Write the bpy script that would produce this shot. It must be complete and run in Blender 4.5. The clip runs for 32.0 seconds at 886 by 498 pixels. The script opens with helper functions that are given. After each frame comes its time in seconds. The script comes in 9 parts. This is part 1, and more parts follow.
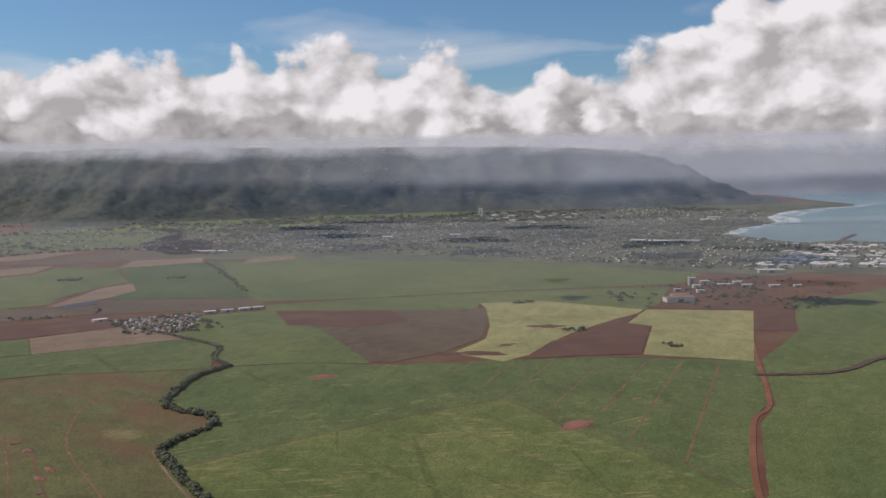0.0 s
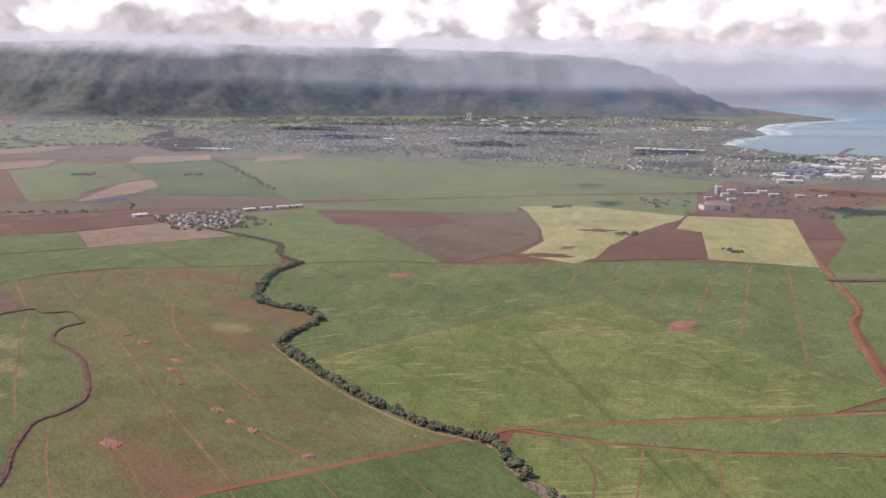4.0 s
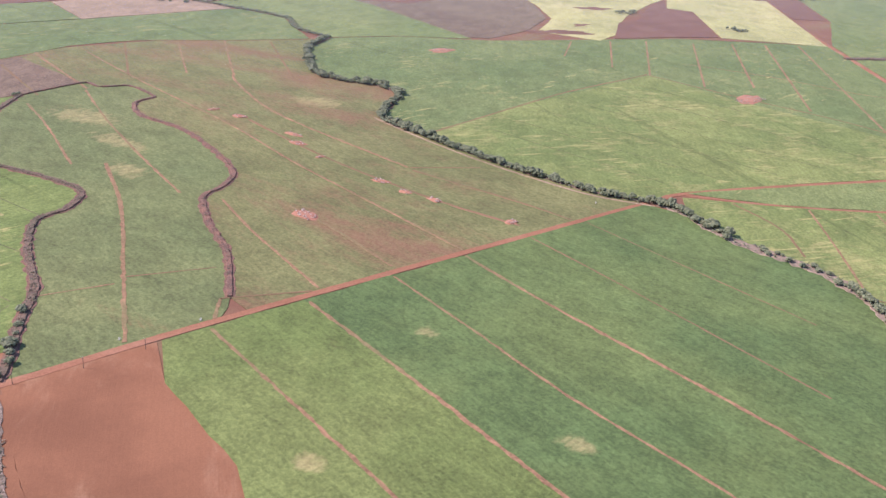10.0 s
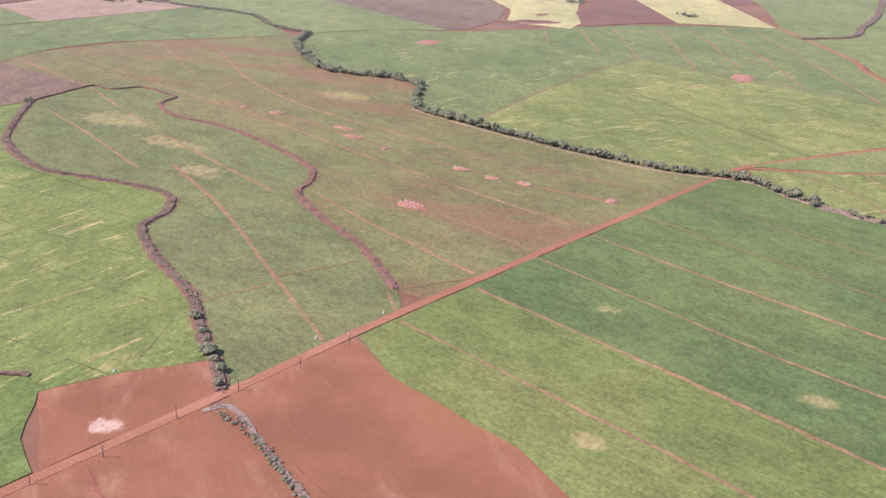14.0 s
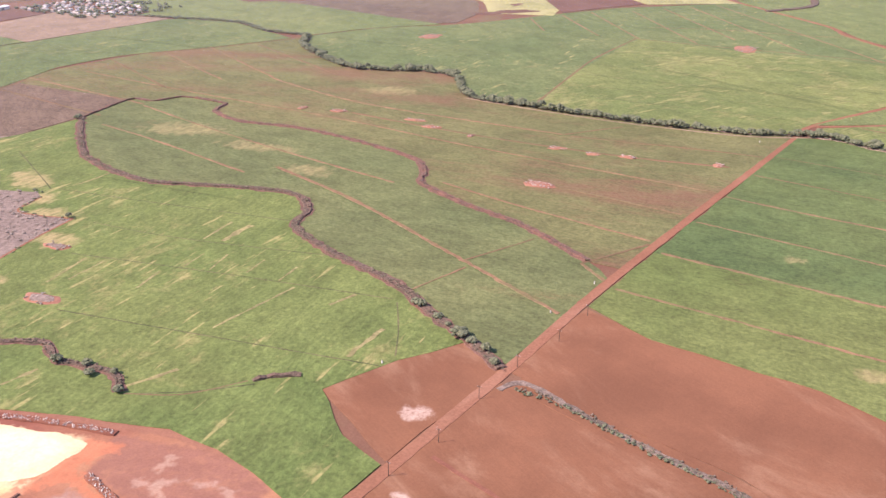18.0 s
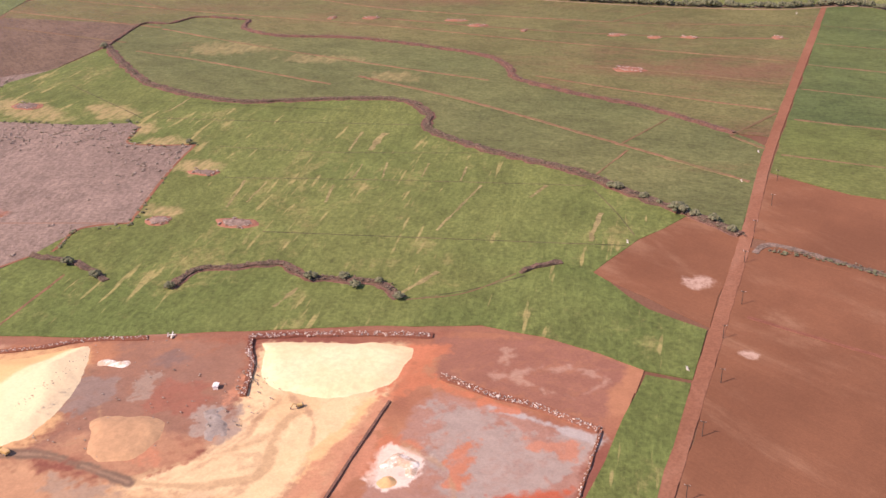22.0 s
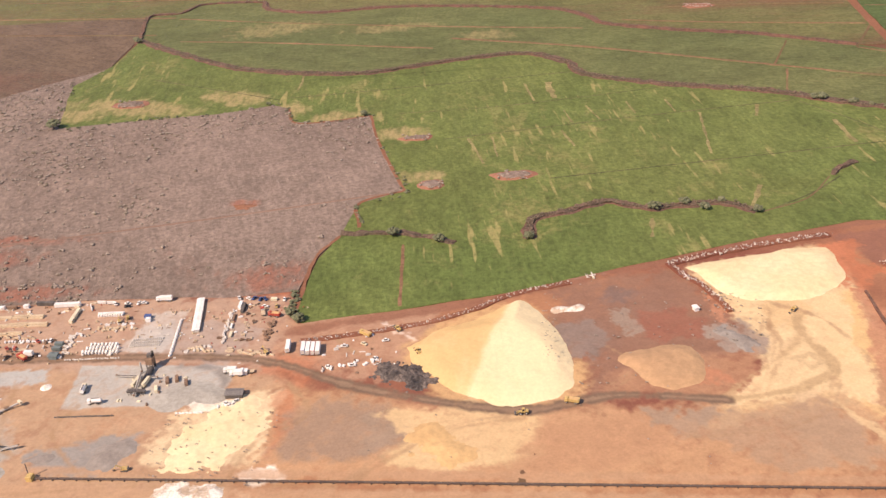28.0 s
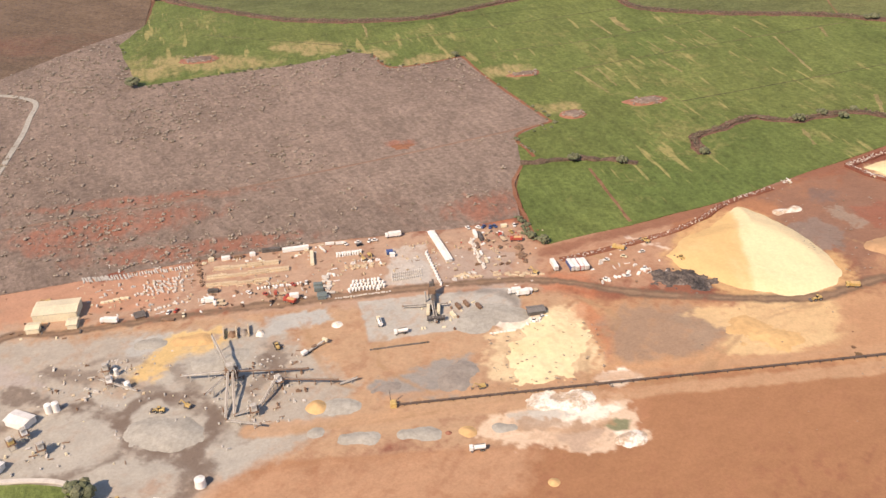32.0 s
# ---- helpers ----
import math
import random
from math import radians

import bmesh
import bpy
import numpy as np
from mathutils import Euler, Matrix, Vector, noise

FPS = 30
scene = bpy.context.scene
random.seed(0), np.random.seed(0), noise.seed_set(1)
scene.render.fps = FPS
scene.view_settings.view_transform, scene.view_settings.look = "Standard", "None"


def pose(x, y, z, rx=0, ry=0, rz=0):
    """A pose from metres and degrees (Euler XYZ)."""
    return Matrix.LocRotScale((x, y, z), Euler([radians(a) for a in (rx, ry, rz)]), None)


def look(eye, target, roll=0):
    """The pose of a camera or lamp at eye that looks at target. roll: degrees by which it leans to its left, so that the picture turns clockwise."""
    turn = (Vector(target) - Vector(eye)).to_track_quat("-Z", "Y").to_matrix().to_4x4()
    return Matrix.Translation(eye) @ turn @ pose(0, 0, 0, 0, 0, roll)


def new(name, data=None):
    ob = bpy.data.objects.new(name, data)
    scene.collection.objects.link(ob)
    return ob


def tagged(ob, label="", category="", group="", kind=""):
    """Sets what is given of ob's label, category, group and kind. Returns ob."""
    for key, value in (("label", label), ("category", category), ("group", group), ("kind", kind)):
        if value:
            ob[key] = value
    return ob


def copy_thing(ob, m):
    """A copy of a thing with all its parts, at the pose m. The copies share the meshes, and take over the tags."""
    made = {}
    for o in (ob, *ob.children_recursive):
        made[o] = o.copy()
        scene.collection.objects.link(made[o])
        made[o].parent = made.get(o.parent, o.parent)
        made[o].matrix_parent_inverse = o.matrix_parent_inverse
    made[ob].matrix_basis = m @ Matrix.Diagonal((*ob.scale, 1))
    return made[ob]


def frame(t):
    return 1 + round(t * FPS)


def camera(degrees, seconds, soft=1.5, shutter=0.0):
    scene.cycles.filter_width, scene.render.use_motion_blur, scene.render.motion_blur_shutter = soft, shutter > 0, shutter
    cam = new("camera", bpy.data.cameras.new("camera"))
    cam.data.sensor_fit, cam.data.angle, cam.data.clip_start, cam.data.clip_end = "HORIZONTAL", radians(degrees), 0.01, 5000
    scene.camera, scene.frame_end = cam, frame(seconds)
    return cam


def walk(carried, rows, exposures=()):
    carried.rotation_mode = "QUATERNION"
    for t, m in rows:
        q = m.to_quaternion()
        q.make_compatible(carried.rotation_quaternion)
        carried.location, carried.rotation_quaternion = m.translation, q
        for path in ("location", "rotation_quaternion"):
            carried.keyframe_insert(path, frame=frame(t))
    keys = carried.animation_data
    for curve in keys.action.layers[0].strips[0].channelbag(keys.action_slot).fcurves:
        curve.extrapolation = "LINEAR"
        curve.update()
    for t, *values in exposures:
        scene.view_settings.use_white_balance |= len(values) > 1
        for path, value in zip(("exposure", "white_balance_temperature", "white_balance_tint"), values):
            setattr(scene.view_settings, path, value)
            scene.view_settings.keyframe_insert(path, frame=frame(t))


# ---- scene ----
cam = camera(49.9, 32.0, soft=1.5)
PATH = [
    (0, (-0.186, 1.781, 211.765), (0.788, 3.518, 211.576), -0.8),
    (0.5, (-14.079, 10.563, 211.564), (-13.099, 12.288, 211.315), -0.2),
    (1, (-27.859, 19.29, 211.278), (-26.875, 21.003, 210.967), 0.1),
    (1.5, (-41.383, 27.961, 210.896), (-40.39, 29.657, 210.525), 0.4),
    (2, (-54.751, 36.435, 210.361), (-53.752, 38.118, 209.948), 0.5),
    (2.5, (-67.857, 44.833, 209.648), (-66.845, 46.509, 209.24), 0.6),
    (4.5, (-119.013, 78.46, 202.848), (-117.957, 80.116, 202.468), 0.9),
    (5, (-131.748, 86.546, 201.819), (-130.68, 88.19, 201.42), 1.1),
    (5.5, (-144.618, 94.731, 200.629), (-143.536, 96.359, 200.205), 1.5),
    (6, (-157.53, 103.185, 199.185), (-156.431, 104.789, 198.717), 2.1),
    (6.5, (-170.163, 111.952, 197.587), (-169.052, 113.533, 197.074), 2.5),
    (7, (-182.457, 121.121, 195.875), (-181.333, 122.68, 195.322), 2.7),
    (7.5, (-194.611, 130.643, 194.117), (-193.473, 132.178, 193.527), 2.6),
    (8, (-207.039, 140.264, 192.3), (-205.889, 141.766, 191.651), 2.8),
    (8.5, (-219.669, 149.964, 190.492), (-218.504, 151.426, 189.78), 3.0),
    (9, (-232.234, 160.027, 188.687), (-231.053, 161.451, 187.928), 3.2),
    (9.5, (-244.286, 170.359, 186.921), (-243.081, 171.748, 186.134), 3.5),
    (10, (-256.226, 180.805, 185.063), (-254.991, 182.166, 184.273), 3.4),
    (10.5, (-268.122, 191.289, 183.111), (-266.86, 192.624, 182.323), 3.3),
    (11, (-279.889, 201.976, 181.141), (-278.604, 203.285, 180.344), 3.3),
    (11.5, (-291.434, 212.952, 179.213), (-290.128, 214.234, 178.406), 3.5),
    (12, (-302.712, 224.142, 177.387), (-301.382, 225.4, 176.582), 3.8),
    (12.5, (-313.675, 235.36, 175.674), (-312.321, 236.594, 174.873), 3.6),
    (13, (-324.303, 246.67, 174.096), (-322.923, 247.883, 173.306), 3.3),
    (13.5, (-334.604, 258.325, 172.515), (-333.199, 259.515, 171.733), 3.2),
    (15.5, (-373.528, 307.328, 161.217), (-372.032, 308.418, 160.462), 3.2),
    (16, (-383.223, 319.379, 159.784), (-381.715, 320.458, 159.035), 3.0),
    (16.5, (-392.879, 331.257, 158.457), (-391.347, 332.316, 157.726), 2.6),
    (17, (-402.702, 343.288, 157.226), (-401.153, 344.328, 156.506), 2.1),
    (17.5, (-412.342, 355.477, 156.019), (-410.778, 356.492, 155.295), 1.4),
    (18, (-421.497, 368.219, 154.828), (-419.925, 369.198, 154.072), 0.6),
    (18.5, (-430.296, 381.353, 153.766), (-428.73, 382.287, 152.945), -0.3),
    (19, (-438.885, 394.626, 152.883), (-437.311, 395.523, 152.035), -0.7),
    (19.5, (-447.458, 408.021, 152.075), (-445.864, 408.885, 151.232), -0.9),
    (20, (-455.7, 421.696, 151.317), (-454.089, 422.532, 150.476), -1.0),
    (20.5, (-463.371, 435.754, 150.527), (-461.748, 436.559, 149.679), -1.1),
    (21, (-470.818, 450.09, 149.617), (-469.183, 450.861, 148.763), -1.3),
    (21.5, (-477.987, 464.514, 148.753), (-476.346, 465.246, 147.873), -1.5),
    (22, (-484.992, 478.847, 148.05), (-483.352, 479.534, 147.134), -1.8),
    (22.5, (-491.484, 493.344, 147.391), (-489.836, 493.986, 146.457), -2.2),
    (23, (-497.481, 508.26, 146.537), (-495.813, 508.865, 145.612), -2.5),
    (23.5, (-503.071, 523.352, 145.488), (-501.386, 523.916, 144.569), -2.7),
    (24, (-508.357, 538.461, 144.48), (-506.658, 538.981, 143.562), -2.8),
    (24.5, (-513.155, 553.307, 143.57), (-511.442, 553.786, 142.656), -3.0),
    (25, (-517.572, 567.919, 142.827), (-515.849, 568.361, 141.913), -3.4),
    (25.5, (-521.52, 582.494, 142.223), (-519.787, 582.901, 141.311), -3.7),
    (27.5, (-533.745, 641.839, 138.996), (-531.987, 642.099, 138.079), -3.5),
    (28, (-536.352, 656.09, 138.67), (-534.604, 656.31, 137.724), -3.5),
    (28.5, (-538.98, 670.017, 138.373), (-537.239, 670.199, 137.405), -3.6),
    (29, (-541.482, 683.824, 138.142), (-539.749, 683.968, 137.154), -3.6),
    (29.5, (-543.603, 697.578, 137.79), (-541.88, 697.683, 136.779), -3.6),
    (30, (-545.372, 711.307, 137.404), (-543.657, 711.371, 136.377), -3.5),
    (30.5, (-546.945, 725.124, 137.048), (-545.234, 725.144, 136.014), -3.6),
    (31, (-548.194, 739.085, 136.804), (-546.484, 739.063, 135.767), -3.4),
    (31.5, (-549.125, 752.946, 136.617), (-547.415, 752.881, 135.583), -3.0),
    (32, (-549.916, 766.897, 136.487), (-548.199, 766.787, 135.466), -2.8),
]
EXPOSURES = [(0.0, -0.55, 7200, 16), (1.0, -0.5, 7100, 17), (2.0, 0.12, 7100, 22), (2.5, 0.18, 7100, 22), (5.0, 0.12, 7200, 24), (6.0, 0.3, 7000, 25), (7.0, 0.62, 6700, 24), (9.0, 0.95, 6500, 24), (12.0, 1.0, 6600, 29),
             (16.0, 1.05, 6900, 31), (20.0, 1.05, 7500, 34), (22.0, 0.57, 8100, 38), (25.0, 0.45, 8500, 34), (28.0, 0.45, 8600, 26), (32.0, 0.44, 8600, 21)]
walk(cam, [(t, look(eye, target, roll)) for t, eye, target, roll in PATH], EXPOSURES)

# ---- light ----
SUN_AZ, SUN_EL = 136.0, 45.0          # degrees from +x towards +y, and above the horizon
sun = new("sun", bpy.data.lights.new("sun", "SUN"))
sun.data.energy, sun.data.angle, sun.data.color = 3.8, radians(0.53), (1.0, 0.95, 0.87)
sd = Vector((math.cos(radians(SUN_AZ)) * math.cos(radians(SUN_EL)), math.sin(radians(SUN_AZ)) * math.cos(radians(SUN_EL)), math.sin(radians(SUN_EL))))
sun.matrix_basis = look(sd * 3000, (0, 0, 0))

world = bpy.data.worlds.new("world")
scene.world = world
world.use_nodes = True
wn, wl = world.node_tree.nodes, world.node_tree.links
sky = wn.new("ShaderNodeTexSky")
sky.sky_type, sky.sun_disc = "NISHITA", False
sky.sun_elevation, sky.sun_rotation = radians(SUN_EL), radians(90 - SUN_AZ)
sky.altitude, sky.air_density, sky.dust_density, sky.ozone_density = 400, 1.0, 0.5, 3.5
wc = wn.new("ShaderNodeTexCoord")
wm = wn.new("ShaderNodeMapping")
wm.inputs["Scale"].default_value = (3.0, 3.0, 14.0)
wl.new(wc.outputs["Generated"], wm.inputs["Vector"])
wz = wn.new("ShaderNodeTexNoise")
wz.inputs["Scale"].default_value, wz.inputs["Detail"].default_value, wz.inputs["Distortion"].default_value = 1.2, 7, 0.6
wl.new(wm.outputs["Vector"], wz.inputs["Vector"])
wr = wn.new("ShaderNodeValToRGB")
wr.color_ramp.elements[0].position, wr.color_ramp.elements[1].position = 0.5, 0.85
wr.color_ramp.elements[0].color, wr.color_ramp.elements[1].color = (0, 0, 0, 1), (0.6, 0.6, 0.6, 1)
wl.new(wz.outputs["Fac"], wr.inputs["Fac"])
wx = wn.new("ShaderNodeMix")
wx.data_type = "RGBA"
wx.inputs[7].default_value = (9.0, 9.3, 9.8, 1)
wl.new(wr.outputs["Color"], wx.inputs[0])
wt = wn.new("ShaderNodeMix")
wt.data_type, wt.blend_type = "RGBA", "MULTIPLY"
wt.inputs["Factor"].default_value = 1.0
wt.inputs[7].default_value = (0.56, 0.80, 1.0, 1)
wl.new(sky.outputs["Color"], wt.inputs[6])
wl.new(wt.outputs[2], wx.inputs[6])


def wput(socket, v):
    if isinstance(v, bpy.types.NodeSocket):
        wl.new(v, socket)
    else:
        socket.default_value = v


def wmath(op, a, b=0.0):
    m = wn.new("ShaderNodeMath")
    m.operation = op
    wput(m.inputs[0], a)
    wput(m.inputs[1], b)
    return m.outputs[0]


def wstep(v, lo, hi, a=0.0, b=1.0):
    m = wn.new("ShaderNodeMapRange")
    m.interpolation_type = "SMOOTHSTEP"
    for i, x in enumerate((v, lo, hi, a, b)):
        wput(m.inputs[i], x)
    return m.outputs[0]


def wvec(op, v, c):
    m = wn.new("ShaderNodeVectorMath")
    m.operation = op
    wl.new(v, m.inputs[0])
    m.inputs[1].default_value = c
    return m.outputs["Value" if op == "DOT_PRODUCT" else "Vector"]


def wnoise(v, scale, detail, rough, shift, distort=0.0):
    t = wn.new("ShaderNodeTexNoise")
    t.noise_dimensions = "4D"
    t.inputs["W"].default_value, t.inputs["Scale"].default_value, t.inputs["Detail"].default_value = shift, scale, detail
    t.inputs["Roughness"].default_value, t.inputs["Distortion"].default_value = rough, distort
    wl.new(v, t.inputs["Vector"])
    return t.outputs["Fac"]


def wmix(f, a, b):
    m = wn.new("ShaderNodeMix")
    m.data_type = "RGBA"
    for i, x in ((0, f), (6, a), (7, b)):
        wput(m.inputs[i], x if isinstance(x, (bpy.types.NodeSocket, float)) else (*x, 1))
    return m.outputs[2]


def wscale(c, f):
    m = wn.new("ShaderNodeVectorMath")
    m.operation = "SCALE"
    m.inputs[0].default_value = c
    wl.new(f, m.inputs["Scale"])
    return m.outputs["Vector"]


# a long bank of cumulus low in the sky, its lit side towards the sun, with a grey row before it and rain below
direction = wc.outputs["Generated"]
across, rise = wvec("DOT_PRODUCT", direction, (0.873, -0.487, 0)), wvec("DOT_PRODUCT", direction, (0, 0, 1))
puff = wvec("MULTIPLY", direction, (1, 1, 1.25))
lit = wvec("ADD", puff, (-0.011, 0.008, 0.016))
crest = wn.new("ShaderNodeFloatCurve")
for i, (x, y) in enumerate(((0.0, 0.45), (0.29, 0.45), (0.40, 0.50), (0.465, 0.56), (0.56, 0.44), (0.60, 0.53), (0.66, 0.78), (0.72, 0.80), (1.0, 0.5))):
    p = crest.mapping.curves[0].points
    if i == 0:
        p[0].location = (x, y)
    elif x == 1.0:
        p[len(p) - 1].location = (x, y)
    else:
        p.new(x, y)
crest.mapping.update()
wl.new(wmath("MULTIPLY_ADD", across, 0.5), crest.inputs["Value"])
crest.inputs["Value"].links[0].from_node.inputs[2].default_value = 0.5
n1, n1b = wnoise(puff, 16, 7, 0.48, 1.0, 0.2), wnoise(lit, 16, 7, 0.48, 1.0, 0.2)
n2, n2b = wnoise(puff, 19, 7, 0.47, 4.0, 0.2), wnoise(lit, 19, 7, 0.47, 4.0, 0.2)
top = wmath("SUBTRACT", wmath("ADD", wmath("MULTIPLY", crest.outputs[0], 0.2), wmath("MULTIPLY", wmath("SUBTRACT", n1, 0.5), 0.16)), rise)
white = wmath("ADD", wmath("MULTIPLY", wmath("SUBTRACT", n1, n1b), 2.7), wstep(rise, 0.02, 0.10, 0.80, 0.93))
white = wmath("MINIMUM", wmath("MAXIMUM", white, 0.55), 1.12)
bank = wmix(wstep(top, -0.004, 0.012), wx.outputs[2], wscale((7.9, 8.3, 9.1), white))
low = wmath("SUBTRACT", wmath("ADD", 0.044, wmath("MULTIPLY", wmath("SUBTRACT", n2, 0.5), 0.22)), rise)
grey = wmath("ADD", wmath("MULTIPLY", wmath("SUBTRACT", n2, n2b), 2.3), wstep(rise, 0.012, 0.05, 0.76, 0.60))
grey = wmath("MINIMUM", wmath("MAXIMUM", grey, 0.42), 0.98)
bank = wmix(wmath("MULTIPLY", wstep(low, -0.006, 0.02), 0.9), bank, wscale((5.6, 5.8, 6.3), grey))
rain = wstep(wmath("ADD", rise, wmath("MULTIPLY", wmath("SUBTRACT", n2, 0.5), 0.05)), -0.004, 0.010, 1, 0)
bank = wmix(rain, bank, (2.5, 2.75, 3.2))
wl.new(bank, wn["Background"].inputs["Color"])
wn["Background"].inputs["Strength"].default_value = 0.13


# ---- materials ----
class Net:
    """A small builder for node materials; every texture uses world metres."""

    def __init__(self, name):
        self.mat = bpy.data.materials.new(name)
        self.mat.use_nodes = True
        self.n, self.l = self.mat.node_tree.nodes, self.mat.node_tree.links
        self.bsdf = self.n["Principled BSDF"]
        self.geo = self.n.new("ShaderNodeNewGeometry")

    def put(self, socket, v):
        if isinstance(v, bpy.types.NodeSocket):
            self.l.new(v, socket)
        elif isinstance(v, tuple) and len(v) == 3 and len(socket.default_value) == 4:
            socket.default_value = (*v, 1)
        else:
            socket.default_value = v

    def coord(self, scale=(1, 1, 1), turn=0.0, vector=None):
        """World position turned about z by -turn degrees and then scaled."""
        v = vector or self.geo.outputs["Position"]
        if turn:
            r = self.n.new("ShaderNodeVectorRotate")
            r.rotation_type = "Z_AXIS"
            r.inputs["Angle"].default_value = radians(-turn)
            self.l.new(v, r.inputs["Vector"])
            v = r.outputs["Vector"]
        m = self.n.new("ShaderNodeVectorMath")
        m.operation = "MULTIPLY"
        m.inputs[1].default_value = scale
        self.l.new(v, m.inputs[0])
        return m.outputs["Vector"]

    def noise(self, scale, detail=4, rough=0.55, at=(1, 1, 1), turn=0.0, distort=0.0, shift=0.0):
        t = self.n.new("ShaderNodeTexNoise")
        t.noise_dimensions = "4D"
        t.inputs["W"].default_value = shift
        t.inputs["Scale"].default_value, t.inputs["Detail"].default_value = scale, detail
        t.inputs["Roughness"].default_value, t.inputs["Distortion"].default_value = rough, distort
        self.l.new(self.coord(at, turn), t.inputs["Vector"])
        return t.outputs["Fac"]

    def step(self, v, lo, hi, a=0.0, b=1.0):
        m = self.n.new("ShaderNodeMapRange")
        m.interpolation_type = "SMOOTHSTEP"
        for k, x in zip(("Value", "From Min", "From Max", "To Min", "To Max"), (v, lo, hi, a, b)):
            self.put(m.inputs[k], x)
        return m.outputs["Result"]

    def math(self, op, a, b=0.0):
        m = self.n.new("ShaderNodeMath")
        m.operation = op
        self.put(m.inputs[0], a)
        self.put(m.inputs[1], b)
        return m.outputs[0]

    def mix(self, f, a, b, blend="MIX"):
        m = self.n.new("ShaderNodeMix")
        m.data_type, m.blend_type = "RGBA", blend
        for k, x in (("Factor", f), ("A", a), ("B", b)):
            self.put(next(s for s in m.inputs if s.name == k and s.enabled), x)
        return next(s for s in m.outputs if s.enabled)

    def scale(self, c, f):
        v = self.n.new("ShaderNodeVectorMath")
        v.operation = "SCALE"
        self.put(v.inputs[0], c)
        self.put(v.inputs["Scale"], f)
        return v.outputs["Vector"]

    def spot(self, x, y, rx, ry, turn=0.0, uneven=1.3, size=0.16):
        """A soft uneven patch about (x, y): 1 in its middle, 0 outside."""
        d = self.n.new("ShaderNodeVectorMath")
        d.operation = "SUBTRACT"
        d.inputs[1].default_value = (x, y, 0)
        self.l.new(self.geo.outputs["Position"], d.inputs[0])
        v = self.coord((1 / rx, 1 / ry, 0), turn, d.outputs["Vector"])
        q = self.n.new("ShaderNodeVectorMath")
        q.operation = "LENGTH"
        self.l.new(v, q.inputs[0])
        return self.step(self.math("ADD", q.outputs["Value"], self.math("MULTIPLY", self.noise(size, 5, 0.65, (1, 0.6, 1), turn + 90, 0.3, x), uneven * 2)), 0.45 + uneven, 1.15 + uneven, 1, 0)

    def attr(self, name):
        a = self.n.new("ShaderNodeAttribute")
        a.attribute_name = name
        return a.outputs["Color"]

    def random(self, island=False):
        if island:
            return self.geo.outputs["Random Per Island"]
        return self.n.new("ShaderNodeObjectInfo").outputs["Random"]

    def done(self, colour, rough=0.9, bump=None, height=0.2, metal=0.0, spec=0.3):
        self.put(self.bsdf.inputs["Base Color"], colour)
        self.put(self.bsdf.inputs["Roughness"], rough)
        self.put(self.bsdf.inputs["Metallic"], metal)
        self.put(self.bsdf.inputs["Specular IOR Level"], spec)
        if bump is not None:
            b = self.n.new("ShaderNodeBump")
            b.inputs["Strength"].default_value, b.inputs["Distance"].default_value = 1.0, height
            self.l.new(bump, b.inputs["Height"])
            self.l.new(b.outputs["Normal"], self.bsdf.inputs["Normal"])
        return self.mat


SOIL = (0.25, 0.105, 0.064)
SOIL_DARK = (0.185, 0.070, 0.048)
SOIL_PALE = (0.34, 0.160, 0.105)


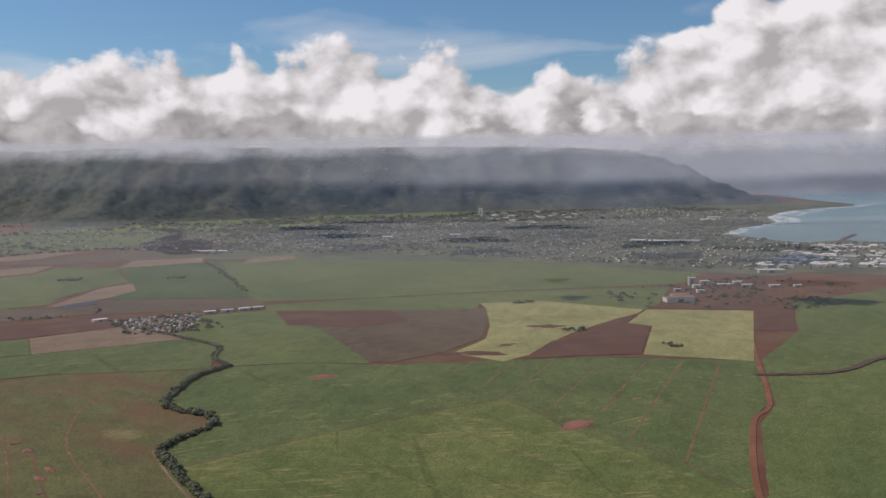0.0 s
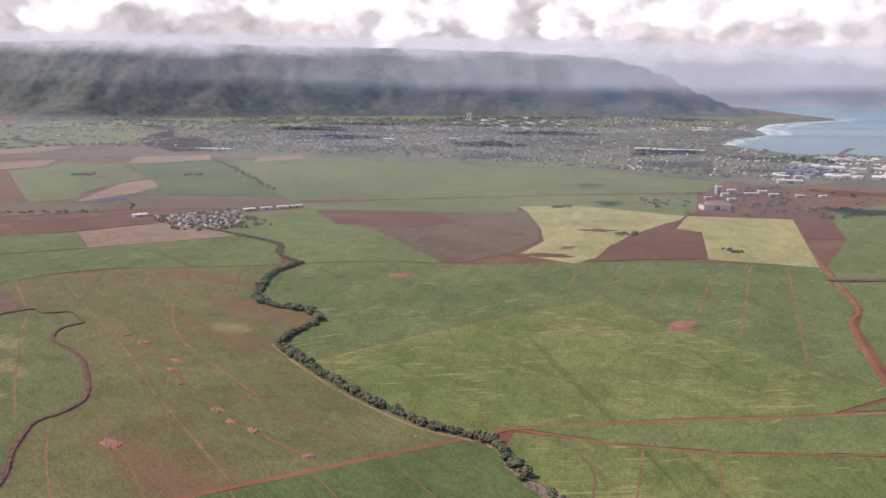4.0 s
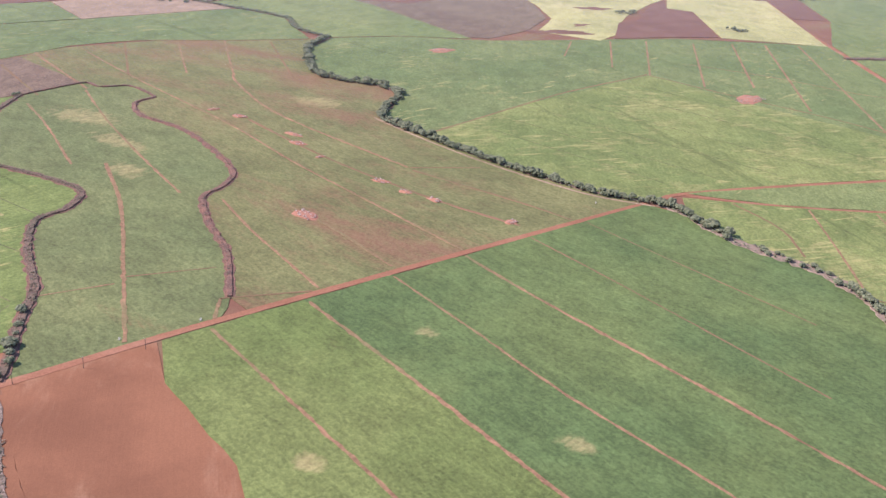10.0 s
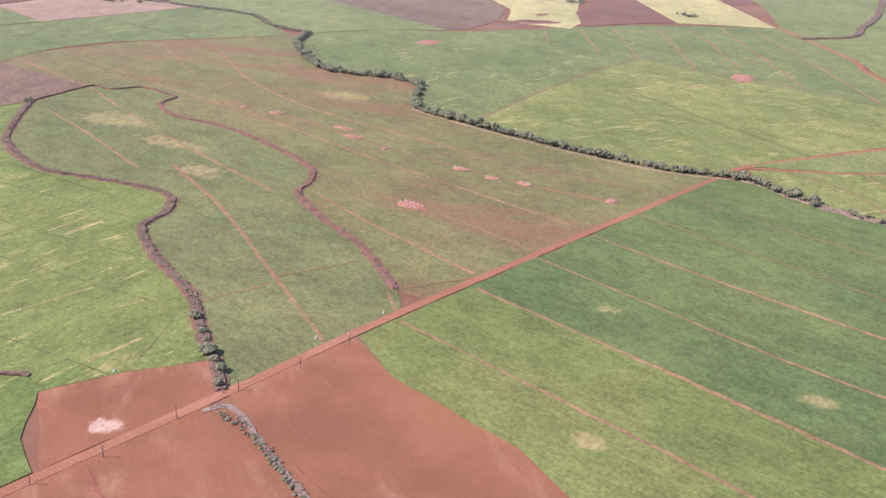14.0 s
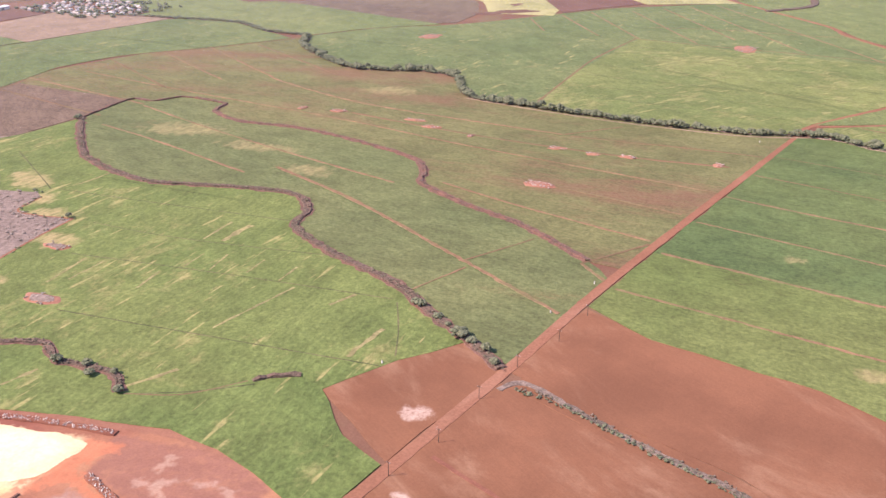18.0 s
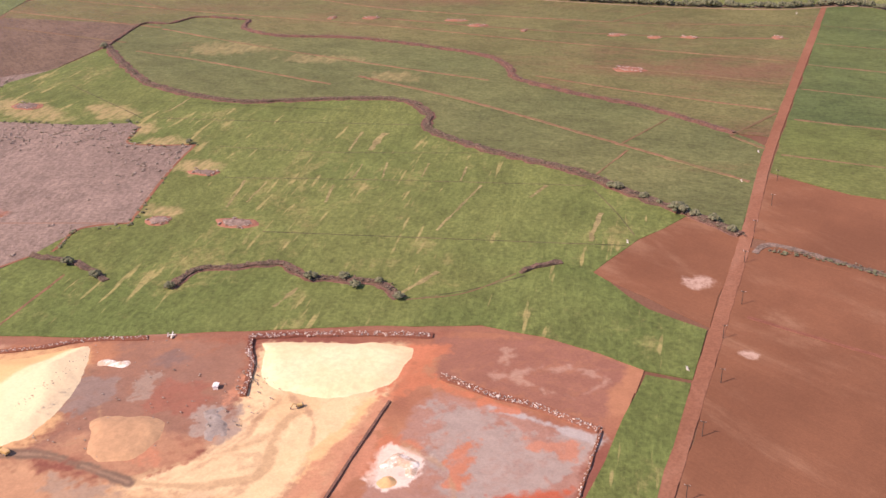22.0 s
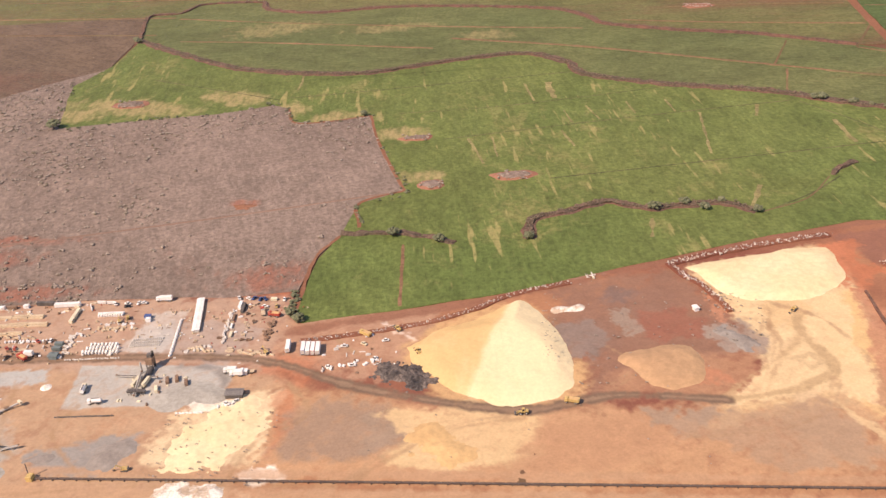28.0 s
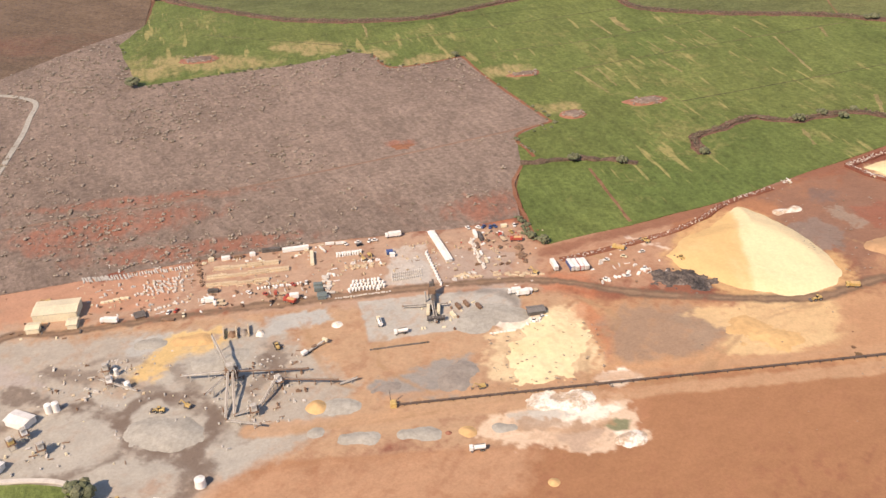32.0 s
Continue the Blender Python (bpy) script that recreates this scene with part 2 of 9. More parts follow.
def crop(name, dark, light, yellow=(0.33, 0.29, 0.115), cover=0.0, turn=0.0, soil=0.0, soil_colour=SOIL, rows=0.12, patch=1.0, streak=5.0, wide=1.0, dry=(), dry_colour=(0.37, 0.29, 0.135), dry_power=0.6):
    """A field of cane: tufts, rows along turn, yellowed streaks along streak (cover 0..1) and bare soil showing (soil 0..1)."""
    k = Net(name)
    c = k.mix(k.step(k.noise(0.011 * patch, 5, 0.6, shift=1), 0.35, 0.65), dark, light)
    tuft = k.noise(0.75, 4, 0.72, (1, 1, 1), shift=2)
    row = k.noise(0.45, 3, 0.6, (0.35, 1.5, 1), turn, 0.4, 3)
    broad = k.noise(0.06, 5, 0.68, (0.6, 1.0, 1), turn, 0.6, 7)
    c = k.scale(c, k.step(tuft, 0.28, 0.72, 0.70, 1.30))
    c = k.scale(c, k.step(row, 0.3, 0.7, 1.0 - rows, 1.0 + rows))
    c = k.scale(c, k.step(broad, 0.3, 0.7, 0.84, 1.16))
    if cover:
        # single yellowed rows that start and stop, bunched in some parts of the field, and thin blotches
        bunch = k.noise(0.021, 4, 0.6, (0.8, 1, 1), streak, 0.5, 5)
        row1 = k.noise(0.36 / wide, 2, 0.4, (0.13, 1.0, 1), streak, 0.04, 4)
        row2 = k.noise(0.8 / wide, 2, 0.5, (0.10, 1.0, 1), streak, 0.05, 14)
        blot = k.noise(0.11 / wide, 7, 0.74, (0.7, 1, 1), streak, 0.3, 11)
        lift = k.step(bunch, 0.36, 0.64, -0.08 + 0.03 * cover, 0.04 + 0.06 * cover)
        s = k.math("MAXIMUM", k.step(k.math("ADD", row1, lift), 0.69, 0.75), k.math("MULTIPLY", k.step(k.math("ADD", row2, lift), 0.69, 0.77), 0.55))
        s = k.math("MAXIMUM", s, k.math("MULTIPLY", k.step(k.math("ADD", blot, lift), 0.55, 0.74), 0.6))
        s = k.math("MULTIPLY", s, k.step(k.noise(0.5, 5, 0.7, shift=9), 0.34, 0.56, 0.35, 1.0))
        c = k.mix(k.math("MULTIPLY", s, 0.92), c, k.scale(yellow, k.step(tuft, 0.3, 0.7, 0.8, 1.15)))
        # dark furrows across the rows
        c = k.scale(c, k.step(k.noise(0.11, 2, 0.5, (0.9, 0.03, 1), streak, 0.05, 21), 0.66, 0.70, 1.0, 0.80))
    for x, y, rx, ry, a in dry:
        s = k.math("MULTIPLY", k.spot(x, y, rx, ry, a), k.step(k.noise(0.5, 4, 0.65, (0.25, 1, 1), streak, 0.2, x * 0.1), 0.35, 0.6, 0.35 * dry_power, dry_power))
        c = k.mix(s, c, k.scale(dry_colour, k.step(tuft, 0.3, 0.7, 0.8, 1.15)))
    if soil:
        s = k.math("ADD", k.math("MULTIPLY", k.noise(0.016, 6, 0.6, (0.45, 1.2, 1), turn + 18, 0.4, 6), 0.72), k.math("MULTIPLY", k.noise(0.3, 4, 0.7, (0.4, 1.3, 1), turn, 0, 8), 0.28))
        c = k.mix(k.step(s, 0.66 - 0.3 * soil, 0.86 - 0.3 * soil, 0, 0.8), c, k.scale(soil_colour, k.step(tuft, 0.3, 0.7, 0.8, 1.15)))
    return k.done(c, 0.85, k.math("ADD", tuft, k.math("MULTIPLY", row, 0.4)), 0.45, spec=0.15)


def earth(name, a=SOIL_DARK, b=SOIL, c=SOIL_PALE, turn=0.0, tilled=0.0, grain=0.5, lime=()):
    """Bare soil: broad tone, wind-blown pale streaks, wheel-fine grain and, if tilled, faint furrows."""
    k = Net(name)
    col = k.mix(k.step(k.noise(0.02, 5, 0.6, shift=1), 0.35, 0.65), a, b)
    col = k.mix(k.step(k.noise(0.035, 6, 0.68, (0.4, 1, 1), turn, 0.8, 2), 0.48, 0.72, 0, 0.8), col, c)
    g = k.noise(1.3, 4, 0.7, shift=3)
    col = k.scale(col, k.step(g, 0.3, 0.7, 1 - 0.3 * grain, 1 + 0.3 * grain))
    h = g
    if tilled:
        f = k.noise(0.8, 3, 0.6, (0.06, 2.4, 1), turn, 0.2, 5)
        col = k.scale(col, k.step(f, 0.35, 0.65, 1 - 0.05 * tilled, 1 + 0.05 * tilled))
        h = k.math("ADD", g, k.math("MULTIPLY", f, 0.4))
    for x, y, rx, ry, a in lime:
        col = k.mix(k.math("MULTIPLY", k.spot(x, y, rx, ry, a, 1.1, 0.25), k.step(k.noise(0.7, 5, 0.7, shift=x), 0.35, 0.6, 0.3, 0.9)), col, (0.50, 0.36, 0.28))
    return k.done(col, 0.95, h, 0.12, spec=0.1)


def plain(name, a, b=None, size=1.0, rough=0.7, metal=0.0, grain=0.25, height=0.02, vary=0.0, island=False):
    """A worn manufactured or mineral surface with tone at two scales."""
    k = Net(name)
    b = b or tuple(x * 0.7 for x in a)
    col = k.mix(k.step(k.noise(0.5 / size, 4, 0.6, shift=1), 0.35, 0.68), a, b)
    g = k.noise(4.0 / size, 4, 0.7, shift=2)
    col = k.scale(col, k.step(g, 0.3, 0.7, 1 - grain, 1 + grain))
    if vary:
        col = k.scale(col, k.step(k.random(island), 0, 1, 1 - vary, 1 + vary))
    return k.done(col, rough, g, height, metal)


def pick(name, colours, rough=0.7, island=True, grain=0.2, size=1.0):
    """One of several colours for each loose piece."""
    k = Net(name)
    r = k.n.new("ShaderNodeValToRGB")
    r.color_ramp.interpolation = "CONSTANT"
    e = r.color_ramp.elements
    e[0].color = (*colours[0], 1)
    e[1].position, e[1].color = 1 / len(colours), (*colours[1], 1)
    for i, c in enumerate(colours[2:], 2):
        e.new(i / len(colours)).color = (*c, 1)
    k.l.new(k.random(island), r.inputs["Fac"])
    g = k.noise(2.0 / size, 4, 0.7, shift=2)
    return k.done(k.scale(r.outputs["Color"], k.step(g, 0.3, 0.7, 1 - grain, 1 + grain)), rough, g, 0.02)


GREEN, GREEN_D = (0.100, 0.150, 0.040), (0.062, 0.105, 0.030)
M = {
    "ground": earth("dry_plain", (0.16, 0.075, 0.05), (0.20, 0.105, 0.065), (0.17, 0.13, 0.07)),
    "soil": earth("red_soil", turn=90),
    "tilled": earth("tilled_red_soil", (0.180, 0.079, 0.044), (0.238, 0.106, 0.058), (0.32, 0.178, 0.108), turn=62, tilled=0.5, grain=0.25, lime=((-216, 506, 4.5, 6, 20), (-252, 486, 2.2, 3, 0))),
    "track": earth("red_track", (0.235, 0.104, 0.062), (0.275, 0.124, 0.074), (0.34, 0.175, 0.112)),
    "dim_track": earth("grown_track", (0.16, 0.11, 0.06), (0.23, 0.125, 0.075), (0.18, 0.15, 0.075)),
    "row_track": crop("rutted_red_track", (0.225, 0.122, 0.070), (0.275, 0.150, 0.085), soil=0.70, soil_colour=(0.165, 0.145, 0.065), turn=88, patch=8.0),
    "scrub_track": earth("scrub_track", (0.24, 0.155, 0.115), (0.27, 0.17, 0.125), (0.30, 0.20, 0.15)),
    "row_line": crop("gap_between_cane_rows", (0.078, 0.088, 0.038), (0.140, 0.122, 0.058), turn=88, patch=8.0),
    "gully_soil": plain("gully_soil", (0.195, 0.098, 0.068), (0.13, 0.075, 0.056), 3, 0.95, grain=0.4, height=0.25),
    "young": crop("young_cane_on_red_soil", (0.126, 0.128, 0.050), (0.156, 0.150, 0.060), cover=0.0, turn=88, soil=0.68, soil_colour=(0.205, 0.102, 0.062), dry=((136, 762, 14, 22, 20),)),
    "mid": crop("half_grown_cane", (0.114, 0.132, 0.052), (0.142, 0.152, 0.060), cover=0.0, turn=88, soil=0.30, dry=((-22, 804, 15, 28, 15), (-27, 740, 9, 26, 10), (-46, 690, 10, 16, 10), (-106, 650, 5, 10, 0))),
    "brown": crop("reddish_stubble", (0.145, 0.100, 0.068), (0.17, 0.115, 0.075), turn=60, soil=0.5, soil_colour=(0.2, 0.095, 0.066)),
    "cane_y": crop("yellow_streaked_cane", (0.107, 0.144, 0.042), (0.144, 0.173, 0.053), cover=1.05, yellow=(0.335, 0.290, 0.116), turn=12, streak=9, dry=((-148, 838, 11, 34, -12), (-156, 862, 10, 14, 0), (-137, 796, 10, 20, -15), (-166, 742, 10, 14, 0), (-154, 766, 10, 9, 0), (-185, 715, 8, 14, 0), (-228, 700, 8, 10, 0)), dry_power=0.95),
    "cane": crop("tall_green_cane", (0.102, 0.142, 0.041), (0.138, 0.171, 0.052), cover=0.8, turn=10, streak=9),
    "cane_b": crop("bright_green_cane", (0.110, 0.140, 0.042), (0.140, 0.162, 0.052), turn=88, soil=0.08, dry=((-116, 392, 5, 7, 20),)),
    "cane_d": crop("deep_green_cane", (0.080, 0.117, 0.041), (0.108, 0.139, 0.047), turn=88, soil=0.05, dry=((-29, 438, 4.5, 6, 20), (-38, 348, 5, 7, 20))),
    "cane_e": crop("cane_with_pale_dashes", (0.122, 0.152, 0.048), (0.168, 0.190, 0.062), cover=1.7, yellow=(0.31, 0.28, 0.11), turn=50, streak=-22),
    "cane_f": crop("even_green_cane", (0.108, 0.142, 0.052), (0.140, 0.166, 0.062), cover=0.4, turn=50, soil=0.14, streak=4),
    "far_green": crop("far_green_cane", (0.122, 0.156, 0.054), (0.162, 0.186, 0.068), cover=0.1, turn=40, patch=0.4),
    "far_deep": crop("far_deep_green_cane", (0.085, 0.122, 0.046), (0.112, 0.145, 0.056), turn=40, patch=0.4),
    "pond": plain("pond_water", (0.06, 0.075, 0.085), (0.05, 0.062, 0.072), 20, 0.6, grain=0.05),
    "far_lime": crop("far_lime_cane", (0.27, 0.265, 0.11), (0.36, 0.33, 0.14), cover=2.2, turn=45, patch=0.6, streak=44, wide=9.0, yellow=(0.42, 0.37, 0.18), soil=0.22),
    "far_tan": crop("harvested_tan_field", (0.25, 0.175, 0.115), (0.31, 0.215, 0.14), turn=30, soil=0.2, patch=0.5),
    "far_brown": crop("harvested_brown_field", (0.14, 0.100, 0.066), (0.16, 0.118, 0.074), turn=30, soil=0.3, soil_colour=(0.17, 0.085, 0.06), patch=0.5),
    "far_red": earth("dark_red_field", (0.135, 0.072, 0.054), (0.165, 0.088, 0.064), (0.19, 0.12, 0.08)),
    "straw": crop("yellowed_thin_crop", (0.20, 0.17, 0.075), (0.30, 0.25, 0.11), cover=1.2, turn=88, soil=0.3, patch=4.0, yellow=(0.38, 0.32, 0.15), streak=85),
    "scrub": crop("dry_scrub_soil", (0.215, 0.160, 0.126), (0.255, 0.190, 0.150), turn=20, soil=0.2, soil_colour=(0.27, 0.135, 0.095), dry_colour=(0.33, 0.135, 0.088), dry=((-296, 862, 11, 20, 0), (-289, 840, 9, 24, 5), (-248, 761, 4, 6, 0), (-298, 738, 10, 14, 0), (-309, 822, 5, 34, 5), (-276, 845, 4, 40, 4)), dry_power=0.8),
    "red_patch": crop("red_bare_patch", (0.26, 0.12, 0.085), (0.33, 0.12, 0.075), turn=20, soil=0.4, soil_colour=(0.19, 0.135, 0.115), patch=6.0),
    "lime": crop("lime_on_soil", (0.23, 0.085, 0.06), (0.42, 0.27, 0.20), turn=20, cover=1.6, yellow=(0.68, 0.58, 0.50), patch=12.0, streak=40),
    "town": crop("town_ground", (0.085, 0.100, 0.060), (0.170, 0.165, 0.100), turn=30, soil=0.34, soil_colour=(0.25, 0.185, 0.130), patch=0.7),
    "brush": plain("dry_brush", (0.150, 0.092, 0.066), (0.105, 0.078, 0.052), 3, 0.95, grain=0.5, height=0.3),
    "grey_brush": plain("grey_brush", (0.215, 0.155, 0.118), (0.12, 0.092, 0.068), 3, 0.95, grain=0.5, height=0.3),
    "wash_soil": plain("stream_bed_soil", (0.265, 0.185, 0.135), (0.175, 0.130, 0.092), 4, 0.95, grain=0.35, height=0.2),
    "leaf": pick("tree_leaf", [(0.115, 0.125, 0.070), (0.138, 0.146, 0.082), (0.092, 0.104, 0.056), (0.160, 0.162, 0.092)], 0.8, True, 0.35),
    "shrub": pick("dry_shrub_leaf", [(0.27, 0.215, 0.165), (0.20, 0.165, 0.118), (0.31, 0.25, 0.20), (0.34, 0.28, 0.225)], 0.9, True, 0.35),
    "gully_leaf": pick("gully_brush_leaf", [(0.165, 0.118, 0.082), (0.120, 0.095, 0.062), (0.20, 0.142, 0.100), (0.135, 0.120, 0.072)], 0.9, True, 0.35),
    "bark": plain("bark", (0.10, 0.075, 0.055), size=0.5, rough=0.95),
    "rock": pick("field_rock", [(0.36, 0.27, 0.22), (0.26, 0.18, 0.14), (0.45, 0.36, 0.30), (0.20, 0.13, 0.10)], 0.9),
}


# ---- builders ----
_table = np.random.RandomState(7).rand(256, 256)


def value_noise(x, y, seed=0):
    x, y = np.asarray(x) + 37.3 * seed, np.asarray(y) + 91.7 * seed
    i, j = np.floor(x).astype(int), np.floor(y).astype(int)
    u, v = x - i, y - j
    u, v = u * u * (3 - 2 * u), v * v * (3 - 2 * v)
    a, b = _table[i & 255, j & 255], _table[(i + 1) & 255, j & 255]
    c, d = _table[i & 255, (j + 1) & 255], _table[(i + 1) & 255, (j + 1) & 255]
    return (a * (1 - u) + b * u) * (1 - v) + (c * (1 - u) + d * u) * v


def fbm(x, y, size, octaves=5, seed=0, rough=0.5):
    total, weight, amp = 0.0, 0.0, 1.0
    for o in range(octaves):
        total = total + amp * value_noise(np.asarray(x) / size * 2 ** o, np.asarray(y) / size * 2 ** o, seed + o)
        weight += amp
        amp *= rough
    return total / weight


def mesh_from(name, verts, faces, mat=None, smooth=False):
    me = bpy.data.meshes.new(name)
    me.from_pydata([tuple(map(float, v)) for v in verts], [], faces)
    if mat:
        me.materials.append(mat)
    if smooth:
        me.shade_smooth()
    me.update()
    return me


def part(name, data, mat=None, parent=None, label="", at=None):
    """Links a bmesh, or mesh data, as one mesh object under a thing or a part."""
    if isinstance(data, bmesh.types.BMesh):
        me = bpy.data.meshes.new(name)
        data.to_mesh(me)
        data.free()
    else:
        me = data
    if mat and not me.materials:
        me.materials.append(mat)
    ob = new(name, me)
    if parent:
        ob.parent = parent
    if at is not None:
        ob.matrix_basis = at
    if label:
        ob["label"] = label
    return ob


def empty(name, label, category, at=None, group="", kind=""):
    ob = new(name)
    ob.empty_display_size = 1
    if at is not None:
        ob.matrix_basis = at
    return tagged(ob, label, category, group, kind)


def centred(ob):
    """Moves the origin of a mesh object to the middle of its foot."""
    me = ob.data
    co = np.empty(len(me.vertices) * 3)
    me.vertices.foreach_get("co", co)
    co = co.reshape(-1, 3)
    c = np.array([co[:, 0].mean(), co[:, 1].mean(), co[:, 2].min()])
    me.vertices.foreach_set("co", (co - c).ravel())
    ob.location = ob.location + Vector(c)
    me.update()
    return ob


def rough_outline(pts, step, amp, seed=0):
    """A closed outline with extra points and a slightly uneven edge."""
    out, n = [], len(pts)
    for i in range(n):
        a, b = Vector(pts[i]), Vector(pts[(i + 1) % n])
        k = max(1, int((b - a).length / step))
        for j in range(k):
            p = a.lerp(b, j / k)
            w = amp if j else 0.0
            out.append((p.x + w * (noise.noise((p.x * 0.13, p.y * 0.13, seed)) * 2), p.y + w * (noise.noise((p.y * 0.13, p.x * 0.13, seed + 9)) * 2)))
    return out


def field(name, pts, height, mat, label, category="field", step=9.0, amp=0.7, z=-0.3, kind="structure"):
    """A crop or soil body with the given outline, standing height metres over the ground."""
    pts = rough_outline(pts, step, amp)
    bm = bmesh.new()
    top = [bm.verts.new((x, y, height)) for x, y in pts]
    low = [bm.verts.new((x, y, z)) for x, y in pts]
    n = len(pts)
    face = bm.faces.new(top)
    for i in range(n):
        bm.faces.new((top[i], low[i], low[(i + 1) % n], top[(i + 1) % n]))
    bmesh.ops.triangulate(bm, faces=[face])
    bmesh.ops.recalc_face_normals(bm, faces=bm.faces[:])
    ob = part(name, bm, mat)
    return tagged(centred(ob), label, category, "", kind)


def curve_points(pts, step=3.0):
    """Points along a smooth curve through pts (Catmull-Rom), about step apart."""
    p = [Vector(q) for q in pts]
    p = [p[0] * 2 - p[1], *p, p[-1] * 2 - p[-2]]
    out = []
    for i in range(1, len(p) - 2):
        k = max(1, int((p[i + 1] - p[i]).length / step))
        for j in range(k):
            t = j / k
            out.append(0.5 * (2 * p[i] + (p[i + 1] - p[i - 1]) * t + (2 * p[i - 1] - 5 * p[i] + 4 * p[i + 1] - p[i + 2]) * t * t + (3 * p[i] - p[i - 1] - 3 * p[i + 1] + p[i + 2]) * t ** 3))
    out.append(p[-2])
    return out


def strip(name, pts, width, height, mat, label, category, uneven=0.15, step=3.0, lump=0.0, smooth=True, z=-0.3, seed=0, kind="structure"):
    """A road, bank or gully along pts: a low body with sloping edges; lump makes its top uneven."""
    line = curve_points(pts, step) if smooth else [Vector(q) for q in rough_outline(pts, step, 0)][: None]
    prof = (-0.5, -0.42, -0.15, 0.15, 0.42, 0.5)
    verts, faces = [], []
    for i, p in enumerate(line):
        d = (line[min(i + 1, len(line) - 1)] - line[max(i - 1, 0)]).normalized()
        nrm = Vector((-d.y, d.x))
        for j, s in enumerate(prof):
            q = p + nrm * s * width * (1 + uneven * 2 * noise.noise((p.x * 0.21, p.y * 0.21, seed + (s > 0))))
            h = z if j in (0, 5) else height + (lump * (0.3 + noise.noise((q.x * 0.3, q.y * 0.3, seed + 5))) if lump else 0)
            verts.append((q.x, q.y, h))
        if i:
            for j in range(5):
                a = (i - 1) * 6 + j
                faces.append((a, a + 1, a + 7, a + 6))
    for e in (0, (len(line) - 1) * 6):
        faces.append(tuple(range(e, e + 6)))
    ob = part(name, mesh_from(name, verts, faces, mat))
    return tagged(centred(ob), label, category, "", kind)


def mound(name, x, y, rx, ry, height, turn, mat, label, category, peak=1.3, uneven=0.25, seed=0, rings=10, segs=36, thing=True):
    """A heap of loose material: an uneven outline, a slope at rest and a rough top."""
    verts, faces = [(0, 0, height)], []
    for r in range(1, rings + 1):
        f = r / rings
        for s in range(segs):
            a = 2 * math.pi * s / segs
            e = 1 + uneven * 2 * noise.fractal((math.cos(a) * 1.2, math.sin(a) * 1.2, seed * 3.1), 1.0, 2.0, 3)
            px, py = math.cos(a) * rx * f * e, math.sin(a) * ry * f * e
            h = height * (1 - f ** peak) * (1 + 0.5 * uneven * noise.noise((px * 0.35, py * 0.35, seed))) if r < rings else -0.4
            verts.append((px, py, h))
    for s in range(segs):
        faces.append((0, 1 + s, 1 + (s + 1) % segs))
        for r in range(rings - 1):
            a, b = 1 + r * segs + s, 1 + r * segs + (s + 1) % segs
            faces.append((a, a + segs, b + segs, b))
    ob = part(name, mesh_from(name, verts, faces, mat, True), at=pose(x, y, 0.15, 0, 0, turn))
    return tagged(ob, label, category)


def box_bm(bm, size, at=(0, 0, 0), turn=0.0, tilt=0.0):
    """Adds a box that stands on at."""
    m = Matrix.Translation(at) @ Matrix.Rotation(radians(turn), 4, "Z") @ Matrix.Rotation(radians(tilt), 4, "Y") @ Matrix.Translation((0, 0, size[2] / 2)) @ Matrix.Diagonal((*size, 1))
    return bmesh.ops.create_cube(bm, size=1.0, matrix=m)["verts"]


def box(name, size, mat, parent=None, at=(0, 0, 0), turn=0.0, tilt=0.0, bevel=0.0, label=""):
    bm = bmesh.new()
    box_bm(bm, size, at, turn, tilt)
    if bevel:
        bmesh.ops.bevel(bm, geom=bm.edges[:], offset=bevel, segments=1, affect="EDGES")
    return part(name, bm, mat, parent, label)


def tube(name, radius, length, mat, parent=None, m=None, segs=12, top=None, label=""):
    """A capped cylinder or cone along z from its foot."""
    bm = bmesh.new()
    bmesh.ops.create_cone(bm, cap_ends=True, segments=segs, radius1=radius, radius2=radius if top is None else top, depth=length, matrix=(m or Matrix()) @ Matrix.Translation((0, 0, length / 2)))
    return part(name, bm, mat, parent, label)


def clumps(count, radius, height, rnd, lo=0.25, size=0.34, flat=0.8):
    """Vertices and faces of a crown: many small uneven tufts in a broken dome."""
    base = bmesh.new()
    bmesh.ops.create_icosphere(base, subdivisions=1, radius=1)
    bv, bf = [v.co.copy() for v in base.verts], [[v.index for v in f.verts] for f in base.faces]
    base.free()
    verts, faces = [], []
    for _ in range(count):
        a, u = rnd.uniform(0, 2 * math.pi), rnd.random()
        r = radius * math.sqrt(rnd.random()) * 0.85
        z = height * (lo + (1 - lo) * math.sqrt(max(0, 1 - (r / radius) ** 2)) * (0.45 + 0.55 * u))
        s = radius * size * rnd.uniform(0.55, 1.15)
        n0 = len(verts)
        for v in bv:
            w = v * s * (0.75 + 0.5 * rnd.random())
            verts.append((r * math.cos(a) + w.x, r * math.sin(a) + w.y, z + w.z * flat))
        faces += [[n0 + i for i in f] for f in bf]
    return verts, faces


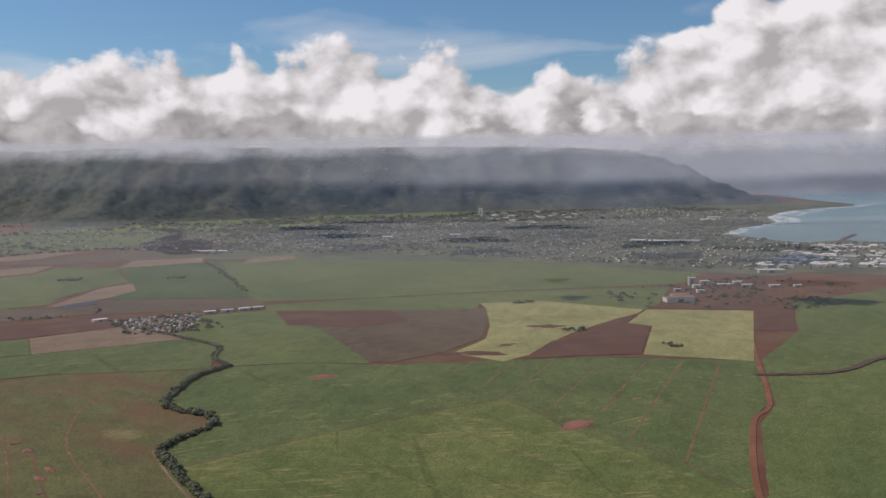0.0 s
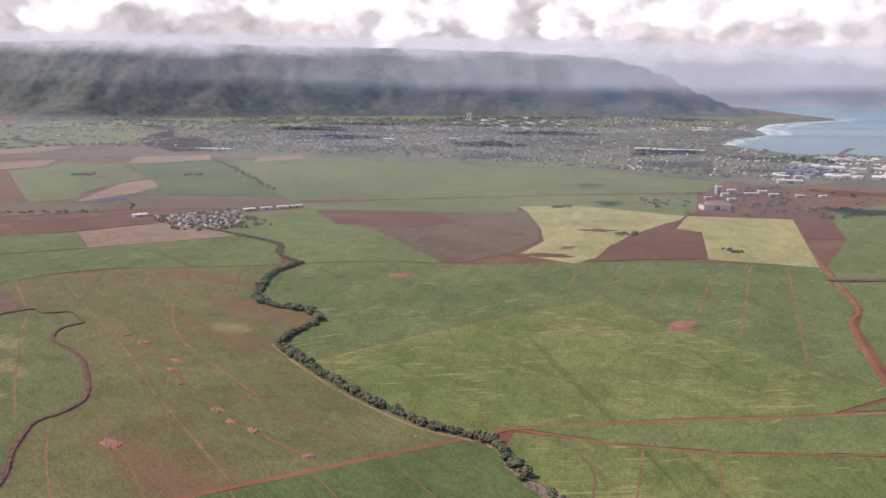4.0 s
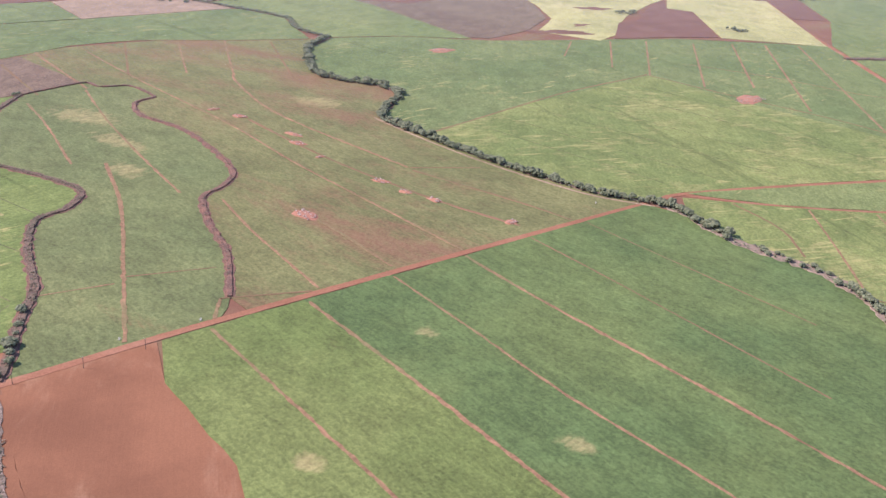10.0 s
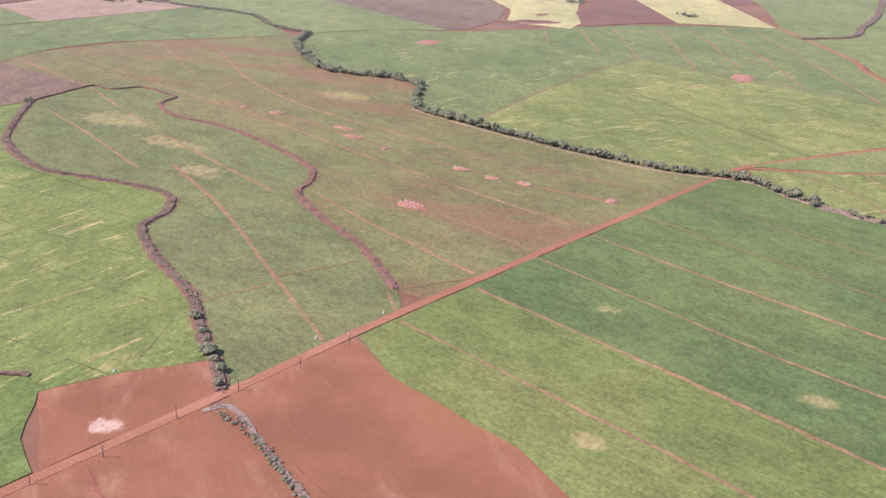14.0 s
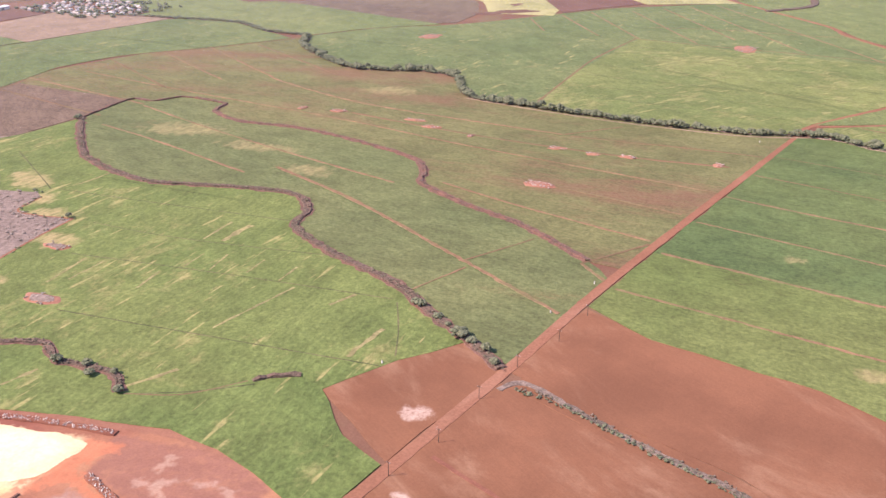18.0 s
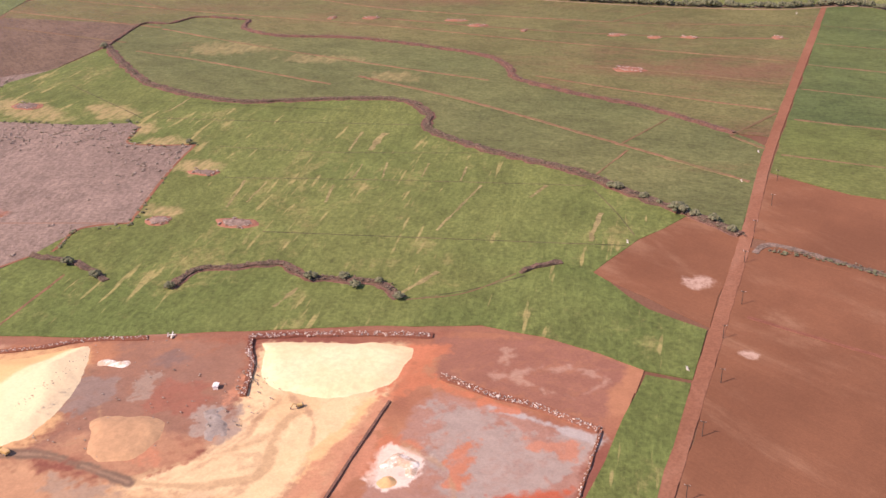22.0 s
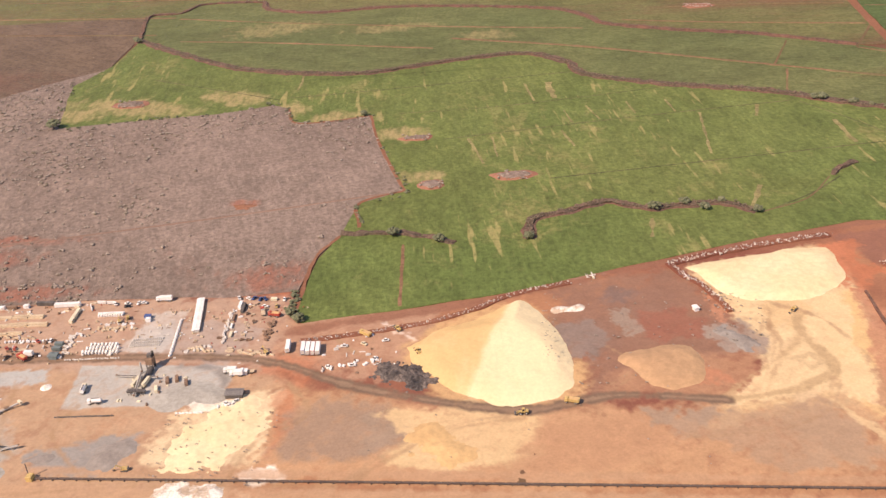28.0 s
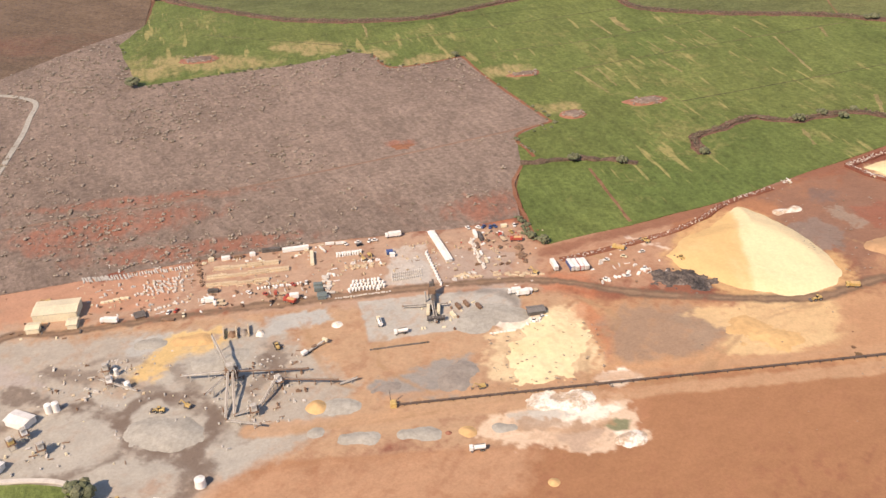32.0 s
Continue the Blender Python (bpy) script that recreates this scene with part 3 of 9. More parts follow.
def tree_kind(seed, radius, height):
    """A tree of the given crown: tapered, forked trunk and a crown of tufts."""
    rnd = random.Random(seed)
    t = empty("tree", "dark green broad-crowned tree on the stream bank", "tree", group="trees along the stream")
    bm = bmesh.new()
    bmesh.ops.create_cone(bm, cap_ends=True, segments=7, radius1=0.07 * height, radius2=0.04 * height, depth=height * 0.55, matrix=Matrix.Translation((0, 0, height * 0.22)))
    for k in range(4):
        a = k * 1.57 + rnd.random()
        m = Matrix.Translation((0, 0, height * 0.36)) @ Matrix.Rotation(a, 4, "Z") @ Matrix.Rotation(0.8, 4, "Y") @ Matrix.Translation((0, 0, height * 0.2))
        bmesh.ops.create_cone(bm, cap_ends=True, segments=5, radius1=0.035 * height, radius2=0.015 * height, depth=height * 0.45, matrix=m)
    part("trunk", bm, M["bark"], t)
    part("crown", mesh_from("crown", *clumps(46, radius, height, rnd)), M["leaf"], t)
    return t


def stuff(name, spots, make, mat, label, category):
    """One object of many small pieces nobody would count; make(rnd) gives verts and faces, spots are (x, y, z, scale, turn)."""
    verts, faces = [], []
    rnd = random.Random(len(spots))
    kinds = [make(rnd) for _ in range(6)]
    for x, y, z, s, a in spots:
        v, f = kinds[rnd.randrange(6)]
        c, d, n0 = math.cos(a) * s, math.sin(a) * s, len(verts)
        verts += [(x + p[0] * c - p[1] * d, y + p[0] * d + p[1] * c, z + p[2] * s) for p in v]
        faces += [[n0 + i for i in g] for g in f]
    return tagged(part(name, mesh_from(name, verts, faces, mat)), label, category, "", "stuff")


def inside(x, y, pts):
    hit, n = False, len(pts)
    for i in range(n):
        (x0, y0), (x1, y1) = pts[i], pts[(i + 1) % n]
        if (y0 > y) != (y1 > y) and x < (x1 - x0) * (y - y0) / (y1 - y0) + x0:
            hit = not hit
    return hit


def poly_distance(X, Y, pts):
    """Signed distance to a polygon, negative inside, for arrays."""
    best = np.full(X.shape, 1e9)
    odd = np.zeros(X.shape, bool)
    n = len(pts)
    for i in range(n):
        (x0, y0), (x1, y1) = pts[i], pts[(i + 1) % n]
        dx, dy = x1 - x0, y1 - y0
        t = np.clip(((X - x0) * dx + (Y - y0) * dy) / (dx * dx + dy * dy + 1e-9), 0, 1)
        best = np.minimum(best, np.hypot(X - x0 - t * dx, Y - y0 - t * dy))
        if y0 != y1:
            odd ^= ((y0 > Y) != (y1 > Y)) & (X < dx * (Y - y0) / dy + x0)
    return np.where(odd, -best, best)


def line_distance(X, Y, pts):
    best = np.full(X.shape, 1e9)
    for (x0, y0), (x1, y1) in zip(pts[:-1], pts[1:]):
        dx, dy = x1 - x0, y1 - y0
        t = np.clip(((X - x0) * dx + (Y - y0) * dy) / (dx * dx + dy * dy + 1e-9), 0, 1)
        best = np.minimum(best, np.hypot(X - x0 - t * dx, Y - y0 - t * dy))
    return best


# ---- the plain ----
bm = bmesh.new()
bmesh.ops.create_grid(bm, x_segments=40, y_segments=40, size=9000)
tagged(part("ground", bm, M["ground"]), "wide plain of dry reddish-brown earth", "ground", "", "structure")

STREAM = [(234, 1291), (268, 1184), (286, 1130), (300, 1065), (280, 1013), (280, 959), (233, 922), (188, 842), (193, 805), (207, 778), (200, 744), (153, 705), (150, 649),
          (151, 592), (156, 547), (163, 511), (180, 478), (179, 460), (168, 422), (169, 390), (168, 370), (157, 341), (137, 317), (120, 290), (95, 255), (60, 215), (20, 150)]
GULLY_1 = [(-40, 879), (-73, 838), (-97, 800), (-106, 750), (-98, 723), (-86, 696), (-80, 668), (-94, 648), (-114, 639), (-129, 607), (-138, 574), (-144, 558), (-156, 538), (-166, 517), (-178, 497)]
GULLY_2 = [(40, 830), (21, 821), (11, 791), (19, 744), (13, 686), (3, 651), (-14, 634), (-29, 626), (-45, 591), (-55, 555), (-78, 511)]
GULLY_TOP = [(-40, 879), (-24, 884), (12, 893), (18, 876), (38, 867), (40, 830)]
GULLY_4 = [(-274, 662), (-261, 661), (-255, 650), (-248, 637), (-253, 623), (-249, 601), (-256, 590)]
FAR_TRACK = [(-100, 985), (-21, 1005), (14, 1015), (46, 1022), (136, 1016), (259, 962)]
QUARRY_EDGE = [(-323, 723), (-316, 697), (-306, 666), (-291, 633), (-276, 598), (-262, 561), (-262, 542), (-265, 525), (-269, 512)]

# fields north of the farm road
field("cane_field", [(-78, 496.5), (172, 486), (163, 511), (156, 547), (151, 592), (150, 649), (153, 705), (200, 744), (207, 778), (193, 805), (190, 842), (235, 921), (280, 957), (136, 1014), (46, 1020), (0, 1010), (12, 893), (18, 876), (38, 867), *GULLY_2],
      0.26, M["young"], "young cane field with red soil showing through")
field("cane_field", [*GULLY_TOP, *GULLY_2[1:], (-90, 496.8), (-174, 497), *reversed(GULLY_1[:-1])][:-1], 0.27, M["mid"], "half-grown green cane field between two gullies")
field("stubble_field", [(0, 1010), (-21, 1003), (-100, 983), (-230, 1010), (-420, 1120), (-420, 1000), (-200, 962), (-132, 912), (-107, 893), (-90, 876), (-43, 881), (-24, 884), (12, 893)], 0.25, M["brown"], "reddish-brown stubble field")
field("cane_field", [*GULLY_1, (-169, 517), (-192, 529), (-220, 538), (-217, 549), (-228, 560), (-256, 590), *reversed(GULLY_4[:-1]), (-276, 686), (-272, 696), (-270, 707), (-271, 722), (-248, 720), (-238, 706), (-193, 722), (-163, 730),
                     (-170, 751), (-169, 762), (-152, 768), (-148, 776), (-158, 799), (-164, 830), (-172, 864), (-116, 883), (-85, 876)], 0.34, M["cane_y"], "green cane field with yellowed streaks")
field("cane_field", [(-220, 538), (-217, 549), (-228, 560), (-256, 590), *reversed(GULLY_4[:-1]), (-276, 686), (-272, 696), (-270, 707), (-271, 722), (-287, 726), (-317, 726), *QUARRY_EDGE, (-269, 499), (-243, 499), (-237, 517)],
      0.36, M["cane"], "tall green cane field beside the quarry")
field("cane_field", [(-271, 511), (-271, 499), (-326, 499.5), (-430, 501), (-430, 516), (-330, 515), (-309, 513)], 0.36, M["cane"], "narrow strip of green cane beside the farm road")
field("soil_field", [(-220, 538), (-192, 529), (-169, 517), (-176, 497), (-241, 498.5)], 0.22, M["tilled"], "bare tilled field of red soil")
# fields south of the farm road
field("soil_field", [(-430, 496.5), (-186, 493.5), (-190, 476), (-198, 450), (-198, 429), (-202, 412), (-212, 394), (-230, 350), (-260, 250), (-620, 250), (-620, 496.5)], 0.22, M["tilled"], "bare tilled field of red soil")
field("soil_field", [(-178, 493.5), (-120, 492.5), (-131, 463), (-133, 435), (-135, 405), (-144, 382), (-165, 330), (-200, 250), (-252, 250), (-224, 350), (-205, 394), (-195, 412), (-190, 440), (-182, 470)], 0.22, M["tilled"], "bare tilled field of red soil")
field("cane_field", [(-118, 492.5), (-53, 491), (-57, 414), (-64, 312), (-75, 150), (-240, 150), (-200, 250), (-165, 330), (-144, 382), (-135, 405), (-133, 435), (-131, 463)], 0.36, M["cane_b"], "bright green cane field beside bare soil")
field("cane_field", [(-54, 491), (172, 483), (177, 460), (166, 422), (167, 390), (166, 370), (155, 341), (135, 317), (118, 290), (93, 255), (58, 215), (20, 150), (-75, 150), (-64, 312), (-57, 414)], 0.37, M["cane_d"], "deep green cane field below the farm road")
field("cane_field", [(200, 478), (182, 462), (171, 422), (172, 390), (171, 370), (160, 341), (140, 317), (123, 290), (98, 255), (63, 215), (25, 150), (380, 60), (560, 220), (328, 366), (282, 395), (237, 437)], 0.32, M["cane_e"], "yellow-green cane field across the stream")
field("cane_field", [(208, 482), (237, 441), (282, 399), (328, 370), (560, 224), (700, 270), (520, 345), (386, 401), (294, 444)], 0.34, M["far_green"], "wedge of green cane between two tracks")
# fields east of the stream
field("cane_field", [(182, 484), (208, 484), (294, 449), (386, 406), (447, 408), (439, 591), (449, 694), (263, 677), (153, 655), (152, 592), (157, 547), (165, 511)], 0.32, M["cane_e"], "green cane field with pale dashes")
field("cane_field", [(263, 677), (449, 694), (439, 591), (447, 408), (574, 528), (628, 561), (752, 687), (625, 790), (542, 827), (426, 875), (351, 933), (283, 957), (235, 922), (191, 842), (196, 805), (210, 778), (203, 744), (156, 705), (153, 655)],
      0.30, M["cane_f"], "even green cane field crossed by red tracks")
field("cane_field", [(760, 686), (632, 555), (578, 522), (455, 404), (400, 402), (520, 347), (700, 272), (900, 200), (2400, 500), (1700, 980), (1090, 930), (920, 775)], 0.29, M["far_green"], "wide green cane field beyond the red road")

# far fields
field("cane_field", [(300, 1065), (288, 1130), (271, 1184), (300, 1192), (343, 1300), (432, 1297), (433, 1253), (442, 1109), (411, 892), (351, 935), (280, 961), (282, 1013)], 0.45, M["far_green"], "deep green cane field beside the village")
field("stubble_field", [(440, 1288), (705, 1138), (635, 1019), (576, 944), (498, 898), (429, 884), (411, 902), (407, 1035), (414, 1168)], 0.4, M["far_brown"], "brown harvested field")
field("stubble_field", [(444, 1282), (583, 1195), (565, 1102), (491, 1091), (418, 1160)], 0.5, M["far_red"], "darker red band of bare soil")
field("cane_field", [(706, 1140), (721, 1179), (808, 1145), (878, 1002), (845, 980), (790, 961), (686, 914), (647, 889), (585, 841), (531, 824), (508, 891), (582, 940), (637, 1018)], 0.45, M["far_lime"], "pale yellow-green field")
field("soil_field", [(845, 980), (779, 952), (674, 887), (640, 888), (556, 825), (612, 806), (676, 776), (799, 899), (788, 931)], 0.5, M["far_red"], "dark red bare patch between pale fields")
field("cane_field", [(881, 1000), (992, 912), (748, 686), (676, 772), (800, 898), (789, 931)], 0.48, M["far_lime"], "pale yellow-green field with light stripes")
field("soil_field", [(895, 1010), (960, 1080), (1008, 1110), (1214, 1210), (1300, 1150), (1219, 1100), (1060, 940), (1038, 881), (918, 778), (885, 806), (995, 913)], 0.4, M["far_red"], "bare red ground round the mill")
field("cane_field", [(573, 1974), (713, 1943), (1110, 1571), (1239, 1258), (1102, 1170), (825, 1265), (593, 1325), (451, 1381), (500, 1668)], 0.45, M["far_green"], "broad green cane field before the town")
field("cane_field", [(451, 1341), (593, 1317), (825, 1257), (1068, 1157), (930, 1030), (850, 985), (793, 1127), (717, 1176), (690, 1138), (434, 1258), (434, 1297)], 0.42, M["far_green"], "green strip of cane before a track")
field("cane_field", [(108, 1530), (142, 1959), (204, 1980), (260, 2080), (365, 1990), (353, 1963), (235, 1766), (179, 1532)], 0.42, M["far_green"], "green cane field west of the village")
field("cane_field", [(365, 1990), (385, 1988), (536, 1993), (585, 2020), (500, 1621), (460, 1426), (255, 1549), (321, 1619), (336, 1741)], 0.42, M["far_deep"], "deep green cane field west of the village")
field("cane_field", [(235, 1766), (353, 1963), (334, 1743), (275, 1694), (175, 1568)], 0.47, M["cane_f"], "pale green field corner")
field("stubble_field", [(228, 1465), (253, 1536), (459, 1422), (448, 1338), (352, 1349), (242, 1388), (220, 1400)], 0.4, M["far_brown"], "brown harvested field beside the village road")
field("stubble_field", [(-60, 1560), (108, 1528), (228, 1465), (218, 1402), (98, 1404), (-80, 1440)], 0.4, M["far_brown"], "dull brown strip along the far road")
for pts, mat in (([(176, 2392), (281, 2461), (350, 2408), (237, 2287), (150, 2290)], "far_tan"), ([(120, 2110), (257, 2120), (206, 2000), (110, 1975)], "far_tan"), ([(363, 1997), (418, 2123), (565, 2100), (536, 1997), (385, 1992)], "far_tan"),
                 ([(168, 1506), (279, 1691), (337, 1722), (321, 1619), (255, 1549), (191, 1503)], "far_tan"), ([(606, 1941), (646, 2009), (748, 2023), (727, 1948), (599, 1920)], "far_tan"), ([(119, 1247), (237, 1271), (285, 1163), (275, 1139), (110, 1141)], "far_tan"),
                 ([(60, 1374), (224, 1348), (240, 1274), (119, 1256), (60, 1250)], "far_red"), ([(160, 3200), (518, 3296), (756, 3063), (650, 2610), (406, 2435), (150, 2480)], "far_green"), ([(-20, 1262), (118, 1248), (109, 1142), (-20, 1150)], "cane_f"),
                 ([(-100, 987), (-9, 1000), (55, 1026), (116, 1023), (190, 987), (262, 962), (278, 1013), (298, 1065), (286, 1130), (272, 1137), (110, 1139), (-60, 1148), (-300, 1080)], "cane_f"), ([(140, 2220), (399, 2330), (657, 2605), (700, 2500), (600, 2160), (560, 2110), (270, 2130)], "far_brown")):
    field("field", pts, 0.5, M[mat], {"far_tan": "tan harvested field", "far_red": "dark red bare field", "far_brown": "dull brown fallow land"}.get(mat, "green cane field"))
field("pond", [(188, 1512), (245, 1541), (243, 1501), (192, 1483)], 0.6, M["pond"], "small dark blue irrigation pond", "pond", 12, 2)
field("town_ground", [(525, 2119), (600, 2020), (713, 1950), (1112, 1574), (1242, 1260), (1300, 1150), (1380, 1165), (1470, 1050), (2020, 1300), (2020, 1443), (1986, 1523), (1844, 1572), (1953, 1797), (2129, 1856), (2457, 2098), (2926, 2296), (3600, 2420), (3300, 3300), (1900, 3700), (700, 3500), (600, 2500)], 0.35, M["town"], "olive ground of a spread-out town", "ground")

for x, y, rx, ry, turn in ((690, 971, 26, 12, -25), (583, 896, 14, 8, 0), (520, 880, 40, 14, -35)):
    mound("bare_mound", x, y, rx, ry, 0.6, turn, M["far_red"], "bare red patch in a pale field", "mound", 4.0, 0.4, int(x))
strip("gully_bank", [(700, 640), (774, 608), (850, 622), (960, 640), (1150, 690)], 9, 1.2, M["brush"], "dark brushy gully through far cane", "gully", 0.4, 6, 1.0)
# tracks and roads
TRACK = "red dirt farm track"
strip("farm_road", [(-620, 502), (-420, 500), (-325, 498), (-180, 495), (-99, 495), (40, 490), (174, 484), (208, 481), (294, 446), (386, 403), (520, 345), (700, 270), (900, 198)], 5.0, 0.33, M["track"], "broad straight red dirt farm road", "road", 0.08)
strip("farm_track", [(205, 479), (237, 439), (282, 397), (328, 368), (560, 222)], 3.0, 0.40, M["track"], TRACK, "road")
strip("farm_road", [(980, 900), (857, 790), (757, 690), (631, 561), (574, 526), (451, 408), (400, 330)], 5.4, 0.42, M["track"], "broad red dirt road between cane fields", "road", 0.1)
TRACKS = [
    # the half-grown field between the gullies
    ([(-130, 499), (-102, 564), (-71, 637), (-50, 706)], 3.2, "track"), ([(-67, 714), (-50, 802), (-43, 855)], 2.4, "track"), ([(-37, 638), (-29, 697), (-14, 787), (5, 872)], 2.4, "track"),
    ([(-144, 557), (-112, 550)], 1.4, "track"), ([(-105, 554), (-68, 541)], 1.2, "dim_track"), ([(-93, 497), (-82, 512)], 2.6, "track"), ([(-82, 512), (-46, 496)], 1.6, "dim_track"),
    # the young field
    ([(-42, 497), (-33, 566), (-23, 617)], 2.2, "track"), ([(-1, 497), (3, 548), (2, 590)], 2.2, "track"), ([(40, 493), (42, 572), (44, 650), (51, 740), (52, 880), (56, 994)], 2.2, "track"),
    ([(135, 582), (98, 605)], 1.6, "dim_track"), ([(97, 606), (93, 745), (113, 839), (129, 875), (186, 992)], 3.0, "track"), ([(96, 600), (112, 525), (117, 490)], 1.8, "dim_track"), ([(99, 1016), (52, 903)], 2.2, "dim_track"), ([(145, 1004), (94, 887)], 2.2, "track"),
    ([(220, 966), (159, 829)], 2.0, "dim_track"), ([(68, 745), (66, 690), (66, 640), (70, 590), (76, 545), (87, 500)], 2.6, "dim_track"),
    # the road from the west and the field boundary
    ([(8, 876), (12, 940), (18, 1011), (38, 1151), (84, 1402)], 3.4, "track"), ([(-100, 985), (-9, 998), (18, 1013), (55, 1024), (116, 1021), (190, 985), (268, 958)], 3.0, "dim_track"), ([(-29, 874), (-21, 970), (-19, 1000)], 2.0, "dim_track"),
    # the fields south of the farm road
    ([(-98, 490), (-102, 413), (-106, 348), (-120, 180)], 2.4, "track"), ([(-53, 488), (-57, 414), (-64, 312), (-74, 160)], 2.8, "track"), ([(-7, 488), (-12, 431), (-18, 370), (-20, 290), (-30, 160)], 2.0, "track"), ([(36, 487), (31, 420), (27, 311), (16, 160)], 2.8, "track"),
    ([(80, 485), (75, 428), (62, 310)], 1.3, "dim_track"), ([(121, 483), (114, 345)], 1.1, "dim_track"),
    # the fields east of the stream
    ([(499, 835), (437, 788)], 3.0, "track"), ([(541, 818), (441, 732)], 3.2, "track"), ([(578, 800), (448, 694)], 3.4, "track"), ([(617, 768), (455, 640)], 3.4, "track"), ([(654, 744), (494, 616)], 3.6, "track"), ([(686, 724), (464, 545)], 3.8, "track"), ([(718, 703), (455, 477)], 3.8, "track"),
    ([(521, 704), (548, 632), (561, 558), (572, 532)], 2.2, "track"), ([(446, 698), (450, 609), (458, 516), (453, 421)], 2.0, "dim_track"), ([(153, 655), (267, 677), (338, 689), (446, 696)], 2.4, "dim_track"),
    ([(247, 424), (206, 385), (163, 346)], 2.6, "track"), ([(275, 397), (229, 350), (186, 312), (150, 270)], 2.6, "track"), ([(217, 455), (205, 417), (180, 388)], 2.0, "dim_track"), ([(161, 341), (182, 308), (215, 260)], 1.6, "dim_track"),
    ([(280, 960), (351, 934), (426, 876), (542, 828), (625, 791), (757, 687)], 3.0, "dim_track"),
    # the far roads
    ([(590, 2040), (504, 1621), (451, 1344), (409, 1136), (409, 898)], 7.0, "dim_track"), ([(449, 1339), (600, 1331), (816, 1248), (985, 1235), (1068, 1159)], 5.0, "dim_track"), ([(-40, 1430), (98, 1400), (218, 1394), (347, 1330), (449, 1332)], 6.0, "dim_track"), ([(-60, 1560), (108, 1530), (228, 1462), (220, 1400)], 5.0, "dim_track"),
    # the cane beside the quarry
    ([(-314, 697), (-278, 701)], 1.6, "track"),
    ([(-256, 588), (-246, 572), (-229, 561)], 0.8, "dim_track"),
]
for pts, w, m in TRACKS:
    near = m == "track" and pts[0][0] < 160
    strip("farm_track", pts, w * (0.72 if near else 0.58 if m == "track" else 0.9), 0.40, M["row_track" if m == "track" else m], TRACK if m == "track" else "faint overgrown farm track", "road", 0.5 if near else 0.3)
for pts in ([(-154.8, 554.4), (-173.7, 540.8), (-189.7, 531.0)], [(-139.1, 771.8), (-130.3, 730.6), (-109.2, 642.3)], [(-161.3, 718.4), (-153.3, 671.6), (-131.2, 599.2)], [(-190.6, 696.5), (-171.1, 627.8), (-153.3, 557.4)], [(-228.7, 655.5), (-215.6, 602.1), (-198.1, 531.6)], [(-255.5, 586.8), (-242.6, 570.1), (-229.3, 557.8)], [(-108.8, 845.4), (-140.9, 775.2)], [(232, 649), (249, 488)], [(268, 672), (290, 470)], [(310, 680), (330, 460)], [(360, 684), (374, 541), (380, 440)], [(200, 640), (212, 500)], [(405, 688), (412, 560)]):
    strip("cane_gap", pts, 0.7, 0.39, M["row_line"], "thin grassy gap between blocks of cane", "gap", 0.4)
# single rows of cane gone to straw
for pts, w in (([(-208.0, 597.2), (-165.6, 595.6)], 1.2), ([(-215.1, 679.5), (-190.2, 687.1)], 1.1), ([(-145.4, 653.7), (-124.1, 655.9)], 3.2), ([(-148.3, 662.0), (-125.8, 666.5)], 1.1), ([(-164.0, 604.9), (-149.5, 607.7)], 0.9), ([(-199.3, 646.1), (-183.3, 650.9)], 1.4), ([(-165.2, 620.9), (-151.2, 623.8)], 0.8), ([(-174.5, 646.6), (-160.3, 649.7)], 0.9), ([(-198.9, 544.3), (-175.7, 546.4)], 2.2), ([(-252.6, 591.0), (-235.7, 585.2)], 1.8), ([(-273.2, 624.3), (-260.3, 623.2)], 1.4), ([(-170.5, 573.9), (-157.7, 571.7)], 1.8), ([(-208.6, 675.0), (-188.8, 677.7)], 0.9), ([(-128.0, 769.3), (-108.3, 771.3)], 1.4), ([(-170.9, 635.7), (-155.4, 640.5)], 0.9)):
    strip("dry_row", pts, w, 0.385, M["straw"], "row of yellowed dry cane", "crop row", 0.6, 1.5)

# gullies and banks
for pts, w in ((GULLY_1, 6.6), (GULLY_2, 5.4), (GULLY_4, 5.0)):
    strip("gully_margin", pts, w, 0.44, M["gully_soil"], "bare red soil margin of a gully", "bank", 0.35, 2.5)
strip("bank_track", [(x - 6.5, y) for x, y in STREAM[11:17]], 2.2, 0.42, M["far_tan"], "pale track along the stream bank", "road", 0.2)
strip("bank_track", [(-232, 489), (-247, 431), (-262, 370)], 1.6, 0.36, M["soil"], "pale line across bare soil", "road", 0.3)
strip("stream_bed", STREAM[:17], 4.6, 0.45, M["brush"], "winding stream bed with dense brush", "stream", 0.45, 3.0, 0.5)
strip("stream_bed", STREAM[16:], 9.0, 0.42, M["wash_soil"], "dry grey stream bed between scattered bushes", "stream", 0.4, 3.0, 0.4)
strip("gully_bank", GULLY_1, 3.8, 0.9, M["brush"], "winding dry gully with brown brush", "gully", 0.3, 2.5, 0.6)
strip("gully_bank", GULLY_2, 2.6, 0.9, M["gully_soil"], "winding dry gully with brown brush", "gully", 0.3, 2.5, 0.6)
strip("gully_bank", GULLY_TOP, 2.2, 0.8, M["gully_soil"], "narrow dry gully between fields", "gully", 0.3, 2.5, 0.9)
strip("gully_bank", GULLY_4, 2.6, 0.7, M["brush"], "brushy gully through the cane", "gully", 0.4, 2.0, 0.6)
strip("gully_bank", [(-271, 722), (-270, 707), (-272, 696), (-277, 685)], 2.8, 0.7, M["brush"], "brushy gully through the cane", "gully", 0.4, 2.0, 1.0)
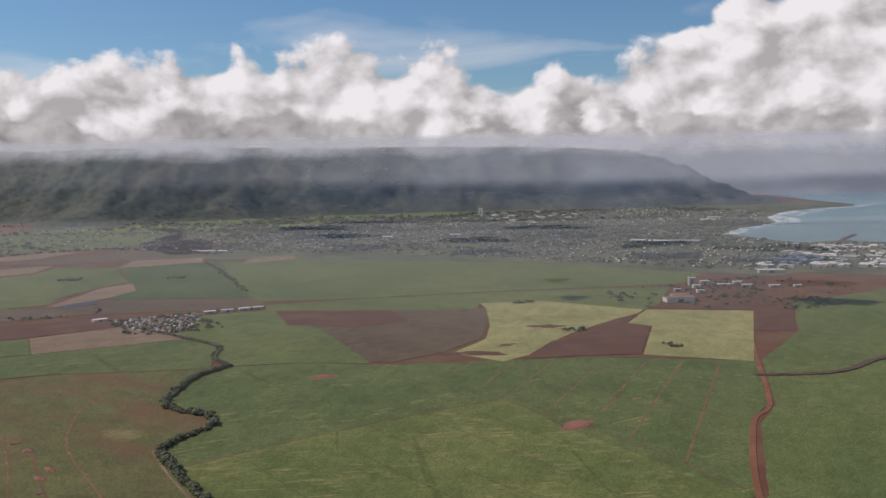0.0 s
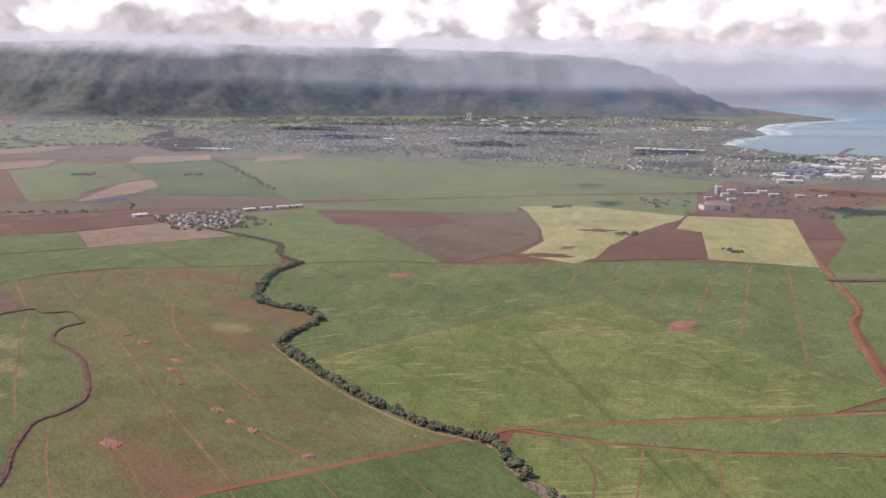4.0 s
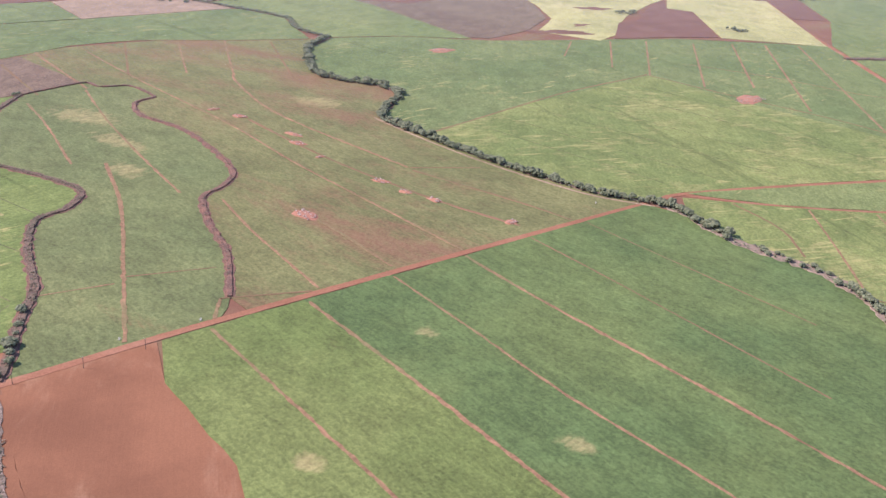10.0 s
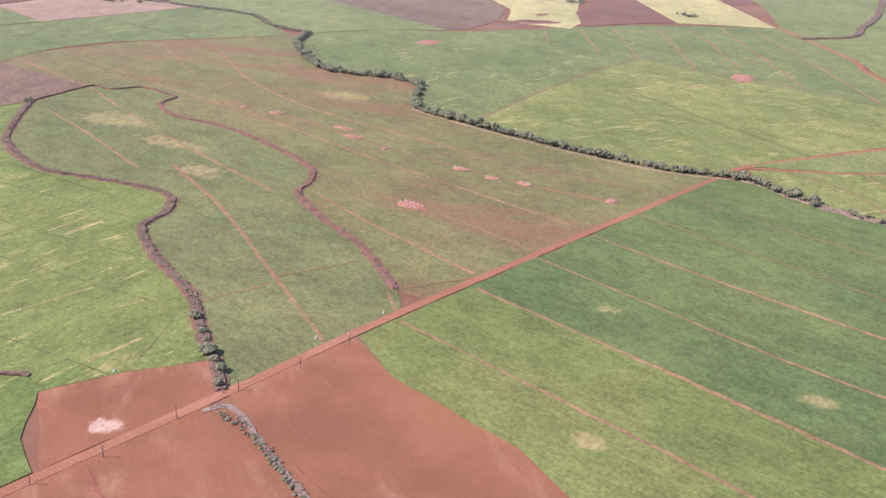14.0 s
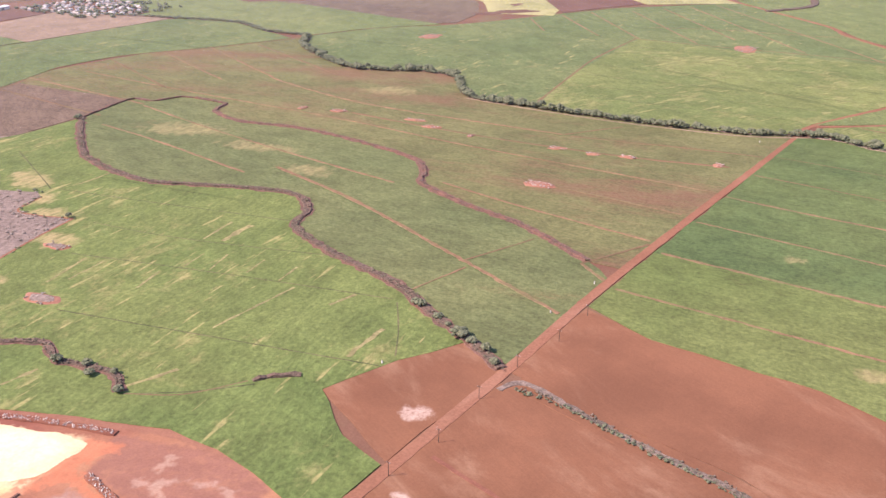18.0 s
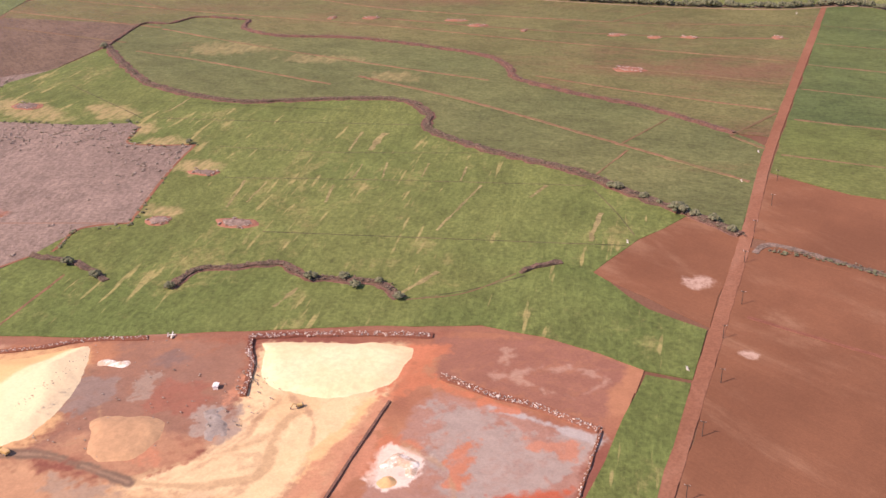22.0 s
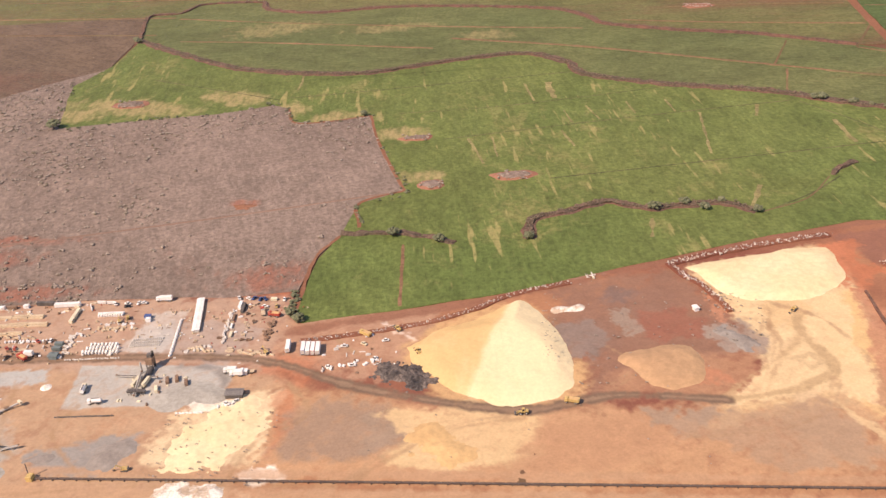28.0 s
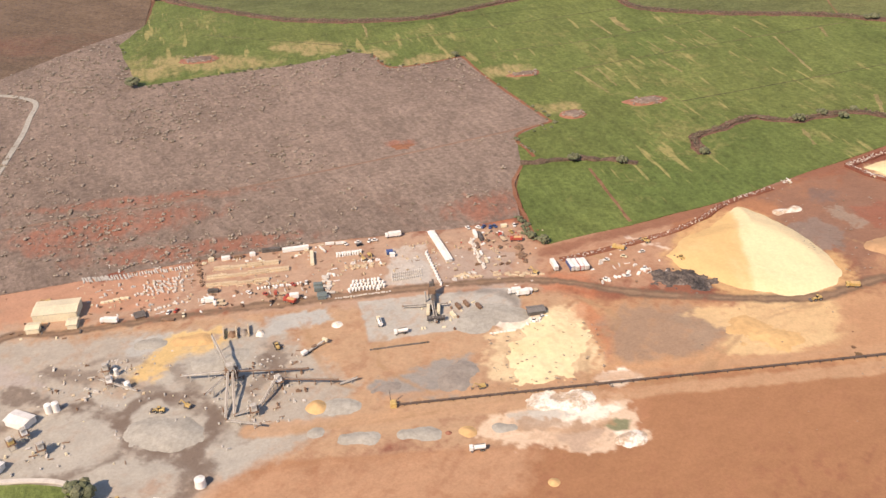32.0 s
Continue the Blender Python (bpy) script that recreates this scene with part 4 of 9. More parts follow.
strip("gully_bank", [(-228, 560), (-222, 556), (-217, 549)], 2.4, 0.7, M["brush"], "short brushy gully in the cane", "gully", 0.4, 2.0, 1.0)
strip("wash_margin", [(-182, 489), (-187, 468), (-193, 448), (-197, 429), (-201, 412), (-210, 394), (-230, 345), (-256, 250)], 11.0, 0.20, M["tilled"], "bare soil margin of the dry wash", "bank", 0.1, 3.0)
strip("gully_bank", [(-190, 491), (-182, 487), (-187, 468), (-193, 448), (-198, 429), (-202, 412), (-212, 394), (-232, 345), (-258, 250)], 2.6, 0.36, M["grey_brush"], "narrow dry wash with scattered brush", "gully", 0.45, 2.0, 0.3)

# ---- distance: mountains, sea, clouds ----
FWD, SIDE = Vector((0.487, 0.873)), Vector((0.873, -0.487))      # depth u and width v of the far landscape


def uv(u, v):
    p = FWD * u + SIDE * v
    return p.x, p.y


def mountain():
    us, vs = np.arange(3050, 4960, 15.0), np.arange(-2700, 2200, 17.0)
    U, V = np.meshgrid(us, vs, indexing="ij")
    foot = np.interp(V, [-2700, -1642, -1183, -915, -414, 43, 757, 1382, 2200], [3600, 3480, 3230, 3380, 3640, 3800, 3900, 4030, 4300])
    crest = np.interp(V, [-2700, -900, 0, 700, 1150, 1420, 1600], [310, 312, 306, 270, 150, 45, 0])
    W = V + 90 * (fbm(U, V, 300, 3, 3) - 0.5)
    valley = np.abs(0.6 * fbm(U * 0.3, W, 430, 5, 5, 0.55) + 0.4 * fbm(U * 0.5, W, 170, 4, 15, 0.55) - 0.5) * 2            # ridges run down the slope
    fine = np.abs(fbm(U, W, 110, 5, 9, 0.6) - 0.5) * 2
    ramp = np.clip((U - foot) / 640, 0, 1.25)
    Z = crest * (ramp ** 1.15) * np.minimum(0.55 + 0.95 * (1 - valley) * 0.75, 1.05) - 125 * np.clip(ramp * 3, 0, 1) * valley ** 0.9 + 34 * (0.5 - fine) * np.clip(ramp * 4, 0, 1)
    Z = np.where((ramp <= 0) | (crest < 25), -3, np.maximum(Z, 2 + 20 * ramp * np.clip(crest / 120, 0, 1)))
    Z = np.where(Z > 238, 238 + (Z - 238) * 0.16, Z)          # the tops are lost in cloud
    back = np.clip((ramp - 0.45) / 0.5, 0, 1)
    Z = np.maximum(Z, (crest > 25) * crest * 0.86 * back * back * (3 - 2 * back) + np.where(crest > 25, 16 * (fbm(U, V, 120, 4, 8) - 0.5) * back, -3))
    # a low spur reaching out on to the plain
    spur = np.clip(1 - np.hypot((U - 3480) / 420, (V + 1230) / 230), 0, 1)
    Z = np.where(spur > 0, np.maximum(Z, 60 * spur * spur * (3 - 2 * spur)), Z)
    X, Y = U * FWD.x + V * SIDE.x, U * FWD.y + V * SIDE.y
    n, m = U.shape
    idx = np.arange(n * m).reshape(n, m)
    quads = np.stack([idx[:-1, :-1], idx[1:, :-1], idx[1:, 1:], idx[:-1, 1:]], -1).reshape(-1, 4)
    quads = quads[Z.reshape(-1)[quads].max(1) > 0.8]
    me = mesh_from("mountain", np.stack([X, Y, Z], -1).reshape(-1, 3), quads.tolist(), None, True)
    k = Net("mountain_slope")
    c = k.mix(k.step(k.noise(0.004, 6, 0.6, shift=1), 0.38, 0.62), (0.070, 0.092, 0.082), (0.125, 0.128, 0.105))
    c = k.mix(k.step(k.noise(0.012, 6, 0.65, shift=2), 0.5, 0.7, 0, 0.7), c, (0.115, 0.135, 0.085))
    c = k.scale(c, k.step(k.noise(0.05, 5, 0.7, shift=4), 0.3, 0.7, 0.6, 1.35))
    me.materials.append(k.done(c, 0.95, k.noise(0.03, 6, 0.7, shift=3), 6, spec=0.1))
    tagged(part("mountain_range", me), "steep grooved green-brown mountain range under cloud", "mountain", "", "structure")


mountain()

k = Net("sea_water")
c = k.mix(k.step(k.noise(0.002, 4, 0.6, shift=1), 0.35, 0.65), (0.070, 0.185, 0.200), (0.110, 0.245, 0.250))
M["sea"] = k.done(c, 0.32, k.noise(0.12, 4, 0.6, (0.5, 1, 1), 30, 0.2, 2), 0.25, spec=0.25)
field("water", [(2020, 1443), (1986, 1523), (1844, 1572), (1890, 1800), (2095, 1936), (2338, 2036), (2527, 2237), (2791, 2393), (3037, 2470), (3255, 2487), (3420, 2600), (3560, 2900), (5600, 6400), (8200, 7600), (8500, 1500), (4600, 300), (2300, 1150)], 0.6, M["sea"], "pale blue-green sea in a shallow bay", "water", 40, 6)
k = Net("surf_foam")
f = k.step(k.noise(0.03, 5, 0.7, (1, 1, 1), 0, 0.8, 1), 0.42, 0.6)
M["foam"] = k.done(k.mix(f, (0.75, 0.78, 0.78), (0.12, 0.25, 0.27)), 0.8)
for pts, w in (([(1900, 1822), (2095, 1946), (2230, 1990), (2345, 2044), (2440, 2140), (2535, 2247)], 44), ([(2300, 1975), (2440, 2075), (2560, 2200)], 40), ([(2535, 2240), (2660, 2320), (2791, 2396), (2920, 2440)], 50), ([(2900, 2420), (3037, 2470), (3255, 2490), (3500, 2560)], 36), ([(2640, 2240), (2800, 2340), (2980, 2400)], 26)):
    strip("surf", pts, w, 0.9, M["foam"], "white broken surf along the shore", "surf", 0.5, 12)
strip("breakwater", [(1900, 1490), (2010, 1560), (2130, 1620)], 12, 3, M["brush"], "dark stone breakwater in the harbour", "breakwater", 0.2, 10)

k = Net("cloud_body")
M["cloud"] = k.done((0.98, 0.98, 0.98), 1.0, k.noise(0.03, 6, 0.65, shift=2), 9, spec=0.0)

_b = bmesh.new()
bmesh.ops.create_icosphere(_b, subdivisions=2, radius=1)
ICO_V, ICO_F = np.array([v.co[:] for v in _b.verts]), np.array([[v.index for v in f.verts] for f in _b.faces])
_b.free()


def noise3(P, size, seed):
    """A smooth 3D noise from three planes, for arrays of points."""
    x, y, z = P[:, 0], P[:, 1], P[:, 2]
    return (fbm(x + 0.7 * z, y - 0.4 * z, size, 2, seed) + fbm(y + 0.6 * x, z * 1.1, size, 2, seed + 3) + fbm(z * 1.1 - 0.3 * y, x + 0.5 * y, size, 2, seed + 6)) / 3 - 0.5


def cloud(balls, base, voxel, swell, label):
    """A cumulus from overlapping (u, v, z, radius) balls melted into one body, billowing, with a flat base."""
    verts, faces = [], []
    for i, (u, v, z, r) in enumerate(balls):
        P = ICO_V * r
        verts.append(np.stack([(u + P[:, 0]) * FWD.x + (v + P[:, 1]) * SIDE.x, (u + P[:, 0]) * FWD.y + (v + P[:, 1]) * SIDE.y, np.maximum(z + P[:, 2], base)], -1))
        faces.append(ICO_F + i * len(ICO_V))
    tmp = new("tmp", mesh_from("tmp", np.concatenate(verts), np.concatenate(faces).tolist()))
    mod = tmp.modifiers.new("melt", "REMESH")
    mod.mode, mod.voxel_size = "VOXEL", voxel
    me = bpy.data.meshes.new_from_object(tmp.evaluated_get(bpy.context.evaluated_depsgraph_get()))
    old = tmp.data
    bpy.data.objects.remove(tmp)
    bpy.data.meshes.remove(old)
    n = len(me.vertices)
    co, no = np.empty(n * 3), np.empty(n * 3)
    me.vertices.foreach_get("co", co)
    me.vertices.foreach_get("normal", no)
    co, no = co.reshape(-1, 3), no.reshape(-1, 3)
    d = np.abs(noise3(co, 150 * swell, 3)) * 260 * swell + np.abs(noise3(co, 66 * swell, 8)) * 190 * swell + np.abs(noise3(co, 28 * swell, 12)) * 110 * swell
    up = np.clip((co[:, 2] - base) / (40 * swell), 0.12, 1)
    co = co + no * (d * up)[:, None]
    low = co[:, 2] < base
    co[low, 2] = base + (co[low, 2] - base) * 0.2
    me.vertices.foreach_set("co", co.ravel())
    me.materials.clear()
    me.materials.append(M["cloud"])
    me.name = "cloud"
    me.shade_smooth()
    me.update()
    tagged(centred(part("cumulus_cloud", me)), label, "cloud", "", "structure")


rnd = random.Random(21)
# high clouds added out of view, placed so their shade falls on the plain
for x, y, w, d in ((1140, 1840, 95, 60), (1390, 1530, 110, 50), (1140, 915, 60, 30), (856, 1156, 26, 18), (1000, 2500, 110, 80), (950, 2150, 90, 60), (1500, 1330, 130, 60), (1480, 2080, 170, 70)):
    cx, cy = x - 0.719 * 900, y + 0.695 * 900
    u0, v0 = cx * FWD.x + cy * FWD.y, cx * SIDE.x + cy * SIDE.y
    cloud([(u0 + rnd.uniform(-1, 1) * d, v0 + rnd.uniform(-0.9, 0.9) * w * 0.7, 905 + rnd.uniform(0, 12), rnd.uniform(0.25, 0.45) * d) for _ in range(9)], 900, max(4.0, d * 0.08), d / 220, "small white cumulus added out of view to shade the plain")


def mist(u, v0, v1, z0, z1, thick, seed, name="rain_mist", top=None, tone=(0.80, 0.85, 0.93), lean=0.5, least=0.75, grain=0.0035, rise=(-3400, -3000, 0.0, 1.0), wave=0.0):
    """Sheet painting rain and distance haze under cloud, thinning downwards and at its ends."""
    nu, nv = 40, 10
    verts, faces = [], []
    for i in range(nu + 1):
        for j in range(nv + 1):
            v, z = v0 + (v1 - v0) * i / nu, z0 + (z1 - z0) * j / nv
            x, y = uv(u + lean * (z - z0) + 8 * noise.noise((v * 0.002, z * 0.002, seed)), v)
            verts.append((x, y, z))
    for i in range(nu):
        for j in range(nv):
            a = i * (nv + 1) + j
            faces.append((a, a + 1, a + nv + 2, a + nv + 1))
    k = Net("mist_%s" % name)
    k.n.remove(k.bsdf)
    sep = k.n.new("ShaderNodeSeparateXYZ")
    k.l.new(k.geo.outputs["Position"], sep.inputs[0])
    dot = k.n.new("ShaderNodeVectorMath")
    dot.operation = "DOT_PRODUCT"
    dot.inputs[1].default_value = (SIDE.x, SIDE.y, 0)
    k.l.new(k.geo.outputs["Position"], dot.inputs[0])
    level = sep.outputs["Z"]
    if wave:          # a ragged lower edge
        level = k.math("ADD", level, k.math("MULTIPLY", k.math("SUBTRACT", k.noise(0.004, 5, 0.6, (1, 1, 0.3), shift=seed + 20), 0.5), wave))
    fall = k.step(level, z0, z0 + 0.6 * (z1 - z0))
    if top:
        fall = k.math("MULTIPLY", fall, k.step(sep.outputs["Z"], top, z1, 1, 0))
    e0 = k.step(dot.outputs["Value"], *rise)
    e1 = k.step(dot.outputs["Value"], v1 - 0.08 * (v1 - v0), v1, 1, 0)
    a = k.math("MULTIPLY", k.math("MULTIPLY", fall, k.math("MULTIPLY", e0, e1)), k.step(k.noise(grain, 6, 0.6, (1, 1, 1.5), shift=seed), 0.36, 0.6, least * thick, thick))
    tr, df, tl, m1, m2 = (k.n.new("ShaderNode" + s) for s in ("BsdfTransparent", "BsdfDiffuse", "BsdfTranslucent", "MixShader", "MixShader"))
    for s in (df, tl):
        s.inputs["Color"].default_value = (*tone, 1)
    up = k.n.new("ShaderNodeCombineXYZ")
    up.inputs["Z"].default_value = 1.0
    k.l.new(up.outputs[0], df.inputs["Normal"])          # normal set upwards, so the painted haze is lit as if it lay level
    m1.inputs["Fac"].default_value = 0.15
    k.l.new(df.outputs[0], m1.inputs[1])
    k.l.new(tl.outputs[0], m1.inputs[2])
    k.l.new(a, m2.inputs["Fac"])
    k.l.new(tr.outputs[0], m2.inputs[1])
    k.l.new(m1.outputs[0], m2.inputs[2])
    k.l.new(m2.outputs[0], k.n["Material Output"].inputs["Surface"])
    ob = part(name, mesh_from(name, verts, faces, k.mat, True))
    tagged(centred(ob), "thin translucent sheet painted as rain, cloud edge and distance haze", "mist", "", "structure")


# painted veil that hides the mountain tops, and haze sheet that pales the slopes
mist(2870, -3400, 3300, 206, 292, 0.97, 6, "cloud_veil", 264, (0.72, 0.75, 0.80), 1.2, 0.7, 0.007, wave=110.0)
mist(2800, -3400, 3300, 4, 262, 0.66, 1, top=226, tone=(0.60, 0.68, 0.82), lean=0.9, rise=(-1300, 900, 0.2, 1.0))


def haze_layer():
    """Level sheet painting distance haze over the coastal plain, denser away from the fields."""
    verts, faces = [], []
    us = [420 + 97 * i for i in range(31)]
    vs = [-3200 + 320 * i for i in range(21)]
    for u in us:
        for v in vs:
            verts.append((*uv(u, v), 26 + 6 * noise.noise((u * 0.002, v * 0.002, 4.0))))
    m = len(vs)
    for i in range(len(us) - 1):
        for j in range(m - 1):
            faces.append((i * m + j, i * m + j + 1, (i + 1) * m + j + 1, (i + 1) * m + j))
    k = Net("haze_layer")
    k.n.remove(k.bsdf)
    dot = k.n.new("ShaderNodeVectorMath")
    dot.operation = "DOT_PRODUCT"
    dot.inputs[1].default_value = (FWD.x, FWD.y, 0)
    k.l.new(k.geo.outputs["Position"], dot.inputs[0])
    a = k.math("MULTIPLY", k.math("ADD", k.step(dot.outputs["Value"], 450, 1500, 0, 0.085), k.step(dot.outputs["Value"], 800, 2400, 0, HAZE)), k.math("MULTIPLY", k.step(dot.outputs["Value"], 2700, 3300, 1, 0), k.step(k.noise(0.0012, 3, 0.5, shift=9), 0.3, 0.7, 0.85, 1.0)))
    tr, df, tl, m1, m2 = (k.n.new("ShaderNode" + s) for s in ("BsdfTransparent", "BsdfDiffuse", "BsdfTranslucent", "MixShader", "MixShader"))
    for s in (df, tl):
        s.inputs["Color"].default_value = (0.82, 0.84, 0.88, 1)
    m1.inputs["Fac"].default_value = 0.3
    k.l.new(df.outputs[0], m1.inputs[1])
    k.l.new(tl.outputs[0], m1.inputs[2])
    k.l.new(a, m2.inputs["Fac"])
    k.l.new(tr.outputs[0], m2.inputs[1])
    k.l.new(m1.outputs[0], m2.inputs[2])
    k.l.new(m2.outputs[0], k.n["Material Output"].inputs["Surface"])
    tagged(part("haze_layer", mesh_from("haze_layer", verts, faces, k.mat, True)), "thin level sheet painting pale distance haze over the plain", "haze", "", "structure")


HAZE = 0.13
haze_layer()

# ---- trees along the stream ----
KINDS = [tree_kind(s, r, h) for s, r, h in ((1, 2.6, 3.4), (2, 2.1, 2.9), (3, 3.1, 3.6), (4, 1.6, 2.1), (5, 2.4, 2.6))]
rnd = random.Random(11)
line = curve_points(STREAM[5:17], 3.1)
spots = []
for i, p in enumerate(line):
    for side in (-1, 1):
        if rnd.random() < 0.94:
            spots.append((p.x + side * rnd.uniform(0.3, 3.4), p.y + rnd.uniform(-1.6, 1.6), rnd.choice((0.5, 0.7, 0.8, 0.9, 1.1, 1.35)) * rnd.uniform(0.85, 1.15)))
rest = [p for i, p in enumerate(spots) if p[1] > 800 or i % 2]
spots = [p for i, p in enumerate(spots) if not (p[1] > 800 or i % 2)]
for i, p in enumerate(curve_points(STREAM[16:], 3.0)):
    for _ in range(2 if p.y > 430 or p.y < 352 else rnd.choice((0, 0, 1, 1))):
        spots.append((p.x + rnd.uniform(-3.4, 3.4), p.y + rnd.uniform(-1, 1), rnd.choice((0.5, 0.7, 0.9, 1.25)) * rnd.uniform(0.85, 1.15)))
for x, y, s in ((-153, 545, 0.7), (-158, 534, 0.8), (-166, 520, 1.1), (-164, 523, 0.8), (-168, 514, 1.2), (-170, 507, 0.9), (-177, 500, 1.0), (-322, 724, 1.0), (-319, 727, 0.8), (-40, 881, 1.1), (-44, 878, 0.8), (-272, 705, 0.8), (-256, 590, 0.8),
                (-254, 622, 0.7), (-254, 606, 0.6), (-249, 600, 0.8), (-274, 662, 0.7), (-172, 866, 1.0), (-407, 832, 1.5), (-152, 548, 0.6), (-161, 528, 0.7), (-250, 612, 0.6), (-276, 690, 0.6), (-163, 733, 0.6), (-148, 778, 0.7)):
    spots.append((x, y, s))
for i, (x, y, s) in enumerate(spots):
    src = KINDS[rnd.randrange(5)] if i >= 5 else KINDS[i]
    m = pose(x, y, 0.5, 0, 0, rnd.uniform(0, 360))
    if i < 5:
        src.matrix_basis = m
        src.scale = (s, s, s)
    else:
        t = copy_thing(src, m)
        t.scale = (s, s, s * rnd.uniform(0.85, 1.15))


stuff("stream_trees", [(x, y, 0.5, 2.2 * s, 0.0) for x, y, s in rest], lambda r: clumps(30, 1.1, 1.4, r), M["leaf"], "dense dark trees along the stream", "trees")


def shrub(r):
    return clumps(5, 1.0, 0.7, r, 0.12, 0.55, 0.55)


def along(pts, step, spread, lo, hi, r, z=0.9):
    return [(p.x + r.uniform(-spread, spread), p.y + r.uniform(-spread, spread), z, r.uniform(lo, hi), r.uniform(0, 6.3)) for p in curve_points(pts, step)]


spots = along(GULLY_1, 1.0, 1.5, 0.4, 0.9, rnd) + along(GULLY_2, 1.6, 1.1, 0.3, 0.7, rnd) + along(GULLY_4, 0.9, 1.3, 0.35, 0.8, rnd) + along(GULLY_TOP, 1.5, 1.2, 0.4, 0.7, rnd)
stuff("gully_brush", spots, shrub, M["gully_leaf"], "low dry brush along the gullies", "brush")
stuff("stream_brush", along(STREAM[:6], 1.3, 3.0, 1.2, 2.4, rnd) + along(STREAM[5:17], 1.0, 3.0, 0.4, 1.2, rnd) + along(STREAM[16:], 0.7, 4.0, 0.3, 0.9, rnd), shrub, M["leaf"], "dense dark brush along the stream", "brush")
WASH = [(-186, 487), (-187, 468), (-193, 448), (-198, 429), (-202, 412), (-212, 394), (-232, 345)]
stuff("wash_brush", along(WASH, 0.7, 1.6, 0.3, 0.7, rnd, 0.3), shrub, M["gully_leaf"], "scattered low bushes in the dry wash", "brush")
stuff("wash_brush", along([(x - 1.4, y) for x, y in WASH], 1.3, 0.7, 0.4, 1.0, rnd, 0.3), shrub, M["leaf"], "dull green bushes along the dry wash", "brush")

# ---- dry scrubland ----
SCRUB = [(-90, 876), (-116, 883), (-172, 864), (-164, 830), (-158, 799), (-148, 776), (-152, 768), (-169, 762), (-170, 751), (-163, 730), (-193, 722), (-238, 706), (-248, 720), (-266, 717), (-271, 722), (-287, 727), (-306, 728),
         (-310, 749), (-311, 782), (-317, 825), (-326, 873), (-340, 940), (-330, 1080), (-220, 1000), (-200, 960), (-132, 912), (-107, 893)]
field("scrubland", SCRUB, 0.32, M["scrub"], "dry grey-brown scrubland with low bushes", "scrubland")
spots = []
while len(spots) < 5200:
    x, y = rnd.uniform(-340, -80), rnd.uniform(700, 1000)
    if inside(x, y, SCRUB) and fbm(x, y, 40, 3, 4) > rnd.uniform(0.3, 0.7):
        spots.append((x, y, 0.3, rnd.choice((0.3, 0.35, 0.45, 0.5, 0.6, 0.9)) * rnd.uniform(0.7, 1.1), rnd.uniform(0, 6.3)))
stuff("scrub_bushes", spots, shrub, M["shrub"], "scattered low grey bushes on dry ground", "brush")

# ---- quarry ground ----
QX0, QX1, QY0, QY1, QS = -428.0, -252.0, 500.0, 960.0, 0.38


